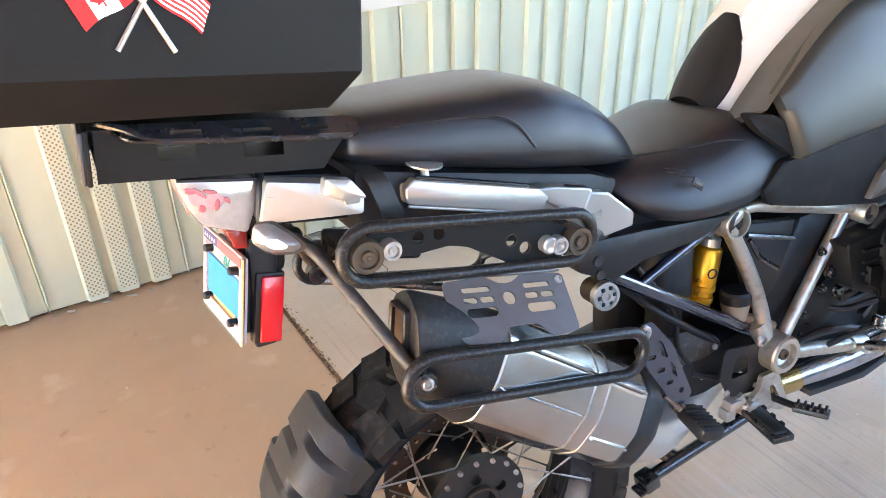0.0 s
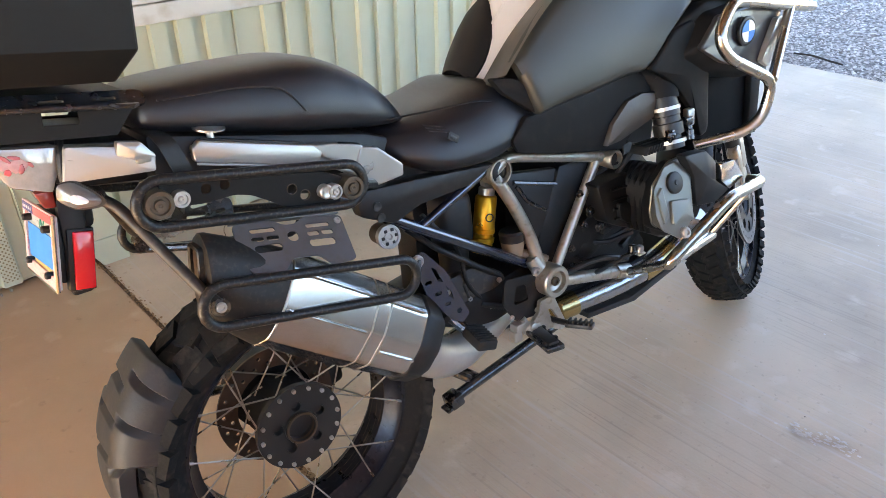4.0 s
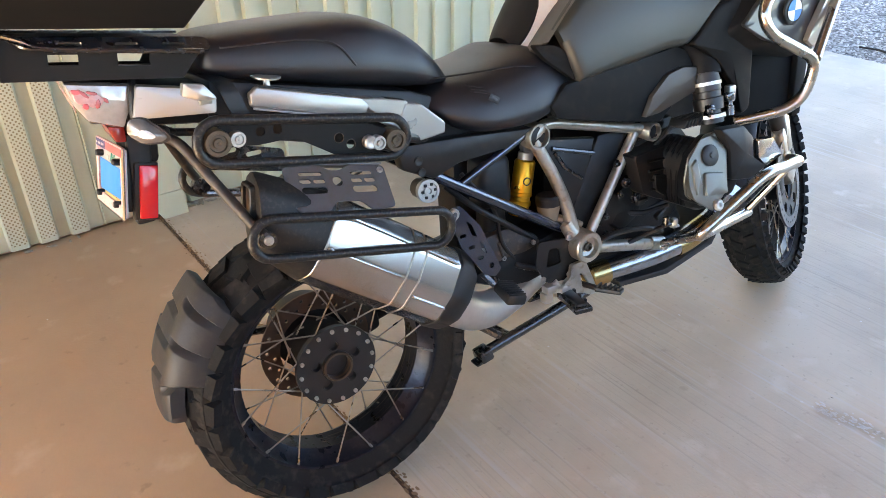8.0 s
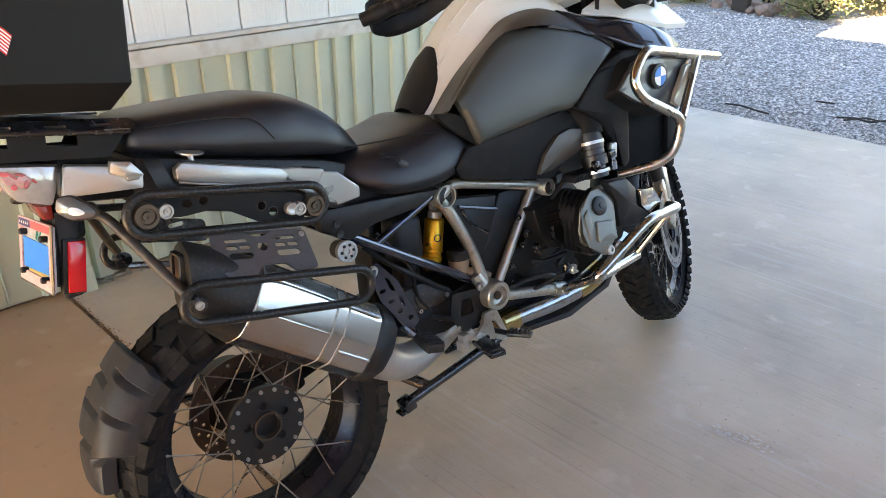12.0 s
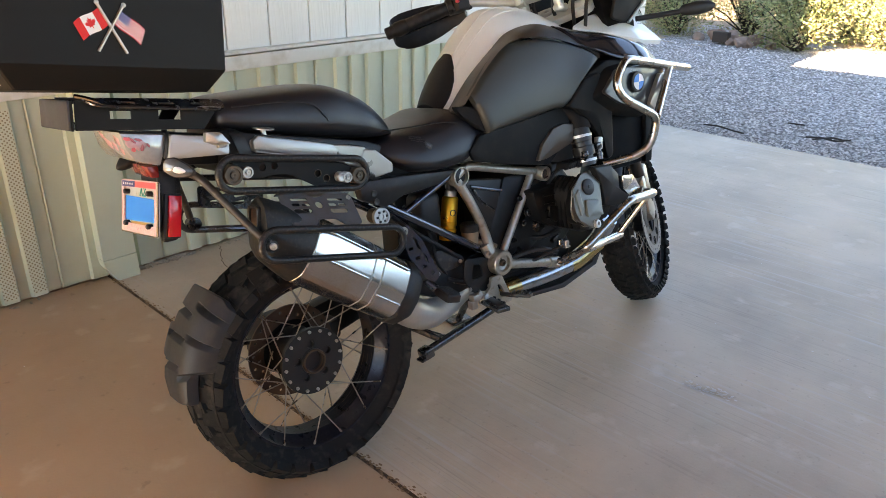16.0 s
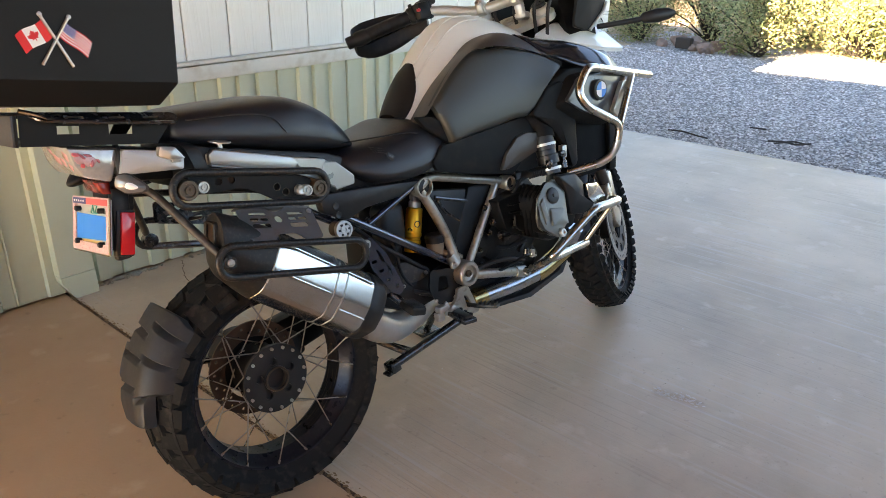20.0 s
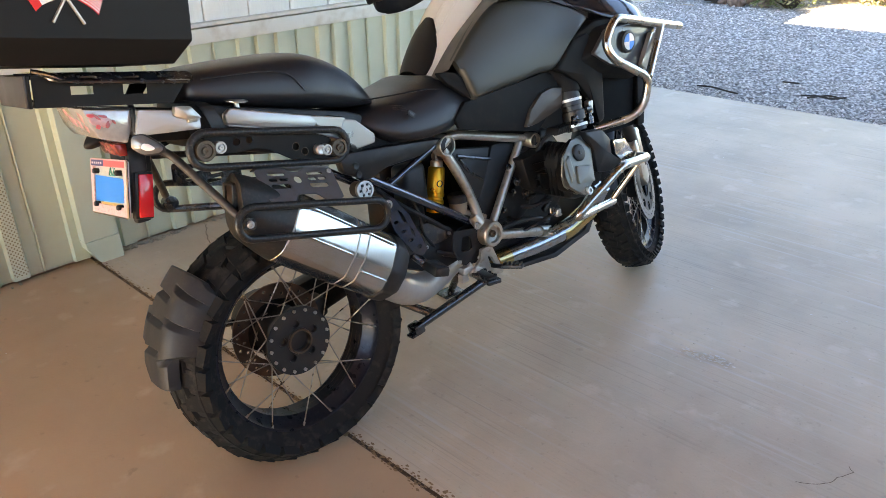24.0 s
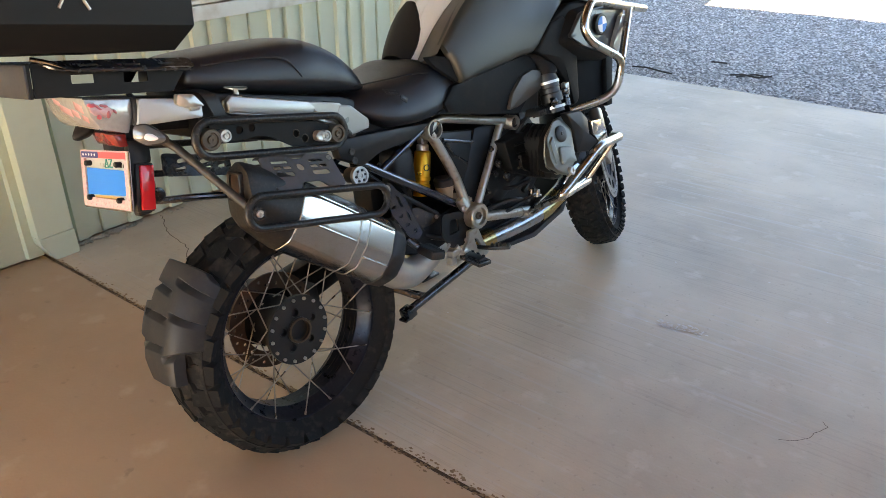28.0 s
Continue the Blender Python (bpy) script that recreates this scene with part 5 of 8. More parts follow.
# added dark block, stops the bright wall showing through below the tank
part("gap_filler", prism([(0.72, 0.70), (0.80, 0.82), (0.98, 0.82), (1.06, 0.72), (1.04, 0.62), (0.88, 0.66)], -0.085, 0.085, 0.02), BLACK_PLASTIC, eng, "black filler added under the tank to close a see-through gap")
part("hose", tube(rounded([(0.90, -0.16, 0.655), (0.93, -0.20, 0.668), (0.98, -0.22, 0.665), (1.03, -0.19, 0.70)], 0.03, False), 0.012, 10), BLACK_PLASTIC, eng)
part("connector", box(1.005, -0.215, 0.715, 0.022, 0.02, 0.04, 0.004), ZINC, eng)
for x, z, r_ in ((0.766, 0.533, 0.010), (0.797, 0.485, 0.010), (0.70, 0.46, 0.006), (0.745, 0.505, 0.006), (0.70, 0.415, 0.006), (0.735, 0.585, 0.006), (0.835, 0.545, 0.006)):
    part("engine_bolt", join(bolt((x, -0.124, z), (0, -1, 0), r_, 0.007), lathe([(0, r_ * 1.6), (0.003, r_ * 1.5), (0.003, r_)], (x, -0.121, z), (0, -1, 0), 16)), BLACK_STEEL, eng)
part("timing_cover", bulge(flat3([(0.684, 0.433), (0.792, 0.430), (0.806, 0.472), (0.782, 0.502), (0.708, 0.510), (0.686, 0.484)], -0.112), 0.006, 0.02, rnd_d=0.016), ENGINE, eng, "black ribbed engine cover")
part("cylinder_shroud", bulge(flat3([(0.752, 0.605), (0.829, 0.612), (0.90, 0.608), (0.922, 0.556), (0.912, 0.470), (0.838, 0.478), (0.782, 0.506)], -0.158), 0.006, 0.05, rnd_d=0.012), ENGINE, eng, "black finned cylinder side")
for k in range(4):
    part("shroud_rib", tube([(0.790 + k * 0.004, -0.168, 0.585 - k * 0.024), (0.905, -0.168, 0.580 - k * 0.026)], 0.0035, 8), ENGINE, eng)
part("starter_plate", bulge(flat3([(0.808, 0.552), (0.905, 0.528), (0.910, 0.488), (0.842, 0.490), (0.812, 0.512)], -0.172), 0.004, 0.012, rnd_d=0.010), ENGINE, eng)
for x, z in ((0.874, 0.418), (0.846, 0.430)):
    part("hose_clip", join(lathe([(0, 0.009), (0.016, 0.009), (0.018, 0.006)], (x, -0.178, z - 0.012), (0.1, 0, 1), 14), box(x, -0.180, z - 0.014, 0.022, 0.016, 0.006, 0.002)), ZINC if x > 0.86 else BLACK_STEEL, eng, "small bright hose clip")
for pts, r_ in (([(0.66, -0.125, 0.405), (0.73, -0.135, 0.416), (0.80, -0.145, 0.412), (0.86, -0.150, 0.385)], 0.008), ([(0.70, -0.13, 0.372), (0.76, -0.14, 0.380), (0.83, -0.15, 0.395), (0.874, -0.175, 0.412)], 0.006), ([(0.79, -0.10, 0.60), (0.83, -0.12, 0.625), (0.88, -0.13, 0.635), (0.93, -0.14, 0.65)], 0.006)):
    part("hose", tube(rounded(pts, 0.03, False), r_, 10), BLACK_SATIN, eng)
part("round_plug", lathe([(-0.02, 0.022), (0.0, 0.022), (0.004, 0.019), (0.004, 0.012), (-0.002, 0.010), (-0.002, 0)], (0.866, -0.122, 0.652), (0, -1, 0), 24), BLACK_PLASTIC, eng, "black round plug beside the frame ring")
part("starter_cover", prism([(0.70, 0.57), (0.74, 0.63), (0.86, 0.64), (0.86, 0.56), (0.76, 0.53)], -0.095, -0.06, 0.012), ENGINE, eng)
part("sump", prism([(0.64, 0.30), (0.66, 0.42), (0.98, 0.42), (1.02, 0.36), (0.96, 0.29), (0.80, 0.272)], -0.085, 0.11, 0.02), ENGINE, eng, "black engine sump")
part("gearbox", join(prism([(0.36, 0.40), (0.37, 0.66), (0.66, 0.70), (0.72, 0.40), (0.60, 0.34)], 0.02, 0.11, 0.02), prism([(0.62, 0.36), (0.63, 0.60), (0.80, 0.66), (0.82, 0.40), (0.72, 0.34)], -0.055, 0.10, 0.02)), ENGINE, eng, "black gearbox housing")
for k in range(9):
    part("vent_rib", prism([(0.85 + k * 0.010, 0.660), (0.854 + k * 0.010, 0.660), (0.864 + k * 0.010, 0.678), (0.860 + k * 0.010, 0.678)], -0.22, -0.17, 0.001), BLACK_PLASTIC, eng)

# ---- trellis frame ----
fr = part("frame", join(tube(rounded([(0.508, -0.100, 0.690), (0.532, -0.104, 0.716), (0.560, -0.106, 0.716), (0.826, -0.112, 0.649)], 0.02, False), 0.0130, 14), tube([(0.800, -0.112, 0.644), (0.640, -0.125, 0.425)], 0.0125, 14),
                        tube(rounded([(0.508, -0.1, 0.685), (0.556, -0.105, 0.600), (0.590, -0.112, 0.515), (0.602, -0.125, 0.43)], 0.06, False), 0.0145, 14),
                        tube([(0.583, -0.112, 0.475), (0.606, -0.126, 0.425)], 0.019, 12)), FRAME_SILVER, bike, "silver tubular frame")
part("frame", mirrored(join(tube([(0.52, -0.108, 0.697), (0.836, -0.112, 0.646)], 0.0145, 14), tube([(0.832, -0.112, 0.64), (0.655, -0.125, 0.415)], 0.0145, 14), tube([(0.522, -0.1, 0.68), (0.63, -0.118, 0.42)], 0.0155, 14)), 0.0), FRAME_SILVER, bike, "silver tubular frame")
for (x, y, z), r in (((0.511, -0.103, 0.696), 0.030), ((0.838, -0.124, 0.643), 0.023)):
    part("frame_ring", lathe([(-0.018, r), (0.016, r), (0.019, r - 0.002), (0.019, r - 0.0055), (-0.018, r - 0.006)], (x, y, z), (0, -1, 0), 28, closed=True), FRAME_SILVER, fr, "silver tube end ring")
    part("ring_plug", lathe([(-0.016, r - 0.006), (0.006, r - 0.006), (0.010, r - 0.012), (0.010, 0)], (x, y, z), (0, -1, 0), 24), BLACK_PLASTIC, fr, "black end plug")
pivot = (0.615, -0.138, 0.416)
part("pivot_ring", lathe([(-0.02, 0.038), (0.02, 0.038), (0.024, 0.035), (0.024, 0.026), (0.012, 0.024), (0.006, 0.013), (0.012, 0.011), (0.012, 0)], pivot, (0, -1, 0), 32), FRAME_SILVER, fr, "silver swingarm pivot ring")
part("pivot_bolt", bolt((0.615, -0.151, 0.416), (0, -1, 0), 0.011, 0.008), BRASS, fr)
part("lower_rail", join(tube([(0.635, -0.130, 0.402), (0.885, -0.134, 0.342)], 0.0150, 14), tube([(0.835, -0.133, 0.354), (0.88, -0.134, 0.343)], 0.0185, 14)), FRAME_SILVER, fr, "silver lower frame rail")
part("rail_clamp", bolt((0.868, -0.150, 0.345), (0, -1, 0), 0.013, 0.012), ZINC, fr)
part("peg_hanger", sheet(rounded([(0.570, 0.380, 0), (0.612, 0.380, 0), (0.652, 0.286, 0), (0.632, 0.282, 0), (0.598, 0.300, 0), (0.574, 0.300, 0), (0.546, 0.318, 0), (0.546, 0.338, 0), (0.566, 0.352, 0)], 0.007, True, 3), [rounded([(0.592, 0.352, 0), (0.604, 0.350, 0), (0.629, 0.307, 0), (0.605, 0.307, 0)], 0.005, True, 3)], 0.010, side_frame(0, -0.138, 0, (1, 0, 0), (0, 0, 1))), FRAME_SILVER, fr, "silver footpeg hanger plate")
part("frame_bolt", bolt((0.577, -0.130, 0.448), (0, -1, 0), 0.011, 0.009), ZINC, fr)
part("infill_panel", bulge(flat3([(0.530, 0.680), (0.80, 0.632), (0.650, 0.450), (0.615, 0.455)], -0.082), 0.010), BLACK_SATIN, fr, "black infill panel in the frame triangle")
for pts in ([(0.566, 0.652), (0.66, 0.624), (0.743, 0.600)], [(0.574, 0.642), (0.602, 0.599), (0.654, 0.562)]):
    part("infill_ridge", tube(rounded(flat3(pts, -0.091), 0.01, False), 0.006, 8), BLACK_STEEL, fr, "raised ridge on the infill panel")
sub = part("subframe", join(tube([(0.225, -0.1, 0.682), (0.615, -0.1, 0.435)], 0.0125, 12), tube([(0.312, -0.1, 0.632), (0.49, -0.1, 0.705)], 0.0095, 12)), SKY_TINT_BLACK, bike, "glossy black rear subframe tubes tinted with the sky's blue")
part("subframe", join(tube([(0.225, 0.1, 0.682), (0.615, 0.1, 0.435)], 0.0125, 12), tube([(0.312, 0.1, 0.632), (0.49, 0.1, 0.705)], 0.0095, 12)), SKY_TINT_BLACK, bike, "glossy black rear subframe tubes tinted with the sky's blue")
part("tail_underbody", join(prism([(-0.16, 0.93), (0.22, 0.845), (0.50, 0.735), (0.49, 0.705), (0.24, 0.70), (0.10, 0.76), (-0.16, 0.83)], -0.095, 0.12, 0.01),
                            prism([(0.16, 0.75), (0.30, 0.74), (0.50, 0.72), (0.42, 0.69), (0.30, 0.685), (0.24, 0.665), (0.17, 0.70)], -0.125, -0.09, 0.008)), BLACK_PLASTIC, bike, "black tail underbody")
for x, z in ((0.205, 0.712), (0.21, 0.688)):
    part("grommet", lathe([(0, 0.009), (0.003, 0.009), (0.003, 0.004), (0.001, 0)], (x, -0.125, z), (0, -1, 0), 14), BLACK_SATIN, sub)

# ---- suspension and swingarm ----
sw = part("swingarm", join(prism([(-0.06, 0.36), (0.08, 0.375), (0.60, 0.45), (0.66, 0.42), (0.60, 0.36), (0.10, 0.25), (-0.05, 0.24)], 0.10, 0.165, 0.02),
                           lathe([(-0.045, 0.05), (-0.03, 0.085), (0.03, 0.085), (0.05, 0.06), (0.05, 0)], (0, 0.135, 0.30), (0, 1, 0), 32),
                           prism([(0.30, 0.40), (0.62, 0.46), (0.66, 0.36), (0.45, 0.33)], -0.09, 0.12, 0.02)), ENGINE, bike, "black single-sided swingarm and final drive")
part("brake_caliper", prism([(0.085, 0.33), (0.15, 0.345), (0.155, 0.285), (0.10, 0.27)], 0.045, 0.105, 0.012), BLACK_SATIN, sw, "black rear brake caliper")
sd = Vector((0.030, 0, 0.135)).normalized()
sb = Vector((0.497, -0.045, 0.500))
sh = part("shock_absorber", lathe([(0, 0.023), (0.022, 0.023), (0.024, 0.026), (0.034, 0.026), (0.036, 0.023), (0.044, 0.023), (0.046, 0.026), (0.054, 0.026), (0.056, 0.0245), (0.125, 0.0245), (0.129, 0.022), (0.131, 0.019)], sb, sd, 28), GOLD, bike, "gold shock absorber canister")
part("clevis", join(lathe([(0.128, 0.018), (0.146, 0.018), (0.149, 0.015)], sb, sd, 20), lathe([(-0.008, 0.015), (0.008, 0.015), (0.008, 0.007), (-0.008, 0.007)], sb + sd * 0.160, (0, 1, 0), 18, closed=True)), ZINC, sh, "silver shock clevis")
part("marking", lathe([(-0.001, 0.010), (0.001, 0.010), (0.001, 0.0075), (-0.001, 0.0075)], sb + sd * 0.085 + Vector((-0.006, -0.0245, 0)), (0.2, 1, 0), 16, closed=True), BLACK_SATIN, sh)
res = part("brake_reservoir", lathe([(0, 0.020), (0.030, 0.026), (0.032, 0.027), (0.045, 0.027)], (0.556, -0.085, 0.478), (0, 0, 1), 22), FLUID, bike, "cloudy brake fluid reservoir")
part("cap", lathe([(0, 0.029), (0.018, 0.030), (0.024, 0.026), (0.024, 0)], (0.556, -0.085, 0.520), (0, 0, 1), 22), BLACK_PLASTIC, res, "black reservoir cap")
part("hose", tube(rounded([(0.575, -0.09, 0.482), (0.61, -0.105, 0.468), (0.628, -0.115, 0.455)], 0.01, False), 0.010, 10), FLUID, res)
part("black_box", join(box(0.425, -0.04, 0.60, 0.085, 0.07, 0.12, 0.02, 3), box(0.43, -0.03, 0.49, 0.06, 0.06, 0.10, 0.02, 3)), BLACK_PLASTIC, bike, "black airbox chamber behind the shock")
part("heel_guard", sheet(rounded([(0.48, 0.40, 0), (0.49, 0.455, 0), (0.58, 0.44, 0), (0.605, 0.39, 0), (0.585, 0.335, 0), (0.51, 0.345, 0)], 0.012, True, 3), [rounded([(0.51, 0.385, 0), (0.52, 0.43, 0), (0.55, 0.425, 0), (0.555, 0.385, 0)], 0.008, True, 3)], 0.006, side_frame(0, -0.122, 0, (1, 0, 0), (0, 0, 1))), BLACK_PLASTIC, bike, "black heel guard plate")
for x, z in ((0.588, 0.365), (0.575, 0.35), (0.50, 0.36)):
    part("guard_bolt", bolt((x, -0.128, z), (0, -1, 0), 0.006, 0.005), ZINC, bike)

for pts, r_ in (([(0.30, -0.055, 0.62), (0.36, -0.075, 0.56), (0.44, -0.085, 0.50), (0.52, -0.080, 0.44)], 0.007), ([(0.34, -0.06, 0.64), (0.41, -0.082, 0.545), (0.42, -0.080, 0.46), (0.46, -0.085, 0.40)], 0.005),
                ([(0.45, -0.085, 0.40), (0.50, -0.092, 0.375), (0.56, -0.10, 0.36)], 0.008)):
    part("hose", tube(rounded(pts, 0.03, False), r_, 8), BLACK_PLASTIC, sw, "dusty black hose")
part("mud_shield", bulge([(0.345, -0.062, 0.470), (0.440, -0.072, 0.490), (0.520, -0.080, 0.455), (0.540, -0.085, 0.400), (0.470, -0.080, 0.365), (0.370, -0.070, 0.400)], 0.006, 0.02, rnd_d=0.014), DUSTY_STEEL, sw, "dusty black mud shield")
for x, y, z in ((0.375, -0.070, 0.452), (0.505, -0.087, 0.440), (0.475, -0.087, 0.385), (0.425, -0.079, 0.420)):
    part("shield_bolt", bolt((x, y, z), (0, -1, 0), 0.006, 0.006), ZINC, sw)
for k in range(3):
    part("shield_rib", tube([(0.385 + k * 0.03, -0.078, 0.465 - k * 0.004), (0.400 + k * 0.03, -0.082, 0.395 - k * 0.003)], 0.004, 8), DUSTY_STEEL, sw)

# ---- exhaust ----
ax = Vector((0.806, 0.0, -0.592)).normalized()
au = Vector((0.592, 0, 0.806)).normalized()
m0 = Vector((-0.044, -0.176, 0.646))
# half of the faceted section, out to the right: (up, across)
FACETS = [(0.078, -0.008), (0.053, -0.046), (-0.011, -0.062), (-0.068, -0.052), (-0.094, -0.016)]


def pipe_ring(s, f=1.0, lift=0.0, rnd_=0.010, turn_in=1.0):
    pts = FACETS + [(u, -v * turn_in) for u, v in FACETS[::-1]]
    return [m0 + ax * s + au * (p.x * f + lift) + Vector((0, p.y * f, 0)) for p in rounded([(u, v, 0) for u, v in pts], rnd_, True, 4)]


muf = part("muffler", loft([pipe_ring(s, f) for s, f in ((-0.002, 0.97), (0.0, 0.985), (0.12, 1.0), (0.305, 0.97))]), MUFFLER, bike, "brushed steel muffler with scuffs", 18)
for s, f in ((-0.003, 1.0), (0.176, 1.008), (0.206, 1.006)):
    part("weld_bead", loft([pipe_ring(s, f - 0.02), pipe_ring(s + 0.0012, f - 0.007), pipe_ring(s + 0.0025, f - 0.003), pipe_ring(s + 0.0038, f - 0.007), pipe_ring(s + 0.005, f - 0.02)]), STAINLESS if s < 0.1 else WELD, muf, smooth=60)
for u_, v_, s0, s1 in ((-0.011, -0.0625, 0.01, 0.165), (0.053, -0.0465, 0.01, 0.29), (-0.040, -0.0580, 0.215, 0.295)):
    part("pressed_rib", tube([m0 + ax * s + au * u_ + Vector((0, v_, 0)) for s in (s0, (s0 + s1) / 2, s1)], 0.0026, 8), MUFFLER, muf, "pressed rib in the muffler shell")


def cap_ring(k, f):
    """Rings of the end cap turn upright towards the outlet."""
    up_ = au.lerp(Vector((0.16, 0, 0.987)), k).normalized()
    c = m0.lerp(Vector((-0.148, -0.172, 0.720)), k)
    return [c + up_ * (p.x * f) + Vector((0, p.y * f, 0)) for p in rounded([(u, v, 0) for u, v in FACETS + [(u, -v) for u, v in FACETS[::-1]]], 0.016, True, 4)]


def outlet_ring(x, a, b):
    return oval((-0.150 + x, -0.168, 0.730 - x * 0.16), (0.16, 0, 0.987), (0, 1, 0), a, b, 32, 7.0)


part("end_cap", loft([cap_ring(k, f) for k, f in ((1.0, 0.74), (0.99, 0.80), (0.94, 0.84), (0.75, 0.87), (0.45, 0.92), (0.04, 0.985), (0.02, 0.97))]), END_CAP, muf, "scuffed dusty black muffler end cap", 30)
part("outlet_rim", loft([outlet_ring(x, a, b) for x, a, b in ((0.008, 0.034, 0.026), (-0.004, 0.033, 0.025), (-0.006, 0.031, 0.023), (-0.004, 0.026, 0.018), (0.012, 0.025, 0.017))], caps=False), END_CAP, muf, "dusty rectangular exhaust outlet", 30)
part("outlet_bore", loft([outlet_ring(x, 0.0255, 0.0175) for x in (0.0015, 0.0005)]), RUST, muf, "sooty brown outlet bore")
part("front_band", loft([pipe_ring(s, f) for s, f in ((0.298, 0.99), (0.302, 1.02), (0.335, 0.98), (0.355, 0.80), (0.358, 0.6))]), BLACK_PLASTIC, muf, "black muffler front band", 30)
mid = [m0 + ax * 0.31 + au * -0.035 + Vector((0, 0.02, 0)), Vector((0.29, -0.14, 0.352)), Vector((0.37, -0.10, 0.318)), Vector((0.47, -0.06, 0.315)), Vector((0.56, -0.03, 0.33))]
part("link_pipe", tube(rounded(mid, 0.04, False), 0.046, 20, r_end=0.036), ZINC, bike, "dull steel exhaust link pipe")
hd = part("header_pipe", tube(rounded([(0.675, -0.09, 0.300), (0.85, -0.11, 0.304), (0.98, -0.12, 0.316), (1.09, -0.13, 0.358), (1.10, -0.17, 0.44)], 0.05, False, 8), 0.031, 20), HEADER_STEEL, bike, "polished exhaust header pipe")
part("heat_sleeve", tube(rounded([(0.945, -0.117, 0.311), (0.98, -0.12, 0.316), (1.03, -0.124, 0.334), (1.085, -0.13, 0.356)], 0.03, False), 0.0320, 20), HEAT_STEEL, hd, "heat-tinted pipe section")
part("heat_sleeve", tube([(0.670, -0.09, 0.300), (0.722, -0.096, 0.301)], 0.0325, 20), HEAT_STEEL, hd, "heat-tinted pipe section")
part("skid_plate", prism([(0.74, 0.274), (0.90, 0.260), (1.06, 0.292), (1.13, 0.38), (1.15, 0.38), (1.08, 0.279), (0.91, 0.243), (0.74, 0.260)], -0.13, 0.13, 0.003), BLACK_SATIN, bike, "black engine skid plate")

# heat shield plate over the muffler, slotted
hs = side_frame(-0.083, -0.163, 0.772, (0.192, 0.0, -0.040), (0.006, 0.062, 0.066))
outer = rounded([(0, 0, 0), (0.066, 0.004, 0), (0.086, -0.008, 0), (0.106, -0.008, 0), (0.126, 0.004, 0), (0.195, 0, 0), (0.197, -0.086, 0), (0.152, -0.092, 0), (0.130, -0.070, 0), (0.085, -0.070, 0), (0.066, -0.092, 0), (0.012, -0.088, 0), (0.0, -0.06, 0)], 0.008, True, 4)
slots = [slot(0.048, -0.014, 0.044, 0.008), slot(0.036, -0.029, 0.022, 0.009), slot(0.062, -0.029, 0.022, 0.009), slot(0.050, -0.047, 0.048, 0.014), slot(0.146, -0.014, 0.044, 0.008), slot(0.134, -0.029, 0.022, 0.009), slot(0.160, -0.029, 0.022, 0.009), slot(0.146, -0.047, 0.048, 0.014), ring_pts(0.097, -0.030, 0.0100, 16)]
shield = part("heat_shield", join(sheet(outer, slots, 0.003, hs), moved(box(0.098, 0.006, -0.011, 0.19, 0.003, 0.026, 0.001), hs @ Matrix.Rotation(radians(18), 4, "X"))), SHIELD_GREY, bike, "dark grey slotted heat shield plate", 30)
part("shield_bolt", bolt(hs @ Vector((0.185, -0.010, 0.003)), hs.to_3x3() @ Vector((0, 0, 1)), 0.006, 0.004), ZINC, shield)
capx = part("rack_knob", lathe([(0, 0.024), (0.012, 0.024), (0.013, 0.0235), (0.013, 0.019), (0.010, 0.018), (0.010, 0.010), (0.014, 0.010), (0.014, 0.006), (0.010, 0.005), (0.010, 0)], (0.222, -0.115, 0.645), (-0.1, -1, 0.1), 28), ZINC, bike, "silver round knob with spokes")
for k in range(6):
    a = radians(60 * k)
    part("knob_spoke", box(0.222 + 0.0145 * math.cos(a), -0.126, 0.646 + 0.0145 * math.sin(a), 0.006, 0.004, 0.006, 0.001), BLACK_SATIN, capx)
part("knob_sleeve", lathe([(0, 0.021), (0.035, 0.021)], (0.225, -0.08, 0.642), (-0.1, -1, 0.1), 20), BRASS, capx, "brown rubber sleeve")
brk = sheet(rounded([(0.212, 0.628, 0), (0.240, 0.632, 0), (0.284, 0.578, 0), (0.330, 0.470, 0), (0.312, 0.455, 0), (0.286, 0.470, 0), (0.236, 0.545, 0), (0.226, 0.580, 0)], 0.007, True, 3),
            [rounded([(0.252, 0.596, 0), (0.263, 0.588, 0), (0.276, 0.556, 0), (0.264, 0.562, 0)], 0.003, True, 2), rounded([(0.281, 0.548, 0), (0.291, 0.534, 0), (0.297, 0.512, 0), (0.285, 0.524, 0)], 0.003, True, 2),
             slot(0.243, 0.566, 0.016, 0.008), slot(0.262, 0.537, 0.016, 0.008), slot(0.281, 0.508, 0.014, 0.008), ring_pts(0.306, 0.484, 0.006), ring_pts(0.230, 0.615, 0.006)],
            0.004, side_frame(0, -0.205, 0, (1, 0, 0), (0, 0, 1)))
part("muffler_bracket", brk, SKY_TINT_BLACK, bike, "black drilled muffler bracket")
part("bracket_bolt", bolt((0.224, -0.208, 0.618), (0, -1, 0), 0.012, 0.009), ZINC, muf)

# ---- luggage racks ----
def stadium(a, b, r, n=9):
    """Points of a flat loop with round ends about a and b (x, z)."""
    a, b = Vector(a), Vector(b)
    d = (b - a).normalized()
    q = Vector((-d.y, d.x))
    out = []
    for c, s in ((b, -1), (a, 1)):
        for k in range(n + 1):
            t = math.pi * k / n
            out.append(c + (q * math.cos(t) - d * s * -1 * math.sin(t) * -1) * (r if s < 0 else -r) if False else c + q * (math.cos(t) * (1 if s < 0 else -1)) * r + d * (math.sin(t) * (1 if s < 0 else -1)) * r)
    return out


up = stadium((-0.176, 0.838), (0.130, 0.783), 0.0365)
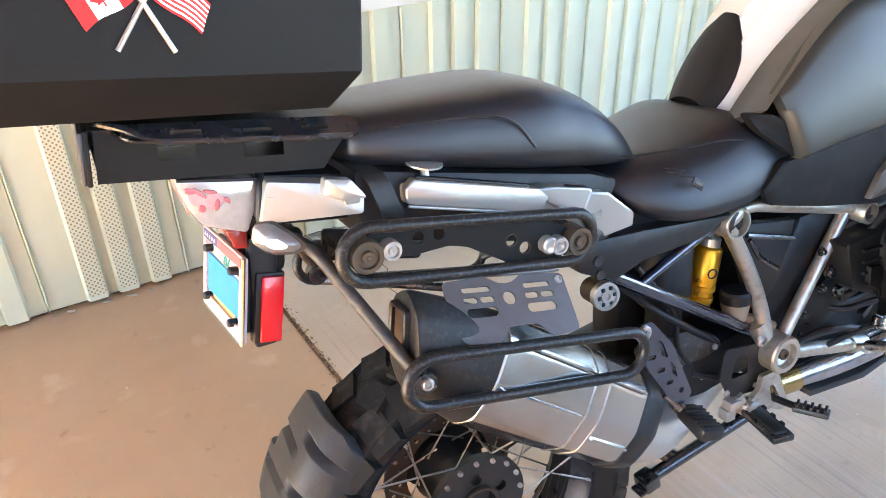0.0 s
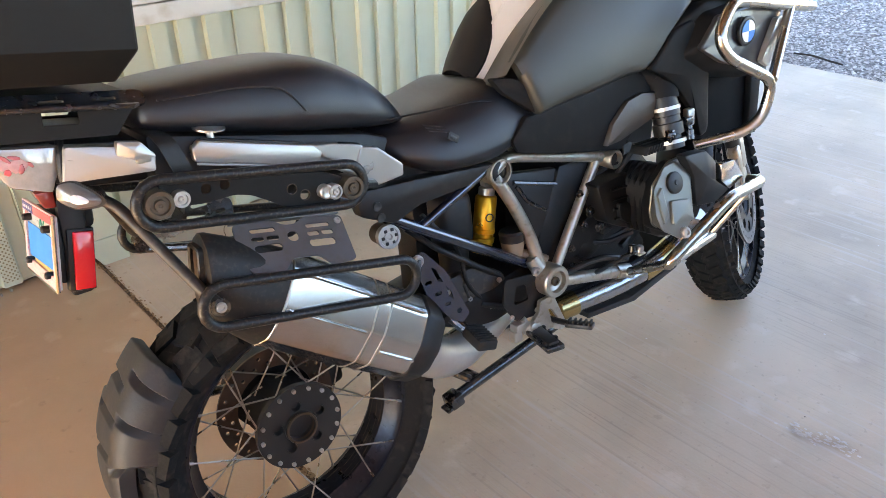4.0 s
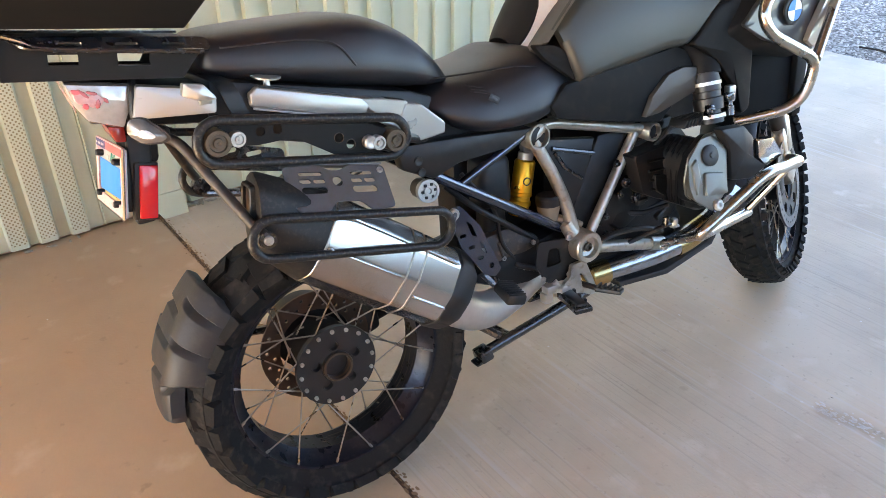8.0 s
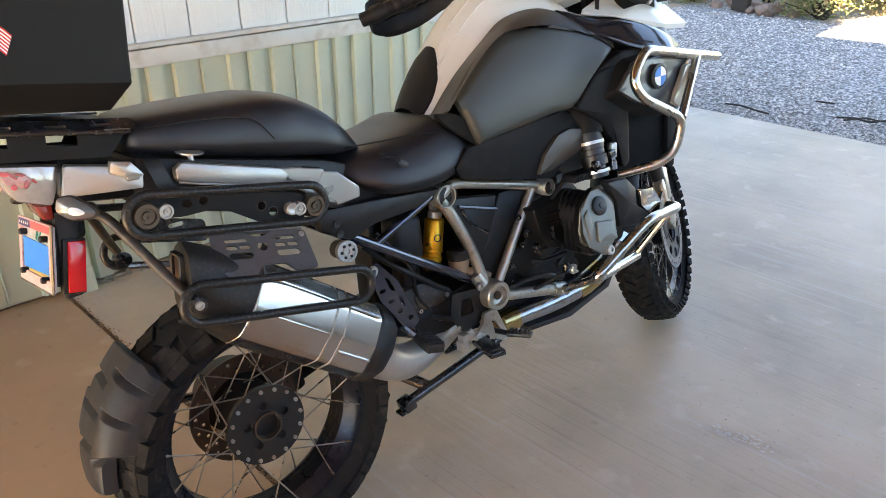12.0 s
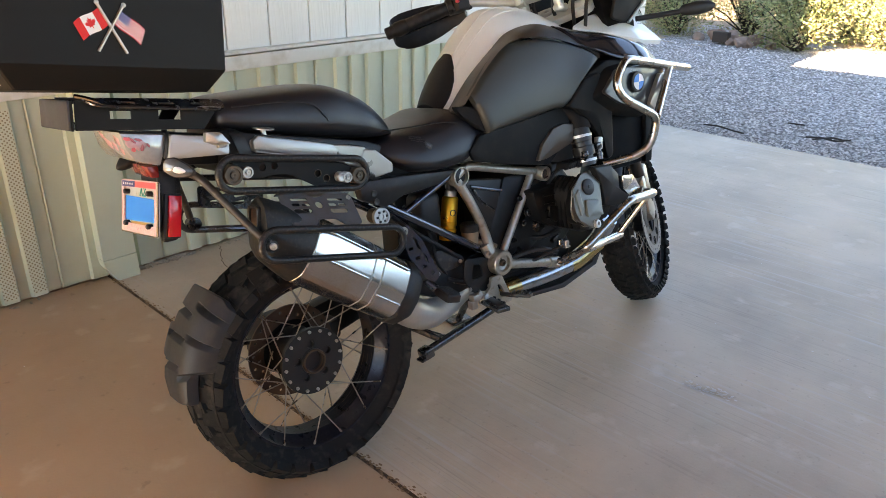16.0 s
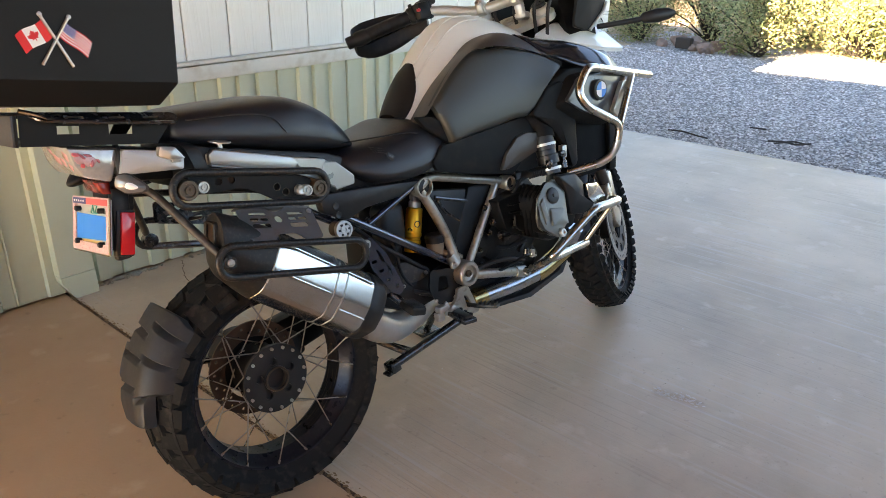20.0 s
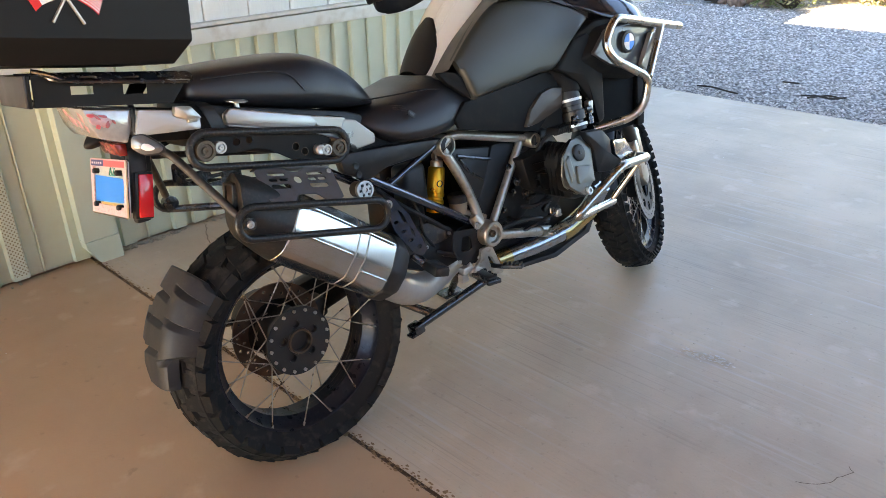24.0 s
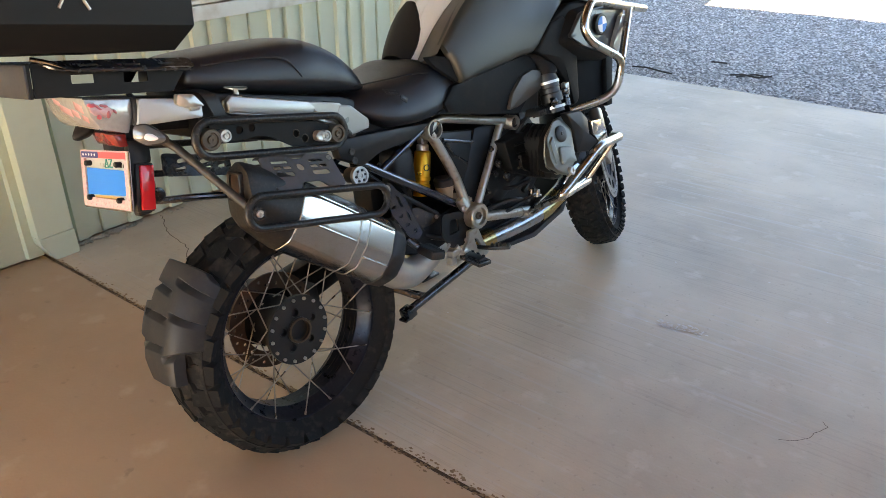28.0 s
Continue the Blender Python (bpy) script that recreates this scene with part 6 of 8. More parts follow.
lo = stadium((-0.142, 0.680), (0.168, 0.613), 0.0345)


def loop3(pts, y):
    out = []
    for i, p in enumerate(pts):
        a = pts[(i + 1) % len(pts)]
        out.append(Vector((p.x, y, p.y)))
        if (a - p).length > 0.08:
            out += [Vector((p.x + (a.x - p.x) * k / 5, y, p.y + (a.y - p.y) * k / 5)) for k in range(1, 5)]
    return out


rack_r, rack_l = pair("luggage_rack", join(tube(loop3(up, -0.162), 0.0085, 12, True), tube(loop3(lo, -0.238), 0.0085, 12, True),
                                                                                      tube(rounded([(0.165, -0.165, 0.775), (0.20, -0.13, 0.76), (0.24, -0.10, 0.74)], 0.02, False), 0.009, 10),
                                           tube([(0.198, -0.236, 0.600), (0.225, -0.21, 0.618)], 0.008, 8)), RACK_STEEL, bike, "scuffed black tubular luggage rack", cy=0.0)
for rk, k in ((rack_r, 1), (rack_l, -1)):
    part("rack_strut", tube(rounded([(-0.255, -0.075 * k, 0.855), (-0.225, -0.085 * k, 0.835), (-0.160, -0.205 * k, 0.700), (-0.150, -0.230 * k, 0.685)], 0.02, False), 0.0092, 12), DUSTY_STEEL, rk, "dusty rack strut")
tab = rounded([(-0.172, 0.700, 0), (-0.142, 0.704, 0), (-0.122, 0.688, 0), (-0.124, 0.660, 0), (-0.150, 0.652, 0), (-0.176, 0.668, 0)], 0.012, True, 3)
part("rack_tab", sheet([(-0.148 + (p[0] + 0.148) * 0.6, 0.679 + (p[1] - 0.679) * 0.6) for p in tab], [], 0.004, side_frame(0, -0.231, 0, (1, 0, 0), (0, 0, 1))), BLACK_STEEL, rack_r, "black end tab of the rack")
part("tab_bolt", bolt((-0.148, -0.2355, 0.679), (0, -1, 0), 0.0085, 0.006), ZINC, rack_r)
plate_out = rounded([(-0.165, 0.862, 0), (0.14, 0.806, 0), (0.165, 0.78, 0), (0.15, 0.752, 0), (0.05, 0.768, 0), (-0.165, 0.806, 0)], 0.014, True, 3)
plate_holes = [rounded([(-0.004, 0.822, 0), (0.03, 0.818, 0), (0.092, 0.783, 0), (0.004, 0.788, 0)], 0.006, True, 3), slot(-0.060, 0.836, 0.034, 0.010), slot(-0.050, 0.818, 0.044, 0.010), slot(-0.090, 0.820, 0.022, 0.012), slot(-0.035, 0.800, 0.030, 0.010), slot(-0.090, 0.842, 0.014, 0.008), ring_pts(0.115, 0.795, 0.007), ring_pts(0.095, 0.806, 0.005)]
part("rack_plate", sheet(plate_out, plate_holes, 0.004, side_frame(0, 0.132, 0, (1, 0, 0), (0, 0, 1))), BLACK_STEEL, rack_l, "black drilled rack plate", 30)
near_out = rounded([(-0.171, 0.869, 0), (0.095, 0.814, 0), (0.131, 0.796, 0), (0.114, 0.743, 0), (0.030, 0.767, 0), (-0.034, 0.809, 0), (-0.061, 0.818, 0), (-0.112, 0.818, 0), (-0.138, 0.822, 0), (-0.175, 0.833, 0)], 0.006, True, 3)
near_plate = part("rack_plate", sheet(near_out, [ring_pts(x, z, 0.0085, 14) for x, z in ((-0.104, 0.840), (-0.074, 0.838), (0.035, 0.800), (0.056, 0.784))], 0.004, side_frame(0, -0.150, 0, (1, 0, 0), (0, 0, 1))), CASE_BLACK, rack_r, "black drilled rack plate", 30)
for x, z in ((0.035, 0.800), (0.056, 0.784)):
    part("hole_rim", lathe([(0, 0.0100), (0.0018, 0.0096), (0.0018, 0.0086), (0, 0.0084)], (x, -0.1525, z), (0, -1, 0), 16, closed=True), BRASS, near_plate)
for (x, z), r, m_, lab in (((-0.180, 0.838), 0.0225, BRASS, "worn brown rubber boss"), ((0.140, 0.776), 0.0215, BRASS, "worn brown rubber boss"), ((-0.147, 0.838), 0.0135, ZINC, "silver locking knob"), ((0.106, 0.778), 0.0135, ZINC, "silver locking knob")):
    part("rack_boss", lathe([(-0.03, r), (0.0, r), (0.003, r * 0.93), (0.003, r * 0.68), (-0.001, r * 0.62), (-0.001, r * 0.40), (0.004, r * 0.36), (0.004, r * 0.16), (0.001, 0)], (x, -0.168, z), (0, -1, 0), 26), m_, rack_r, lab)
part("rack_boss", lathe([(-0.012, 0.0125), (0.008, 0.0125), (0.010, 0.010), (0.010, 0.006), (0.006, 0)], (0.090, -0.160, 0.782), (0, -1, 0), 20), ZINC, rack_r)
part("rack_plate", sheet(rounded([(-0.150, 0.778, 0), (0.025, 0.728, 0), (0.022, 0.678, 0), (-0.155, 0.722, 0)], 0.012, True, 3), [slot(-0.095, 0.748, 0.040, 0.010), slot(-0.110, 0.728, 0.030, 0.010), slot(-0.040, 0.732, 0.034, 0.010), slot(-0.050, 0.712, 0.040, 0.010), slot(-0.002, 0.708, 0.020, 0.009)], 0.004, side_frame(0, 0.142, 0, (1, 0, 0), (0, 0, 1))), BLACK_STEEL, rack_l, "black slotted rack plate", 30)
part("cross_tube", tube(rounded([(-0.255, -0.075, 0.855), (-0.27, 0.0, 0.86), (-0.255, 0.075, 0.855)], 0.04, False), 0.009, 10), BLACK_STEEL, rack_r)
part("lower_cross_tube", tube(rounded([(-0.14, 0.238, 0.645), (-0.06, 0.18, 0.64), (0.05, 0.12, 0.62)], 0.04, False), 0.009, 10), BLACK_STEEL, rack_l)

# ---- tail ----
tail = part("tail_frame", join(prism([(-0.30, 0.945), (-0.10, 0.905), (-0.10, 0.84), (-0.25, 0.862), (-0.31, 0.885)], -0.05, 0.11, 0.01),
                               prism([(-0.295, 0.89), (-0.245, 0.88), (-0.255, 0.80), (-0.30, 0.79)], -0.045, 0.085, 0.008)), BLACK_PLASTIC, bike, "black tail section")
pair("tail_panel", bulge([(-0.272, -0.088, 0.938), (-0.175, -0.110, 0.919), (-0.155, -0.115, 0.905), (-0.160, -0.118, 0.878), (-0.288, -0.090, 0.886)], 0.003, 0.03, rnd_d=0.005), SILVER, tail, "silver tail side panel", cy=0.012)
part("grab_rail_end", prism([(0.168, 0.800), (0.186, 0.832), (0.220, 0.824), (0.270, 0.780), (0.268, 0.758), (0.200, 0.752), (0.184, 0.776)], -0.134, -0.112, 0.004, 2), SILVER, tail, "pale silver end of the grab rail", 20)
part("rail_end_cap", prism([(0.098, 0.856), (0.128, 0.852), (0.190, 0.836), (0.196, 0.824), (0.172, 0.796), (0.140, 0.812), (0.112, 0.832)], -0.132, -0.100, 0.003, 2), SILVER, tail, "silver top of the grab rail", 20)
part("end_slot", moved(box(0, 0, 0, 0.042, 0.012, 0.014, 0.002), pose(0.166, -0.124, 0.836, 30, 16, 0)), BLACK_PLASTIC, tail, "black slot in the rail's top")
part("panel_facet", bulge([(-0.205, -0.118, 0.934), (-0.174, -0.124, 0.928), (-0.156, -0.126, 0.901), (-0.188, -0.124, 0.903), (-0.210, -0.116, 0.914)], 0.005, 0.012, rnd_d=0.003), SILVER, tail, "raised silver facet")
part("panel_clip", box(-0.175, -0.121, 0.905, 0.022, 0.01, 0.020, 0.003), SILVER, tail)
grab = part("grab_rail", bulge([(-0.098, -0.098, 0.900), (0.06, -0.112, 0.862), (0.20, -0.118, 0.822), (0.262, -0.110, 0.782), (0.240, -0.120, 0.750), (0.188, -0.118, 0.766), (0.17, -0.12, 0.79), (0.06, -0.115, 0.832), (-0.098, -0.098, 0.872)], 0.003, 0.03, rnd_d=0.008), SILVER, bike, "silver passenger grab rail")
part("grab_rail", mirrored(bulge([(-0.098, -0.098, 0.900), (0.06, -0.112, 0.862), (0.20, -0.118, 0.822), (0.262, -0.110, 0.782), (0.240, -0.120, 0.750), (0.188, -0.118, 0.766), (0.06, -0.115, 0.832), (-0.098, -0.098, 0.872)], 0.003, 0.03, rnd_d=0.008), 0.03), SILVER, bike, "silver passenger grab rail")
gb = side_frame(0.0, -0.124, 0.866, (0.196, -0.017, -0.053), (0.25, 0, 0.97))
part("grab_bar", moved(join(prism([(-0.100, -0.016), (-0.106, 0.004), (-0.096, 0.018), (0.094, 0.018), (0.112, 0.006), (0.106, -0.012), (0.094, -0.018)], -0.012, 0.008, 0.0035, 3, axis="z")), gb), SILVER, grab, "bevelled silver grab bar", 25)
part("grip_groove", moved(box(-0.006, 0.0195, -0.002, 0.17, 0.004, 0.010, 0.001), gb), BLACK_PLASTIC, grab, "dark groove along the grab bar")
part("grab_lip", moved(box(-0.002, -0.019, 0.0045, 0.19, 0.004, 0.006, 0.0015), gb), SILVER, grab)
part("grip_slot", moved(box(0, 0, 0, 0.05, 0.01, 0.016, 0.003), pose(0.205, -0.126, 0.812, 0, 16, 0)), BLACK_PLASTIC, grab, "black slot in the grab rail")
strap = rounded([(-0.150, -0.06, 0.935), (-0.138, -0.118, 0.925), (-0.128, -0.128, 0.885), (-0.118, -0.125, 0.855)], 0.02, False)
part("strap", loft([[p + Vector((-0.015, 0, 0.002)), p + Vector((0.015, 0, -0.002)), p + Vector((0.015, 0.004, -0.002)), p + Vector((-0.015, 0.004, 0.002))] for p in strap]), BLACK_PLASTIC, tail, "black strap over the tail")
part("plate_screw", join(moved(lathe([(0, 0.0), (0.002, 0.026), (0.0045, 0.026), (0.006, 0.014), (0.006, 0)], (0, 0, 0), (0, 0, 1), 28), pose(-0.062, -0.10, 0.917, 8, 9, 0)), lathe([(-0.03, 0.006), (0.0, 0.006), (0.001, 0.010)], (-0.062, -0.10, 0.917), (0, 0.1, 1), 12)), ZINC, tail, "silver mounting washer")
lamp = part("tail_light", prism([(-0.372, 0.958), (-0.278, 0.940), (-0.284, 0.905), (-0.300, 0.872), (-0.352, 0.893), (-0.366, 0.92)], -0.076, 0.118, 0.006, 2), LAMP_CLEAR, bike, "clear-lensed tail light with red marks")


def lens_patch(x, z, rx, rz, turn, seed_):
    """a small domed patch with an uneven outline, lying on the lens's side"""
    rnd_ = random.Random(seed_)
    ring = [(rx * (0.75 + 0.35 * rnd_.random()) * math.cos(a), rz * (0.75 + 0.35 * rnd_.random()) * math.sin(a)) for a in [k * math.tau / 11 for k in range(11)]]
    m_ = pose(x, -0.0758, z, 0, turn, 0)
    return loft([[m_ @ Vector((u * f, d, v * f)) for u, v in ring] for f, d in ((1.0, 0.001), (0.85, -0.0006), (0.4, -0.0012))])


for y, z, w, h in ((-0.040, 0.938, 0.034, 0.018), (-0.012, 0.925, 0.030, 0.014), (0.03, 0.930, 0.05, 0.016), (-0.050, 0.916, 0.024, 0.012), (0.06, 0.945, 0.03, 0.012)):
    part("red_mark", moved(box(0, 0, 0, 0.0016, w, h, 0.0006), pose(-0.3715 + (0.958 - z) * 0.155, y, z, 14, -9, 0)), LENS_PINK, lamp)
for k, (x, z, rx, rz, turn, m_) in enumerate(((-0.352, 0.930, 0.015, 0.010, 30, LENS_PINK), (-0.334, 0.924, 0.017, 0.012, 20, LENS_PINK), (-0.358, 0.941, 0.009, 0.0045, 25, PLATE_RED), (-0.347, 0.936, 0.011, 0.003, 50, PINK),
                                              (-0.349, 0.917, 0.006, 0.005, 60, PLATE_RED), (-0.336, 0.936, 0.009, 0.003, 20, PINK), (-0.331, 0.918, 0.004, 0.008, 20, PINK), (-0.318, 0.922, 0.006, 0.003, 60, PINK))):
    part("side_mark", moved(lens_patch(x, z, rx, rz, turn, k), Matrix.Translation((0, -0.0004 * k, 0))), m_, lamp, "soft red patch in the lens")
part("lamp_edge", tube([(-0.371, -0.076, 0.957), (-0.279, -0.077, 0.940)], 0.0022, 8), BLACK_PLASTIC, lamp)
part("panel_crease", tube([(-0.272, -0.0925, 0.918), (-0.215, -0.1060, 0.908), (-0.165, -0.1185, 0.896)], 0.0016, 6), SILVER, tail)
part("rack_corner_boss", lathe([(-0.012, 0.019), (0.012, 0.019), (0.013, 0.015), (0.013, 0)], (-0.142, 0.236, 0.662), (0, -1, 0), 18), BLACK_STEEL, rack_l, "black boss on the far rack")
part("tail_reflector", prism([(-0.325, 0.875), (-0.298, 0.872), (-0.300, 0.845), (-0.318, 0.848)], -0.055, 0.05, 0.004), RED_DARK, tail, "dark red tail reflector")
part("lamp_strap", tube(rounded([(-0.268, -0.045, 0.945), (-0.276, -0.080, 0.935), (-0.286, -0.082, 0.885), (-0.268, -0.078, 0.86)], 0.015, False), 0.006, 8), BLACK_PLASTIC, tail)


def indicator(x, y, z, side):
    body = part("indicator_stalk", tube([(x + 0.03, y - side * 0.03, z - 0.012), (x + 0.022, y, z - 0.01)], 0.011, 10), BLACK_PLASTIC, tail, "black indicator stalk")
    m = pose(x, y, z, 0, 12, -24) if side < 0 else pose(x, y, z, 0, 12, 204)
    shape = [(-0.029, 0.016), (-0.008, 0.021), (0.020, 0.006), (0.034, -0.006), (0.024, -0.016), (-0.008, -0.021), (-0.031, -0.008)]
    part("housing", moved(cap_panel([(p * 1.10 + 0.003, 0.002, q * 1.12) for p, q in shape], (0, 0.026, 0), 0.004, 0.010), m), BLACK_PLASTIC, body, "black indicator housing", 50)
    part("lens", moved(cap_panel([(p, -0.003, q) for p, q in shape], (0, -0.013, 0), 0.006, 0.008), m), INDICATOR_CLEAR, body, "clear indicator lens", 40)
    part("reflector", moved(cap_panel([(p * 0.45 + 0.002, -0.0135, q * 0.42 - 0.002) for p, q in shape], (0, -0.004, 0), 0.003, 0.006), m), FLAG_WHITE, body, "bright bulb reflector", 50)


indicator(-0.272, -0.098, 0.866, -1)
indicator(-0.300, 0.150, 0.872, 1)
# number plate holder, plate and side reflector
PL = side_frame(-0.327, 0.025, 0.776, (0.0155, -0.195, 0.0075), (0.0255, 0.004, 0.1145))
hold = part("plate_holder", join(moved(box(0, 0, -0.010, 0.150, 0.105, 0.012, 0.004), PL), prism([(-0.30, 0.86), (-0.262, 0.85), (-0.285, 0.70), (-0.318, 0.70)], -0.055, -0.03, 0.006), prism([(-0.30, 0.86), (-0.262, 0.85), (-0.285, 0.76), (-0.312, 0.76)], -0.03, 0.07, 0.006)), BLACK_PLASTIC, bike, "black number plate holder")
num = part("number_plate", moved(box(0, 0, 0.0, 0.190, 0.115, 0.003, 0.001), PL), PLATE_PAINT, bike, "pale number plate in a red and white frame with a blue cover")
W, H = 0.190, 0.115
part("frame_edge", sheet(rounded([(-W / 2 - 0.004, -H / 2 - 0.003, 0), (W / 2 + 0.004, -H / 2 - 0.003, 0), (W / 2 + 0.004, H / 2 + 0.003, 0), (-W / 2 - 0.004, H / 2 + 0.003, 0)], 0.006, True, 4),
                         [[(-W / 2 + 0.012, -H / 2 + 0.018), (W / 2 - 0.012, -H / 2 + 0.018), (W / 2 - 0.012, H / 2 - 0.014), (-W / 2 + 0.012, H / 2 - 0.014)]], 0.005, PL @ Matrix.Translation((0, 0, 0.002))), PLATE_FRAME, num, "pink-red and white plate frame")
part("frame_lip", tube([PL @ Vector((W / 2 + 0.004, y, 0.006)) for y in (-H / 2 - 0.002, H / 2 + 0.002)], 0.0028, 8), CHROME, num)
part("frame_lip", tube([PL @ Vector((x, -H / 2 - 0.003, 0.006)) for x in (-W / 2, W / 2)], 0.0022, 8), CHROME, num)
part("red_band", sheet([(-0.02, H / 2 - 0.013), (W / 2 - 0.004, H / 2 - 0.013), (W / 2 - 0.004, H / 2), (-0.02, H / 2)], [], 0.001, PL @ Matrix.Translation((0, 0, 0.007))), PLATE_RED, num, smooth=0)
part("navy_band", sheet([(-W / 2 + 0.002, H / 2 - 0.013), (-0.021, H / 2 - 0.013), (-0.021, H / 2), (-W / 2 + 0.002, H / 2)], [], 0.001, PL @ Matrix.Translation((0, 0, 0.007))), NAVY, num, smooth=0)
for k in range(5):
    part("white_star", sheet(ring_pts(-W / 2 + 0.011 + k * 0.0125, H / 2 - 0.0065, 0.0028, 5), [], 0.0006, PL @ Matrix.Translation((0, 0, 0.008))), FLAG_WHITE, num, smooth=0)
part("blue_cover", sheet([(-W / 2 + 0.013, -0.034), (W / 2 - 0.014, -0.030), (W / 2 - 0.016, 0.021), (-W / 2 + 0.014, 0.023)], [], 0.0012, PL @ Matrix.Translation((0, 0, 0.003))), BLUE_BAND, num, "plain blue cover over the number", 0)
part("ochre_band", sheet([(-0.055, -0.040), (0.055, -0.040), (0.055, -0.0335), (-0.055, -0.0345)], [], 0.0008, PL @ Matrix.Translation((0, 0, 0.0022))), OCHRE, num, smooth=0)
for x in (-0.03, -0.018, 0.058, 0.070):
    part("small_mark", sheet([(x, 0.026), (x + 0.008, 0.026), (x + 0.008, 0.034), (x, 0.034)], [], 0.0006, PL @ Matrix.Translation((0, 0, 0.0022))), TEXT_GREY if x > 0 else PLATE_PAINT, num, smooth=0)
for x in (-0.066, 0.060):
    for y in (-0.040, 0.033):
        part("plate_knob", lathe([(0, 0.006), (0.011, 0.006), (0.013, 0.0045), (0.013, 0)], PL @ Vector((x, y, 0.002)), PL.to_3x3() @ Vector((0, 0, 1)), 14), BLACK_PLASTIC, num, "black plate fixing knob")


def lettering(text, size, m, material, parent):
    cu = bpy.data.curves.new("lettering", "FONT")
    cu.body, cu.size, cu.extrude, cu.align_x, cu.align_y = text, size, 0.0006, "CENTER", "CENTER"
    tmp = bpy.data.objects.new("tmp", cu)
    me = bpy.data.meshes.new_from_object(tmp)
    bpy.data.objects.remove(tmp)
    me.transform(m)
    me.materials.append(material)
    ob = new("lettering", me)
    ob.parent = parent
    return ob


lettering("AZ", 0.026, PL @ Matrix.Translation((0.012, 0.0335, 0.0028)), TEAL_INK, num)
part("small_line", sheet([(-0.003, 0.0245), (0.027, 0.0245), (0.027, 0.0262), (-0.003, 0.0262)], [], 0.0006, PL @ Matrix.Translation((0, 0, 0.0022))), TEAL_INK, num, smooth=0)
RF = side_frame(-0.288, -0.0630, 0.757, (0.0939, 0.010, -0.022), (0.022, 0.004, 0.094))
part("side_reflector", moved(box(0, 0, 0, 0.030, 0.092, 0.008, 0.002), RF), LAMP_RED, hold, "red side reflector")
part("reflector_back", moved(box(-0.002, 0, -0.012, 0.040, 0.100, 0.018, 0.003), RF), BLACK_PLASTIC, hold, "black reflector housing")

# ---- carrier plate and top case ----
SLOPE = 7.8
CARR = pose(-0.155, 0.02, 0.999, 0, SLOPE, 0)  # local x runs back along the tail as -x
side_o = [(-0.292, -0.066), (-0.03, -0.066), (0.002, -0.02), (0.0, -0.006), (-0.292, -0.006)]
side_h = [[(-0.226, -0.043), (-0.184, -0.043), (-0.184, -0.027), (-0.226, -0.027)], [(-0.128, -0.045), (-0.080, -0.045), (-0.080, -0.025), (-0.128, -0.025)]]
carrier = part("luggage_carrier", moved(join(sheet(side_o, side_h, 0.004, side_frame(0, -0.101, 0, (1, 0, 0), (0, 0, 1))), sheet(side_o, [[(-0.275, -0.056), (-0.060, -0.056), (-0.040, -0.016), (-0.275, -0.016)]], 0.004, side_frame(0, 0.105, 0, (1, 0, 0), (0, 0, 1))),
                                             box(-0.16, 0, -0.063, 0.26, 0.20, 0.005), box(-0.30, 0, -0.036, 0.006, 0.23, 0.062, 0.002), box(-0.15, 0, -0.008, 0.30, 0.20, 0.004)), CARR), CASE_BLACK, bike, "black folded luggage carrier", 20)
top_o = rounded([(0.012, -0.10, 0), (0.012, -0.135, 0), (-0.255, -0.128, 0), (-0.285, -0.10, 0)], 0.014, True, 4)
part("carrier_flange", sheet(top_o, [slot(-0.045, -0.118, 0.035, 0.008), slot(-0.115, -0.118, 0.035, 0.007), slot(-0.195, -0.116, 0.035, 0.007)], 0.004, CARR @ Matrix.Translation((0, -0.100, -0.004)) @ Matrix.Rotation(radians(34), 4, "X") @ Matrix.Translation((0, 0.100, 0))), BLACK_STEEL, carrier, "slotted carrier flange", 20)
part("carrier_flange", sheet([(x, -y) for x, y, _ in top_o][::-1], [], 0.004, CARR @ Matrix.Translation((0, 0, -0.006))), BLACK_STEEL, carrier, "carrier flange", 20)
part("carrier_rail", tube([CARR @ p for p in rounded([(0.0, -0.128, -0.022), (-0.235, -0.122, -0.018), (-0.262, -0.110, -0.004), (-0.29, -0.10, 0.002)], 0.015, False)], 0.0045, 8), BLACK_STEEL, carrier)
# the black carrier's rear face again in grey, as the side light shows it
part("carrier_end", moved(box(-0.305, 0.0, -0.036, 0.006, 0.228, 0.060, 0.003), CARR), GREY_PLASTIC, carrier, "carrier end face, its side light put into the grey")

YR, YL = -0.178, 0.196
CASE = pose(-0.1995, 0.0271, 1.017, 0, 7.34, 6.47)
L_, H1, H2 = 0.418, 0.222, 0.272


def case_ring(z, inset, chop):
    x0, x1, y0, y1 = -L_ + inset, 0.028 - inset * 0.6, YR + inset, YL - inset
    return [Vector(p) for p in ((x0 + chop, y0, z), (x1 - chop, y0, z), (x1, y0 + chop, z), (x1, y1 - chop, z), (x1 - chop, y1, z), (x0 + chop, y1, z), (x0, y1 - chop, z), (x0, y0 + chop, z))]


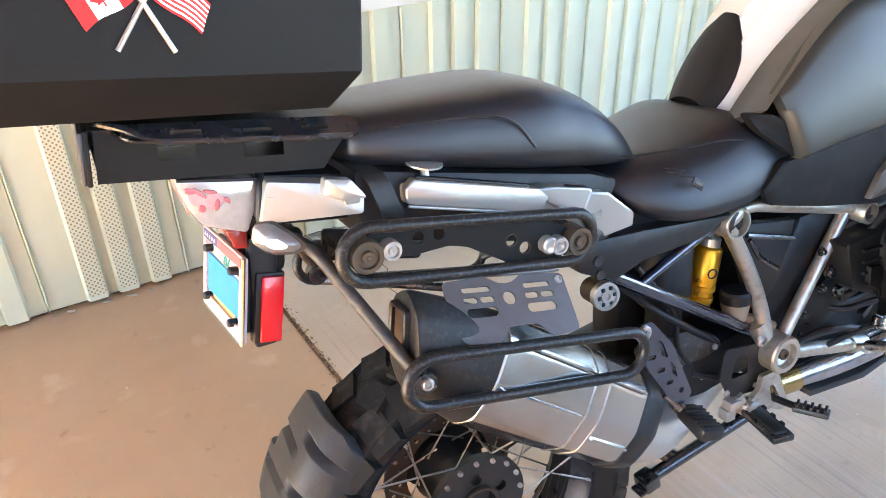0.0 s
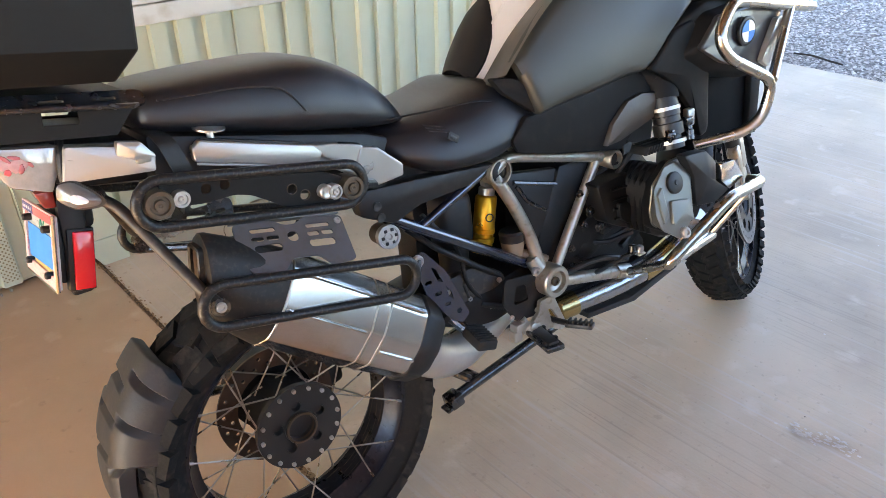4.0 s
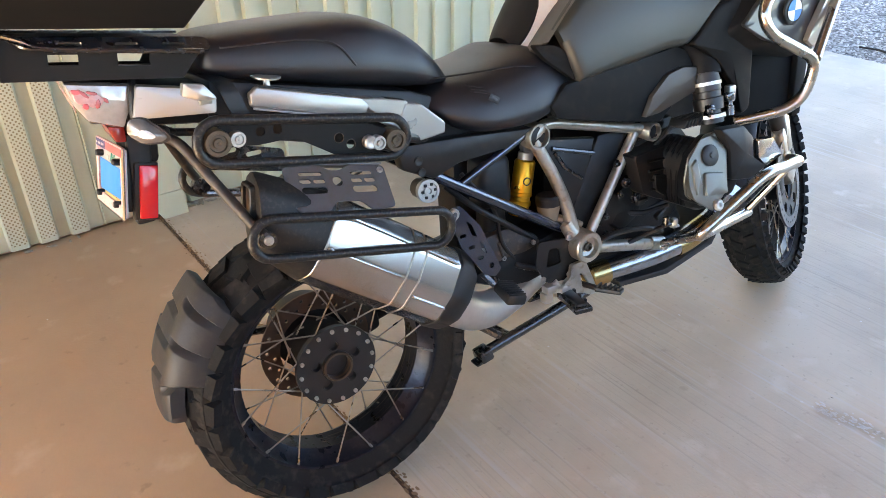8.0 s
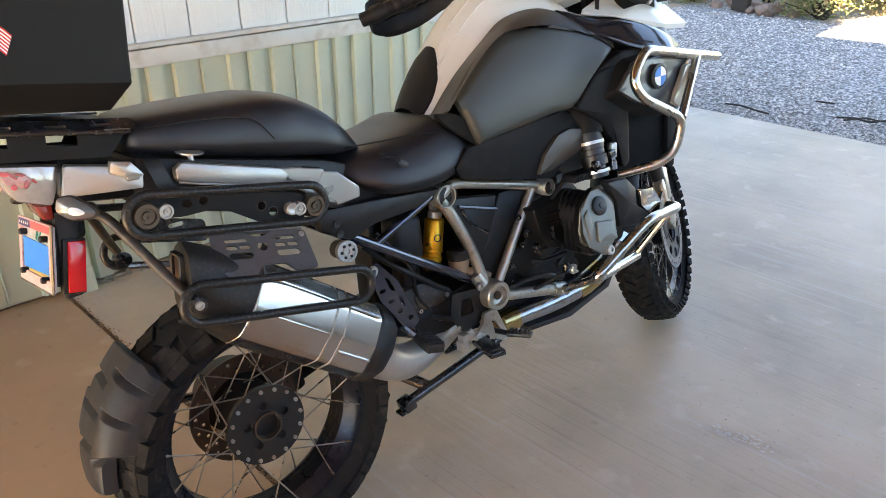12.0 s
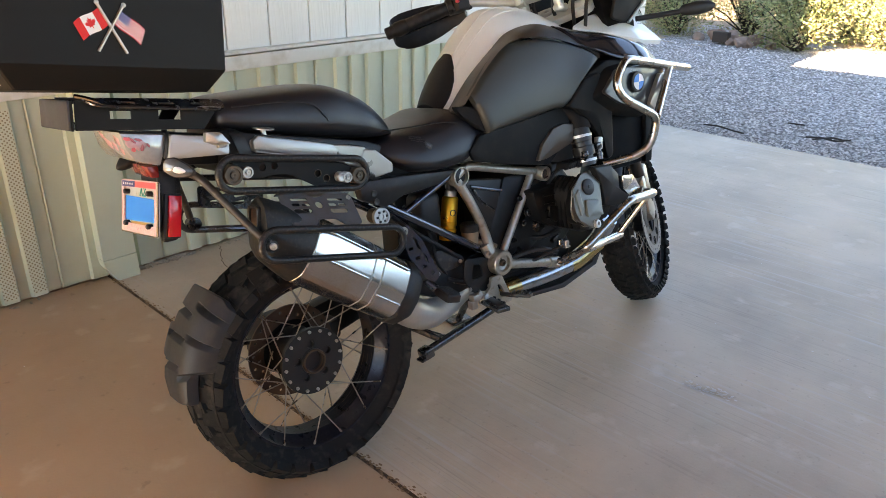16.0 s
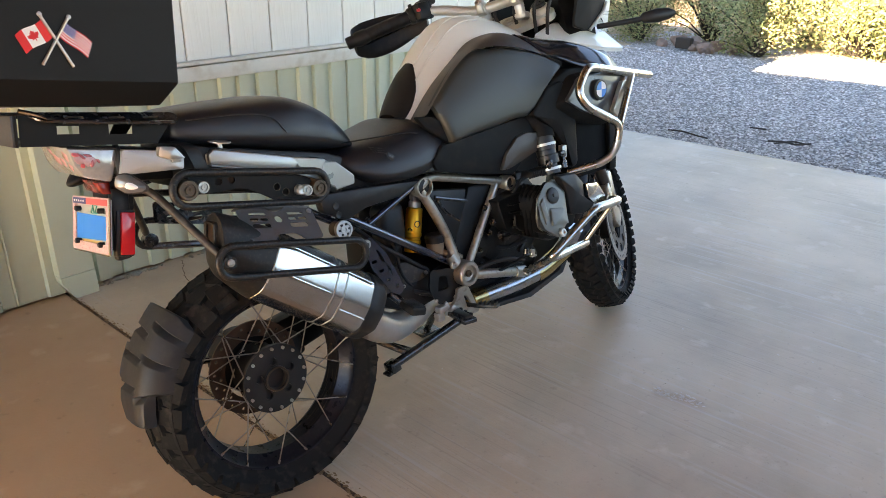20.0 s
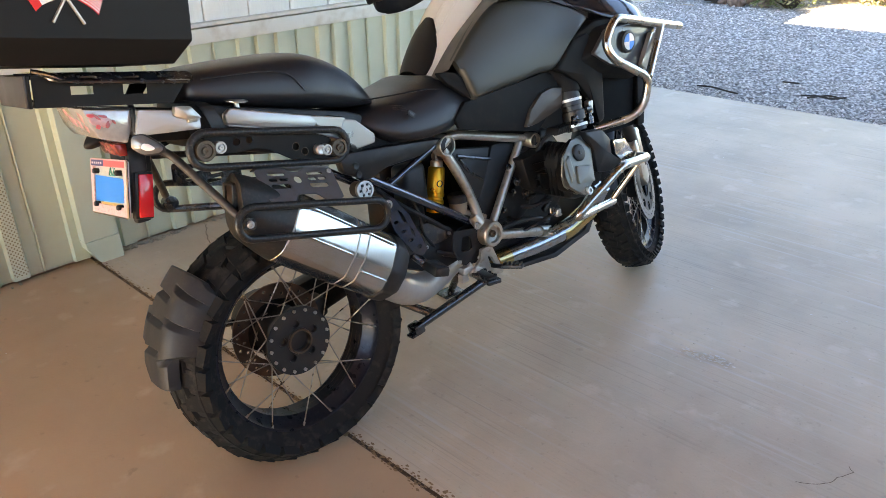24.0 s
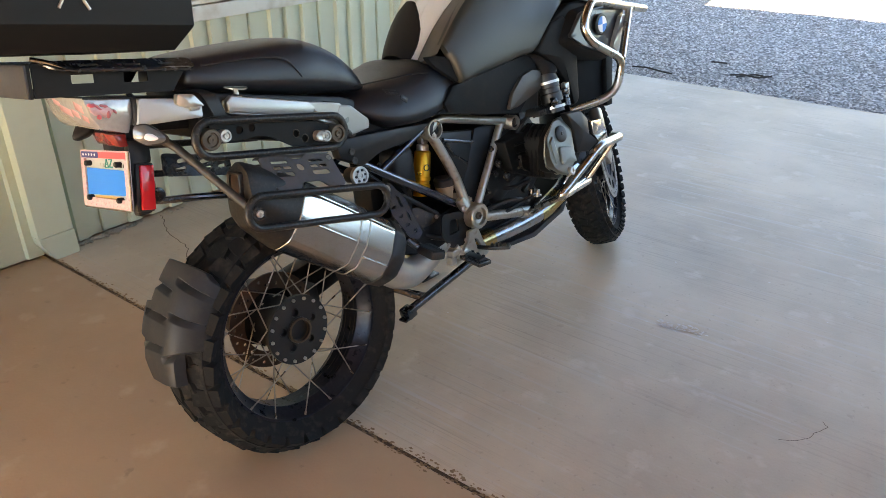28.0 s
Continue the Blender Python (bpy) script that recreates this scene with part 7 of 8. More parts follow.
body = loft([case_ring(0.0, 0.040, 0.004), case_ring(0.004, 0.036, 0.004), case_ring(0.042, 0.002, 0.004), case_ring(0.046, 0.0, 0.004), case_ring(H1 - 0.004, 0.0, 0.004), case_ring(H1, 0.003, 0.004)])
tcase = part("top_case", moved(body, CASE), CASE_BLACK, bike, "black aluminium top case with stickers", 25)
lid = loft([case_ring(H1 + 0.004, 0.003, 0.004), case_ring(H1 + 0.008, -0.001, 0.004), case_ring(H2, -0.001, 0.004), case_ring(H2 + 0.004, 0.001, 0.004), case_ring(H2 + 0.042, 0.034, 0.004), case_ring(H2 + 0.045, 0.038, 0.004)])
part("lid", moved(lid, CASE), CASE_BLACK, tcase, "chamfered black case lid", 25)
part("lid_seal", moved(loft([case_ring(H1 - 0.002, 0.005, 0.004), case_ring(H1 + 0.006, 0.005, 0.004)]), CASE), BLACK_PLASTIC, tcase)
part("edge_wear", moved(box(0.022, YR - 0.0006, H1 + 0.001, 0.014, 0.002, 0.007, 0.0005), CASE), ZINC, tcase, "bare worn metal at the lid edge")
# latch on the back
lx = -L_ - 0.001
latch = part("latch", moved(join(box(lx - 0.012, 0.012, H1 - 0.036, 0.024, 0.066, 0.072, 0.008, 3), box(lx - 0.004, 0.004, H1 + 0.012, 0.008, 0.032, 0.036, 0.003)), CASE), BAR_SILVER, tcase, "bright metal case latch")
part("latch_recess", moved(box(lx - 0.0245, 0.012, H1 - 0.020, 0.004, 0.046, 0.026, 0.003), CASE), STAINLESS, latch)
part("latch_lock", moved(lathe([(0, 0.012), (0.006, 0.011), (0.006, 0.004), (0.004, 0)], (lx - 0.023, 0.012, H1 - 0.054), (-1, 0, 0), 18), CASE), CHROME, latch)
# stickers: plain shapes
BACK = CASE @ side_frame(lx, 0.0, 0.0, (0, -1, 0), (0, 0, 1))


def decal(pts, lift, material, label=""):
    return part("sticker", sheet(pts, [], 0.0006, BACK @ Matrix.Translation((0, 0, 0.0004 + lift))), material, tcase, label, 0)


def blob(cx, cy, a, b, n=18):
    return [(cx + a * math.cos(2 * math.pi * k / n), cy + b * math.sin(2 * math.pi * k / n)) for k in range(n)]


decal([(-0.182, 0.118), (-0.150, 0.118), (-0.150, 0.182), (-0.182, 0.182)], 0, FLAG_WHITE, "white sticker with a grey figure")
decal(blob(-0.166, 0.142, 0.008, 0.014), 0.0008, TEXT_GREY)
decal(blob(-0.166, 0.163, 0.0045, 0.007), 0.0008, TEXT_GREY)
decal(blob(-0.164, 0.072, 0.019, 0.040), 0, FLAG_WHITE, "oval white sticker with a dark ring")
decal(blob(-0.164, 0.073, 0.0145, 0.031), 0.0008, TEXT_GREY)
decal(blob(-0.164, 0.076, 0.010, 0.018), 0.0016, PINK)
decal(blob(-0.164, 0.084, 0.006, 0.008), 0.0024, FLAG_WHITE)
decal(blob(-0.112, 0.120, 0.016, 0.020), 0, FLAG_WHITE, "white tool-shaped sticker")
decal(blob(-0.112, 0.122, 0.008, 0.010), 0.0008, TEXT_GREY)
decal([(-0.119, 0.062), (-0.106, 0.062), (-0.104, 0.104), (-0.120, 0.104)], 0, FLAG_WHITE)
decal([(-0.127, 0.030), (-0.095, 0.030), (-0.097, 0.064), (-0.125, 0.064)], 0.0008, FLAG_WHITE)
for k in range(3):
    decal([(-0.121, 0.037 + 0.008 * k), (-0.101, 0.037 + 0.008 * k), (-0.101, 0.041 + 0.008 * k), (-0.121, 0.041 + 0.008 * k)], 0.0016, TEXT_GREY)
SK = CASE @ side_frame(-L_ + 0.0185, -0.062, 0.023, (0, -1, 0), (-0.667, 0, 0.745))
part("sticker", sheet([(-0.045, -0.018), (0.045, -0.018), (0.045, 0.018), (-0.045, 0.018)], [], 0.001, SK @ Matrix.Translation((0, 0, 0.0015))), FLAG_WHITE, tcase, "white rectangular sticker with black bars", 0)
part("sticker_border", sheet([(-0.042, -0.015), (0.042, -0.015), (0.042, 0.015), (-0.042, 0.015)], [[(-0.040, -0.013), (0.040, -0.013), (0.040, 0.013), (-0.040, 0.013)]], 0.0006, SK @ Matrix.Translation((0, 0, 0.0026))), BLACK_SATIN, tcase, smooth=0)
for k in range(4):
    part("sticker_bar", sheet([(-0.032 + k * 0.017, -0.010), (-0.019 + k * 0.017, -0.010), (-0.019 + k * 0.017, 0.010), (-0.032 + k * 0.017, 0.010)], [[(-0.028 + k * 0.017, -0.006), (-0.023 + k * 0.017, -0.006), (-0.023 + k * 0.017, 0.004), (-0.028 + k * 0.017, 0.004)]], 0.0006, SK @ Matrix.Translation((0, 0, 0.0026))), BLACK_SATIN, tcase, smooth=0)

# crossed flags on the side
FL = CASE @ side_frame(-0.2100, YR - 0.0012, 0.1195, (1, 0, 0), (0, 0, 1))


def on_flag(pts, lift=0.0, thick=0.0007):
    return sheet(pts, [], thick, FL @ Matrix.Translation((0, 0, lift)))


def wave(u, v, o, e1, e2):
    """A waving cloth: u along its length, v across."""
    s = 0.0035 * math.sin(u * 6.6)
    return (o[0] + e1[0] * u + e2[0] * v + s * e2[0] * 14, o[1] + e1[1] * u + e2[1] * v + s * e2[1] * 14)


def cloth(u0, u1, v0, v1, fl, n=6):
    low = [wave(u0 + (u1 - u0) * k / n, v0, *fl) for k in range(n + 1)]
    return low + [wave(u0 + (u1 - u0) * k / n, v1, *fl) for k in range(n, -1, -1)]


flag_a = ((-0.022, 0.033), (-0.048, -0.031), (0.016, -0.031))
flag_b = ((0.017, 0.033), (0.048, -0.0355), (-0.011, -0.029))
flags = part("flag_sticker", join(on_flag(cloth(0, 0.27, 0, 1, flag_a)), on_flag(cloth(0.73, 1.0, 0, 1, flag_a))), FLAG_RED, tcase, "sticker of two crossed flags on silver poles", 0)
part("white_field", on_flag(cloth(0.27, 0.73, 0, 1, flag_a)), FLAG_WHITE, flags, smooth=0)
leaf = [(0, 1), (0.18, 0.62), (0.38, 0.72), (0.32, 0.28), (0.55, 0.48), (0.62, 0.36), (0.95, 0.40), (0.82, 0.14), (0.92, 0.06), (0.45, -0.32), (0.50, -0.50), (0.06, -0.42), (0.06, -0.85), (-0.06, -0.85), (-0.06, -0.42), (-0.50, -0.50), (-0.45, -0.32), (-0.92, 0.06), (-0.82, 0.14), (-0.95, 0.40), (-0.62, 0.36), (-0.55, 0.48), (-0.32, 0.28), (-0.38, 0.72), (-0.18, 0.62)]
cx, cy_ = wave(0.5, 0.5, *flag_a)
ca, sa = math.cos(radians(30)), math.sin(radians(30))
part("maple_leaf", on_flag([(cx + 0.0115 * (ca * x - sa * y), cy_ + 0.0115 * (sa * x + ca * y)) for x, y in leaf], 0.0006), FLAG_RED, flags, smooth=0)
for k in range(13):
    u0 = 0.44 if k < 7 else 0.0
    part("stripe", on_flag(cloth(u0, 1.0, k / 13, (k + 1) / 13, flag_b, 5)), FLAG_WHITE if k % 2 else FLAG_RED, flags, smooth=0)
part("canton", on_flag(cloth(0, 0.44, 0, 7 / 13, flag_b, 4)), FLAG_BLUE, flags, smooth=0)
for i in range(5):
    for j in range(4):
        c = wave(0.05 + 0.085 * i, 0.07 + 0.125 * j, *flag_b)
        part("star", on_flag(ring_pts(c[0], c[1], 0.0010, 5), 0.0006), FLAG_WHITE, flags, smooth=0)
for a, b in (((-0.0255, 0.041), (0.026, -0.049)), ((0.025, 0.040), (-0.028, -0.047))):
    p0, p1 = FL @ Vector((*a, 0.001)), FL @ Vector((*b, 0.001))
    part("flag_pole", tube([p0, p1], 0.0028, 8), ZINC, flags, "silver flag pole")
    part("pole_knob", lathe([(0, 0.0042), (0.002, 0.0045), (0.003, 0.0028), (0.003, 0)], p0, (0, -1, 0), 12), ZINC, flags)

# ---- rear mud flap ----
def flap_height(a, y):
    """Height of the moulded blocks: shallow cuts run across, each with a steep upper lip and a long lower slope."""
    h = 0.018
    for y0, a0, y1, a1 in ((0.035, 39.5, -0.055, 37.5), (-0.050, 43.0, -0.13, 40.0), (0.035, 28.5, -0.065, 28.0), (0.035, 16.5, -0.062, 17.5), (-0.055, 13.5, -0.13, 18.0), (-0.060, 30.5, -0.13, 28.0)):
        lo_, hi_ = min(y0, y1), max(y0, y1)
        if lo_ < y < hi_:
            below = a0 + (a1 - a0) * (y - y0) / (y1 - y0) - a
            ends = min(1.0, (y - lo_) / 0.022, (hi_ - y) / 0.012 if hi_ < 0 else 1.0)
            if 0 <= below < 2.6:
                h -= 0.013 * ends * (1 - below / 2.6)
            elif -0.5 < below < 0:
                h -= 0.013 * ends * (1 + below / 0.5)
    return h


def flap_edge(a):
    """How far the flap reaches to the left and the right at an angle."""
    left = 0.026 + 0.044 * max(0.0, min(1.0, (a - 18.0) / 1.2, (32.0 - a) / 1.2)) - 0.035 * max(0.0, (10.0 - a) / 8.0)
    right = -0.118 + 0.026 * max(0.0, min(1.0, (17.0 - a) / 1.5)) + 0.02 * max(0.0, (a - 46.0) / 3.0)
    return left, right


rings = []
for k in range(187):
    a = 2.5 + 46.5 * k / 186
    left, right = flap_edge(a)
    ring = []
    for d in (0, 1):
        row = []
        for j in range(41):
            y = right + (left - right) * j / 40
            rim = min(1.0, min(j, 40 - j) / 1.3, min(k, 186 - k) / 4.0)
            r = 0.336 - 0.050 * min(1.25, abs((y + 0.015) / 0.100)) ** 5 + (flap_height(a, y) * math.sqrt(1 - (1 - rim) ** 2) if d == 0 else -0.006)
            t = radians(a)
            row.append(Vector((REAR[0] - math.cos(t) * r, y, REAR[2] + math.sin(t) * r)))
        ring += row if d == 0 else row[::-1]
    rings.append(ring)
flap = part("mud_flap", loft(rings), GREY_RUBBER, bike, "dark grey moulded mud flap behind the tyre", 40)
part("flap_arm", tube(rounded([(-0.33, 0.06, 0.36), (-0.30, 0.13, 0.36), (-0.12, 0.15, 0.33), (0.0, 0.14, 0.31)], 0.04, False), 0.010, 10), BLACK_STEEL, flap, "black flap bracket")

# ---- stands and pegs ----
st = part("centre_stand", join(tube([(0.345, -0.093, 0.206), (0.66, -0.095, 0.262)], 0.013, 12), tube([(0.345, 0.10, 0.206), (0.66, 0.10, 0.262)], 0.013, 12), tube([(0.42, -0.093, 0.222), (0.40, 0.10, 0.222)], 0.010, 10),
                                tube([(0.40, -0.085, 0.225), (0.30, 0.02, 0.30)], 0.010, 8)), BLACK_STEEL, bike, "black folded centre stand")
part("stand_foot", moved(join(box(0, 0, 0, 0.035, 0.040, 0.030, 0.005), box(-0.005, 0, -0.012, 0.050, 0.030, 0.008, 0.003)), pose(0.340, -0.095, 0.205, 0, -10, 0)), BLACK_STEEL, st, "black stand foot")
part("stand_foot", moved(box(0, 0, 0, 0.035, 0.040, 0.030, 0.005), pose(0.340, 0.10, 0.205, 0, -10, 0)), BLACK_STEEL, st, "black stand foot")
side = part("side_stand", join(tube(rounded([(0.74, 0.10, 0.30), (0.76, 0.15, 0.24), (0.80, 0.30, 0.060)], 0.03, False), 0.013, 12), moved(box(0, 0, 0, 0.09, 0.06, 0.010, 0.004), pose(0.805, 0.31, 0.055, 9, 0, 0))), BLACK_STEEL, bike, "black side stand")


def peg(at, length, wide, turn):
    m = pose(*at, 0, 0, turn)
    b = part("foot_peg", moved(box(0, -length / 2, 0, wide, length, 0.014, 0.004), m), BLACK_STEEL, bike, "serrated metal foot peg")
    for k in range(6):
        part("tooth", moved(box(-wide / 2 + 0.004 if k % 2 else wide / 2 - 0.004, -0.014 - k * length / 7.5, 0.009, 0.006, length / 10, 0.008, 0.001), m), ENGINE, b)
    part("peg_rubber", moved(box(0, -length / 2, 0.008, wide * 0.6, length * 0.8, 0.010, 0.003), m), BLACK_PLASTIC, b, "black peg rubber")


peg((0.548, -0.146, 0.314), 0.100, 0.044, -14)
part("peg_joint", join(box(0.548, -0.138, 0.316, 0.036, 0.03, 0.028, 0.006), tube([(0.530, -0.13, 0.345), (0.552, -0.140, 0.300)], 0.008, 10), lathe([(0, 0.011), (0.008, 0.011), (0.010, 0.007), (0.010, 0)], (0.538, -0.152, 0.330), (0, -1, 0), 14)), ZINC, bike, "silver peg joint")
PEG_M = pose(0.338, -0.222, 0.414, 6, 14, -8) @ Matrix.Scale(0.80, 4)
pp_ = part("passenger_peg", moved(join(box(0, 0, 0, 0.056, 0.088, 0.030, 0.007), box(0, 0.044, 0, 0.040, 0.016, 0.024, 0.005)), PEG_M), BLACK_PLASTIC, bike, "black rubber passenger peg")
for k in range(7):
    part("peg_rib", moved(box(0, -0.035 + 0.0115 * k, 0.0155, 0.050, 0.0050, 0.005, 0.0015), PEG_M), BLACK_PLASTIC, pp_)
part("peg_arm", tube([(0.315, -0.165, 0.448), (0.328, -0.188, 0.426)], 0.012, 10), BLACK_STEEL, pp_)
pedal = part("brake_pedal", join(tube(rounded([(0.600, -0.120, 0.320), (0.612, -0.165, 0.318), (0.618, -0.205, 0.322)], 0.02, False), 0.007, 10), moved(box(0, 0, 0, 0.030, 0.062, 0.011, 0.003), pose(0.618, -0.222, 0.328, 0, 8, 30))), BLACK_SATIN, bike, "black serrated brake pedal")
for k in range(5):
    part("tooth", moved(box(0, -0.024 + 0.012 * k, 0.008, 0.028, 0.005, 0.007, 0.001), pose(0.618, -0.222, 0.328, 0, 8, 30)), ENGINE, pedal)
part("master_cylinder", join(box(0.520, -0.128, 0.330, 0.036, 0.026, 0.020, 0.004), box(0.512, -0.122, 0.306, 0.024, 0.024, 0.026, 0.004)), ZINC, bike, "silver brake master cylinder")

# ---- bars, fork and front end ----
def steered(name, bm, material, parent, label="", smooth=35.0):
    return part(name, moved(bm, Matrix.Translation((0.006, 0.036, 0.010)) @ STEER), material, parent, label, smooth)


hb = steered("handlebar", tube(rounded([(0.835, 0.44, 1.175), (0.93, 0.27, 1.205), (0.975, 0.19, 1.205), (1.015, 0.09, 1.165), (1.03, 0, 1.165), (1.015, -0.09, 1.165), (0.975, -0.19, 1.205), (0.93, -0.27, 1.205), (0.835, -0.44, 1.175)], 0.06, False, 7), 0.0162, 16), BAR_SILVER, bike, "silver tapered handlebar turned to one side")
for s in (-1, 1):
    steered("bar_clamp", join(box(1.040, 0.058 * s, 1.135, 0.034, 0.028, 0.060, 0.008), box(1.048, 0.058 * s, 1.112, 0.050, 0.040, 0.022, 0.008), box(1.008, 0.058 * s, 1.172, 0.040, 0.024, 0.046, 0.007), lathe([(-0.016, 0.017), (-0.014, 0.020), (0.014, 0.020), (0.016, 0.017)], (1.020, 0.058 * s, 1.165), (0, 1, 0), 20)), BAR_SILVER, hb, "silver bar clamp")
    steered("clamp_bolt", bolt((0.990, 0.058 * s, 1.186), (-0.8, 0, 0.5), 0.009, 0.006), ZINC, hb)
    steered("clamp_bolt", bolt((0.998, 0.058 * s, 1.158), (-0.9, 0, 0.3), 0.008, 0.006), ZINC, hb)
    steered("fork_cap", lathe([(0, 0.0225), (0.010, 0.0225), (0.012, 0.020), (0.012, 0.010), (0.009, 0.009), (0.009, 0)], (1.080, 0.11 * s, 1.128), (-0.438, 0, 0.9), 22), BLACK_SATIN, hb, "black fork tube cap")
    steered("grip", lathe([(0, 0.018)] + [(0.010 + k * 0.0255 + d, r_) for k in range(6) for d, r_ in ((0, 0.0205), (0.002, 0.0215), (0.021, 0.0215), (0.023, 0.0205))] + [(0.170, 0.024), (0.196, 0.025), (0.206, 0.022)], (0.935, 0.262 * s, 1.207), (-0.105, 0.183 * s, -0.032), 20), BLACK_PLASTIC, hb, "black rubber grip")
    steered("grip_collar", lathe([(0, 0.024), (0.003, 0.027), (0.016, 0.027), (0.019, 0.024)], (0.935, 0.262 * s, 1.207), (-0.105, 0.183 * s, -0.032), 20), BLACK_SATIN, hb)
    steered("switch_housing", join(moved(box(0, 0, 0, 0.050, 0.075, 0.056, 0.012), pose(0.945, 0.245 * s, 1.21, 0, 0, -30 * s)), moved(box(0, 0, 0, 0.030, 0.085, 0.026, 0.006), pose(0.985, 0.235 * s, 1.240, 0, 0, -30 * s)), moved(box(0, 0, 0, 0.02, 0.02, 0.055, 0.004), pose(0.955, 0.215 * s, 1.21, 0, 0, -30 * s))), BLACK_PLASTIC, hb, "black switch cluster")
    steered("red_switch", box(0.908, 0.228 * s, 1.212, 0.012, 0.012, 0.010, 0.003), RED_SWITCH, hb, "red switch")
    for dx_, dz_ in ((0.0, -0.018), (-0.012, 0.004), (0.010, 0.028)):
        steered("switch_button", moved(box(0, 0, 0, 0.008, 0.014, 0.010, 0.002), pose(0.920 + dx_ * 0.3, (0.252 + dx_) * s, 1.208 + dz_, 0, 0, -30 * s)), BLACK_SATIN, hb)
    steered("lever", tube(rounded([(1.00, 0.22 * s, 1.20), (0.985, 0.28 * s, 1.195), (0.895, 0.44 * s, 1.165)], 0.04, False), 0.007, 10), BLACK_STEEL, hb, "black hand lever")
    gp_ = [(0.822, 0.440 * s, 1.180), (0.850, 0.458 * s, 1.182), (0.93, 0.428 * s, 1.186), (0.998, 0.35 * s, 1.196), (1.015, 0.255 * s, 1.206)]
    rings = []
    line_ = rounded(gp_, 0.045, False, 6)
    for i, p in enumerate(line_):
        f = i / (len(line_) - 1)
        h = 0.020 + 0.044 * math.sin(math.pi * (0.06 + 0.80 * f))
        w = 0.012 + 0.010 * math.sin(math.pi * f)
        rings.append([p + Vector((-w * 0.3 + w * math.cos(a) * (1.0 if math.cos(a) > 0 else 0.35), 0, h * math.sin(a) * (0.9 if math.sin(a) > 0 else 1.05) - 0.006)) for a in [2 * math.pi * q / 16 for q in range(16)]])
    guard = steered("hand_guard", loft(rings), BLACK_PLASTIC, hb, "black moulded hand guard", 50)
    steered("bar_end", lathe([(0, 0.02), (0.03, 0.02), (0.034, 0.016)], (0.835, 0.437 * s, 1.176), (-0.5, 0.87 * s, -0.15), 16), BLACK_PLASTIC, hb, "black bar end")
    steered("fork_leg", join(tube([(1.545, 0.085 * s, 0.36), (1.40, 0.085 * s, 0.66)], 0.023, 14), tube([(1.41, 0.085 * s, 0.64), (1.13, 0.085 * s, 1.14)], 0.018, 12)), BROWN_TRIM if s < 0 else BROWN_TRIM, bike, "bronze fork leg")
    steered("fork_foot", join(prism([(1.47, 0.32), (1.52, 0.28), (1.57, 0.31), (1.545, 0.45), (1.50, 0.50), (1.465, 0.46)], 0.07 * s, 0.105 * s, 0.01), box(1.515, 0.085 * s, 0.45, 0.05, 0.05, 0.12, 0.012)), FRAME_SILVER, bike, "silver fork foot")
    steered("brake_caliper", prism([(1.36, 0.34), (1.42, 0.42), (1.46, 0.40), (1.43, 0.29), (1.38, 0.27)], 0.05 * s, 0.10 * s, 0.012), ENGINE, bike, "black front brake caliper")
    steered("fork_reflector", box(1.405, 0.106 * s, 0.60, 0.03, 0.006, 0.075, 0.002), ORANGE, bike, "orange fork reflector")
yoke_o = rounded([(1.040, -0.155, 0), (1.085, -0.160, 0), (1.125, -0.130, 0), (1.118, -0.070, 0), (1.140, -0.030, 0), (1.140, 0.030, 0), (1.118, 0.070, 0), (1.125, 0.130, 0), (1.085, 0.160, 0), (1.040, 0.155, 0), (1.030, 0.095, 0), (1.015, 0.045, 0), (1.015, -0.045, 0), (1.030, -0.095, 0)], 0.018, True, 4)
yoke = steered("top_yoke", join(sheet(yoke_o, [ring_pts(1.085, 0.0, 0.020), slot(1.075, 0.066, 0.030, 0.018), slot(1.075, -0.066, 0.030, 0.018)], 0.020, Matrix.Translation((1.08, 0, 1.085)) @ Matrix.Rotation(radians(-26), 4, "Y") @ Matrix.Translation((-1.08, 0, 0))),
                                *[lathe([(0, 0.033), (0.036, 0.033), (0.040, 0.029), (0.040, 0.024), (0.0, 0.024)], (1.094, 0.11 * s, 1.090), (-0.438, 0, 0.9), 26, closed=True) for s in (-1, 1)]), BAR_SILVER, bike, "silver fork yoke with cut-outs")
steered("stem_nut", lathe([(0, 0.024), (0.014, 0.024), (0.018, 0.018), (0.018, 0.010), (0.012, 0.009), (0.012, 0)], (1.082, 0, 1.098), (-0.438, 0, 0.9), 8), ZINC, yoke, "steel stem nut")
for s in (-1, 1):
    steered("yoke_bolt", bolt((1.042, 0.135 * s, 1.080), (-0.9, 0, 0.1), 0.008, 0.008), ZINC, yoke)
fender = []
for k in range(15):
    a = radians(-25 + 150 * k / 14)
    r = 0.338
    fender.append([Vector((1.505 - math.cos(a) * (r - 0.03 * abs(y) ** 3 - d), y * (0.070 + 0.01 * math.sin(math.pi * k / 14)), 0.312 + math.sin(a) * (r - 0.03 * abs(y) ** 3 - d))) for d, ys in ((0, [-1, -0.6, 0, 0.6, 1]), (0.005, [1, 0.6, 0, -0.6, -1])) for y in ys])
steered("front_fender", loft(fender[2:]), BLACK_PLASTIC, bike, "black front mudguard", 60)

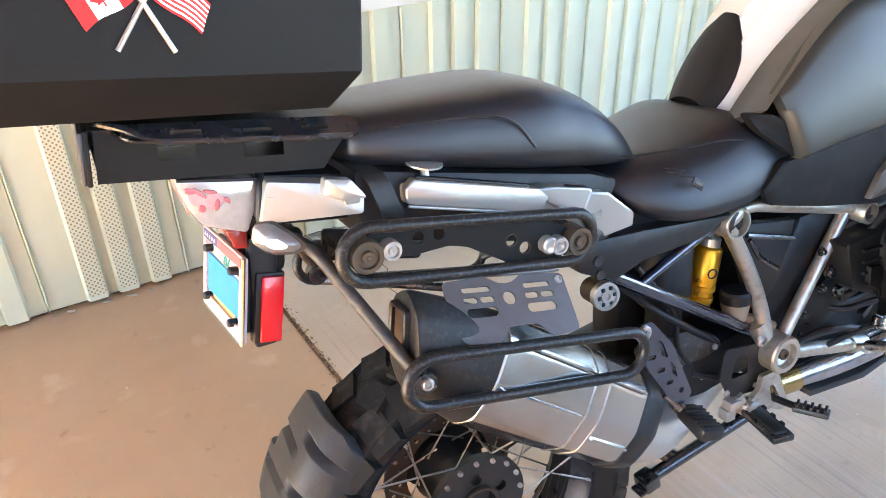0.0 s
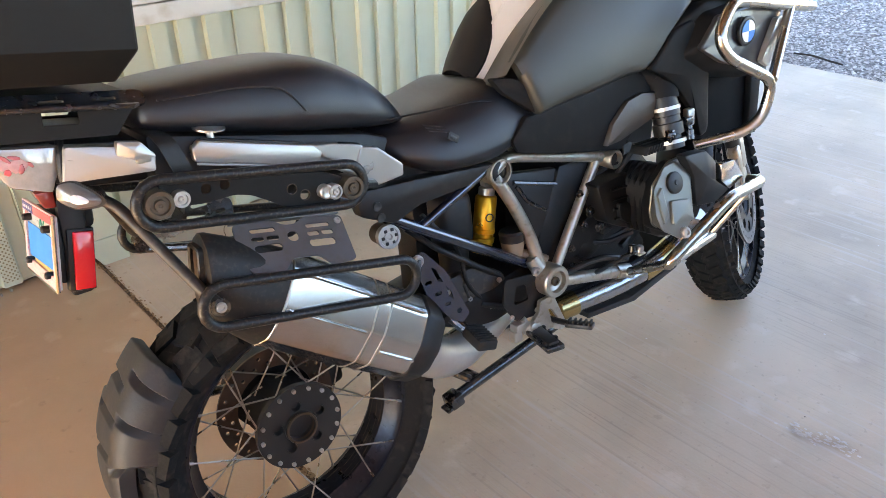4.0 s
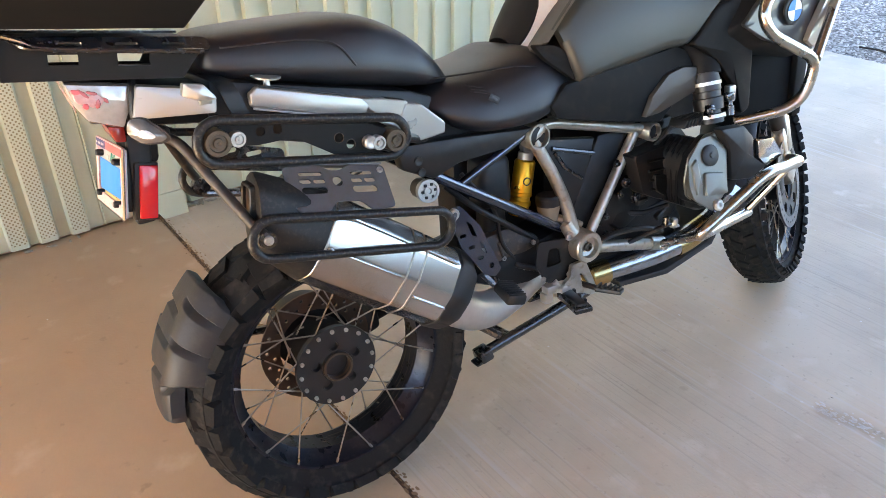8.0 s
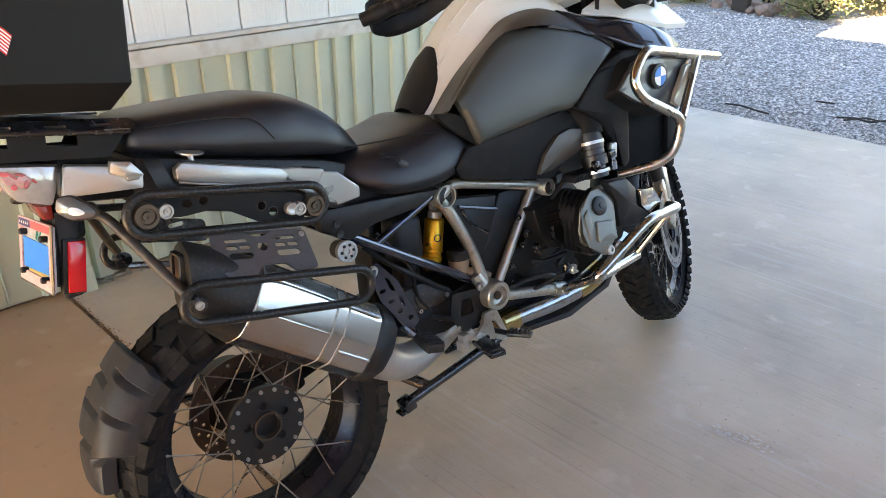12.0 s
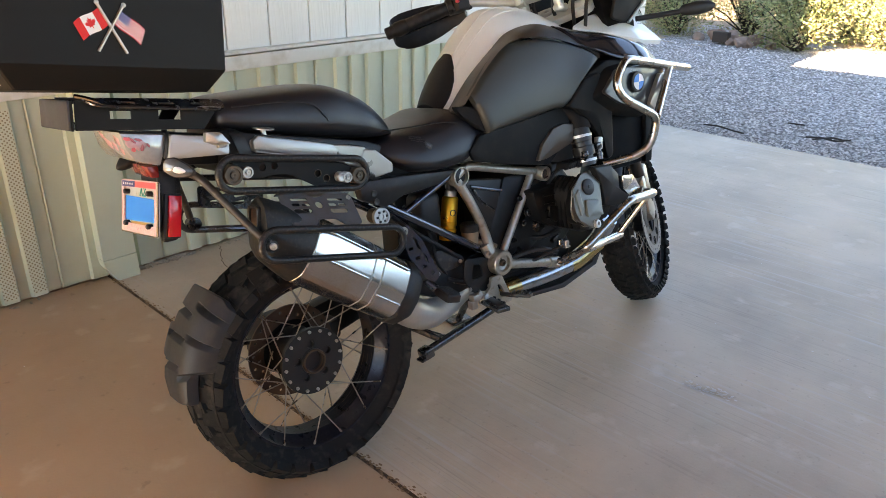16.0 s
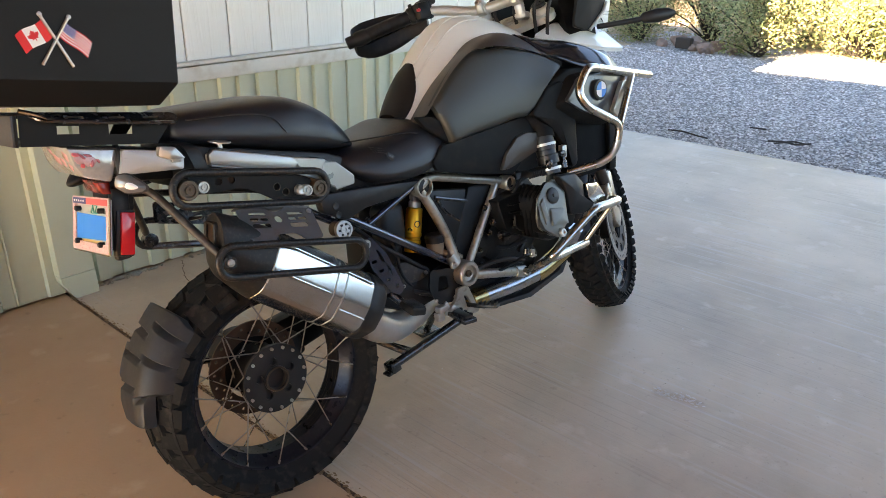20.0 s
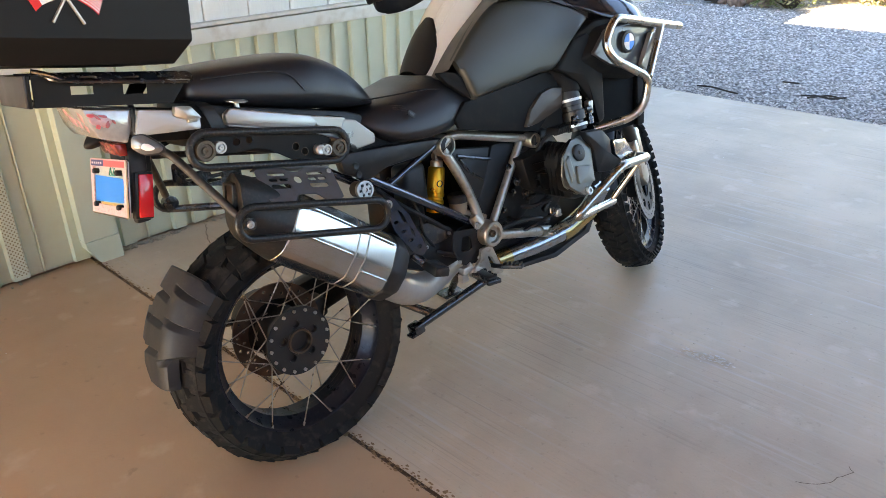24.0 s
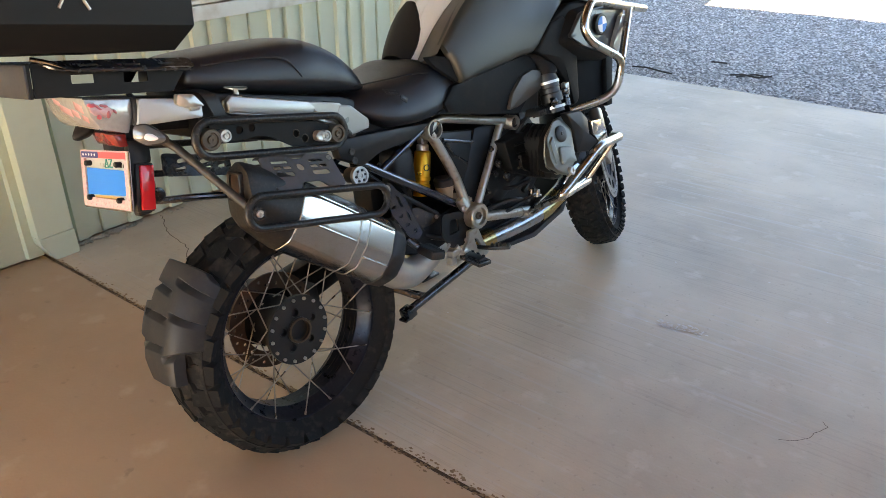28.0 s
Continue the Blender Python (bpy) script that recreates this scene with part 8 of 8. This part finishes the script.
# mirrors: one seen from below with the timber roof in it
mirror_glass = bpy.data.materials.new("mirror_glass")
mirror_glass.use_nodes = True
_b = mirror_glass.node_tree.nodes["Principled BSDF"]
_b.inputs["Base Color"].default_value, _b.inputs["Metallic"].default_value, _b.inputs["Roughness"].default_value = (0.9, 0.9, 0.9, 1), 1.0, 0.02
mn = Vector((-0.72, -0.40, 0.36)).normalized()
mu = Vector((0.45, -0.88, -0.10))
mu = (mu - mn * mu.dot(mn)).normalized()
mv = mn.cross(mu)
mc = Vector((0.745, 0.40, 1.352))


def mirror_ring(d, a, b):
    """A leaf-shaped ring that narrows towards the stalk."""
    out = []
    for k in range(32):
        t = 2 * math.pi * k / 32
        u, v = a * math.cos(t), b * math.sin(t) * (1 - 0.42 * math.cos(t))
        out.append(mc + mu * u + mv * (v - 0.16 * u) + mn * d)
    return out


mir = part("mirror", loft([mirror_ring(d, a, b) for d, a, b in ((-0.030, 0.03, 0.02), (-0.024, 0.06, 0.034), (-0.008, 0.086, 0.050), (0.0, 0.090, 0.052), (0.002, 0.088, 0.050))]), BLACK_PLASTIC, bike, "black leaf-shaped mirror on a bent stalk", 50)
part("glass", loft([mirror_ring(0.0022, 0.085, 0.0475), mirror_ring(0.0032, 0.084, 0.0465)]), mirror_glass, mir, "mirror glass", 20)
neck = mc + mu * 0.088 - mv * 0.014 - mn * 0.008
part("neck", tube([neck - mu * 0.020, neck + mu * 0.02, neck + mu * 0.055 + Vector((0.01, 0, -0.006))], 0.019, 14, r_end=0.008), BLACK_PLASTIC, mir, "black mirror neck", 50)
part("stalk_boot", tube([(0.925, 0.318, 1.268), (0.955, 0.300, 1.205)], 0.0085, 12, r_end=0.014), BLACK_PLASTIC, mir, "rubber boot of the stalk")
part("stalk", tube(rounded([neck + mu * 0.045 + Vector((0.01, 0, -0.005)), (0.930, 0.315, 1.290), (0.945, 0.310, 1.240), (0.960, 0.300, 1.195)], 0.03, False), 0.0065, 10), BLACK_STEEL, mir, "bent black mirror stalk")
part("front_indicator", join(tube([(1.30, -0.15, 1.075), (1.42, -0.235, 1.085)], 0.009, 10), moved(lathe([(-0.065, 0.003), (-0.05, 0.017), (0.0, 0.023), (0.04, 0.018), (0.06, 0.006)], (0, 0, 0), (1, 0, 0), 20), pose(1.47, -0.27, 1.092, 0, -4, -36) @ Matrix.Diagonal((1, 0.6, 1, 1)))), BLACK_PLASTIC, bike, "black front indicator on a stalk", 50)

# ---- yard: loose stones, sticks, shrubs and rocks ----
def placed(name, bm, material, label, category, kind="", smooth=0.0):
    ob = part(name, bm, material, None, smooth=smooth)
    ob.matrix_basis = ROOM
    return tagged(ob, label, category, kind=kind)


rnd = random.Random(11)
verts, faces = [], []
for k in range(26000):
    far = rnd.random() ** 1.4
    u = SLAB_END + 0.01 + far * 4.6
    v = rnd.uniform(-2.2 - far * 2, 2.2 + far * 4)
    s = rnd.uniform(0.005, 0.014) * (1 + 0.5 * far)
    z = -0.028 + rnd.uniform(-0.006, 0.006)
    a = rnd.uniform(0, 6.28)
    b = len(verts)
    for j in range(4):
        r = s * rnd.uniform(0.7, 1.25)
        verts.append((u + r * math.cos(a + j * 1.571), v + r * math.sin(a + j * 1.571), z))
    verts.append((u + rnd.uniform(-0.3, 0.3) * s, v + rnd.uniform(-0.3, 0.3) * s, z + s * rnd.uniform(0.5, 0.95)))
    faces += [(b, b + 1, b + 4), (b + 1, b + 2, b + 4), (b + 2, b + 3, b + 4), (b + 3, b, b + 4)]
me = bpy.data.meshes.new("gravel_stones")
me.from_pydata(verts, [], faces)
STONE = mat("gravel_stone", (0.36, 0.34, 0.335), 0.85, var=0.2, scale=60)
_nt = STONE.node_tree
_g, _r = _nt.nodes.new("ShaderNodeNewGeometry"), _nt.nodes.new("ShaderNodeValToRGB")
_r.color_ramp.elements[0].color, _r.color_ramp.elements[1].color = (0.22, 0.19, 0.17, 1), (0.86, 0.81, 0.76, 1)
_nt.links.new(_g.outputs["Random Per Island"], _r.inputs[0])
_nt.links.new(_r.outputs[0], _nt.nodes["Principled BSDF"].inputs["Base Color"])
me.materials.append(STONE)
ob = new("gravel_stones", me)
ob.matrix_basis = ROOM
tagged(ob, "loose grey gravel stones in the yard", "gravel", kind="stuff")

BARK = mat("dry_twig", (0.05, 0.037, 0.028), 0.85, var=0.3, scale=50)
for pts in ([(4.47, 1.06), (4.50, 0.95), (4.44, 0.80), (4.42, 0.72)], [(4.66, 0.36), (4.72, 0.28), (4.69, 0.16), (4.80, 0.10)], [(4.62, 0.30), (4.78, 0.22), (4.76, 0.12)], [(5.0, 0.62), (5.02, 0.50)]):
    placed("twig", tube(rounded([(u, v, -0.012) for u, v in pts], 0.03, False), 0.007, 6), BARK, "dark dry twig lying on the gravel", "twig")

LEAF = mat("shrub_leaf", (0.10, 0.15, 0.035), 0.6, var=0.3, scale=3)
_nt = LEAF.node_tree
_g, _r = _nt.nodes.new("ShaderNodeNewGeometry"), _nt.nodes.new("ShaderNodeValToRGB")
_r.color_ramp.elements[0].color, _r.color_ramp.elements[1].color = (0.07, 0.105, 0.028, 1), (0.44, 0.45, 0.19, 1)
_nt.links.new(_g.outputs["Random Per Island"], _r.inputs[0])
_nt.links.new(_r.outputs[0], _nt.nodes["Principled BSDF"].inputs["Base Color"])
_nt.nodes["Principled BSDF"].inputs["Subsurface Weight"].default_value = 0.0
DRY = mat("dry_brush", (0.38, 0.29, 0.15), 0.8, var=0.4, scale=6)


def shrub(u, v, wide, tall, seed, count=3200):
    r = random.Random(seed)
    base = new("shrub")
    base.matrix_basis = ROOM @ Matrix.Translation((u, v, -0.03))
    tagged(base, "leafy green shrub with dry twigs beside the gravel", "shrub", "shrubs along the yard")
    twigs = []
    tips = []
    for k in range(44):
        a, out, h = r.uniform(0, 6.28), r.uniform(0.25, 1.0) * wide, r.uniform(0.12, 1.0) * tall
        mid = Vector((math.cos(a) * out * 0.45, math.sin(a) * out * 0.45, h * 0.55))
        tip = Vector((math.cos(a) * out, math.sin(a) * out, h))
        twigs.append(tube([(0.05 * math.cos(a), 0.05 * math.sin(a), 0), mid, tip], 0.014, 5, r_end=0.004))
        tips += [(mid, tip)] * 3
    part("stem", join(*twigs), BARK, base, "thin brown stems")
    for name, material, n, share in (("leaves", LEAF, count, 1.0), ("dry_leaves", DRY, count // 4, 0.8)):
        vs, fs = [], []
        for k in range(n):
            a, b = r.choice(tips)
            c = a.lerp(b, r.uniform(0.15, 1.15)) + Vector((r.gauss(0, 0.14), r.gauss(0, 0.14), r.gauss(0, 0.15))) * wide * 1.15
            c.z = max(0.02, c.z * share)
            s = r.uniform(0.012, 0.032)
            d = Vector((r.uniform(-1, 1), r.uniform(-1, 1), r.uniform(-0.5, 1))).normalized()
            q = d.orthogonal().normalized()
            i = len(vs)
            vs += [c - d * s, c + q * s * 0.45, c + d * s, c - q * s * 0.45]
            fs += [(i, i + 1, i + 2, i + 3)]
        me = bpy.data.meshes.new(name)
        me.from_pydata(vs, [], fs)
        me.materials.append(material)
        o = new(name, me)
        o.parent = base


for k, (u, v, w, h) in enumerate(((9.5, 4.0, 0.75, 1.3), (9.15, 2.1, 0.6, 1.25), (9.9, 1.1, 0.8, 1.1), (10.2, 3.2, 0.9, 1.7), (10.2, 0.2, 0.9, 1.1), (9.6, 5.2, 0.9, 1.4), (10.9, 2.0, 1.0, 1.6),
                                  (10.4, -0.4, 0.9, 1.1), (11.5, 5.5, 1.4, 2.0), (11.8, 1.2, 1.4, 1.9), (12.5, 3.6, 1.6, 2.3), (11.0, -2.0, 1.2, 1.6), (13.0, -0.5, 1.6, 2.2), (10.2, 7.4, 1.3, 1.9), (13.5, 7.0, 1.8, 2.6), (12.8, -4.0, 1.7, 2.2), (14.5, 2.0, 2.0, 3.0), (14.8, 5.0, 2.0, 3.0))):
    shrub(u, v, w, h, 20 + k, 9000 if k < 7 else 3600)
ROCK = mat("red_brown_rock", (0.30, 0.20, 0.155), 0.9, var=0.35, scale=9, bump=0.8, bscale=40, dist=0.01)
for k, (u, v, s) in enumerate(((8.95, 2.72, 0.11), (9.25, 3.0, 0.13), (9.3, 2.72, 0.10), (9.4, 3.3, 0.12), (9.1, 2.42, 0.07), (9.05, 2.95, 0.06), (9.15, 3.45, 0.08), (9.35, 2.5, 0.09))):
    bm = bmesh.new()
    bmesh.ops.create_icosphere(bm, subdivisions=3, radius=s)
    for v_ in bm.verts:
        p = v_.co / s
        v_.co *= 1 + 0.45 * noise.noise(p * 1.1 + Vector((k * 3.1, 0, 0))) + 0.22 * noise.noise(p * 3.0 + Vector((0, k * 2.3, 0)))
        v_.co.z *= 0.8
    ob = placed("rock", bm, ROCK, "red-brown rock lying at the edge of the gravel", "rock", smooth=30)
    ob.matrix_basis = ROOM @ Matrix.Translation((u, v, s * 0.4 - 0.03))
placed("edging_timber", box(9.05, 3.08, 0.05, 0.10, 0.22, 0.14, 0.01), BARK, "weathered edging timber by the rocks", "timber")
# a bank of pale sunlit earth behind the shrubs
bm = bmesh.new()
bmesh.ops.create_grid(bm, x_segments=60, y_segments=60, size=0.5)
for v_ in bm.verts:
    u, v = 8.6 + (v_.co.x + 0.5) * 60, v_.co.y * 110
    far = max(0, u - 9.5)
    v_.co = Vector((u, v, -0.05 + 0.06 * noise.noise(Vector((u * 0.5, v * 0.5, 0))) + 0.035 * far + 0.02 * noise.noise(Vector((u, v, 3)))))
setting("ground_bank", bm, EARTH, "pale dry earth bank in the sun", "ground", 60)
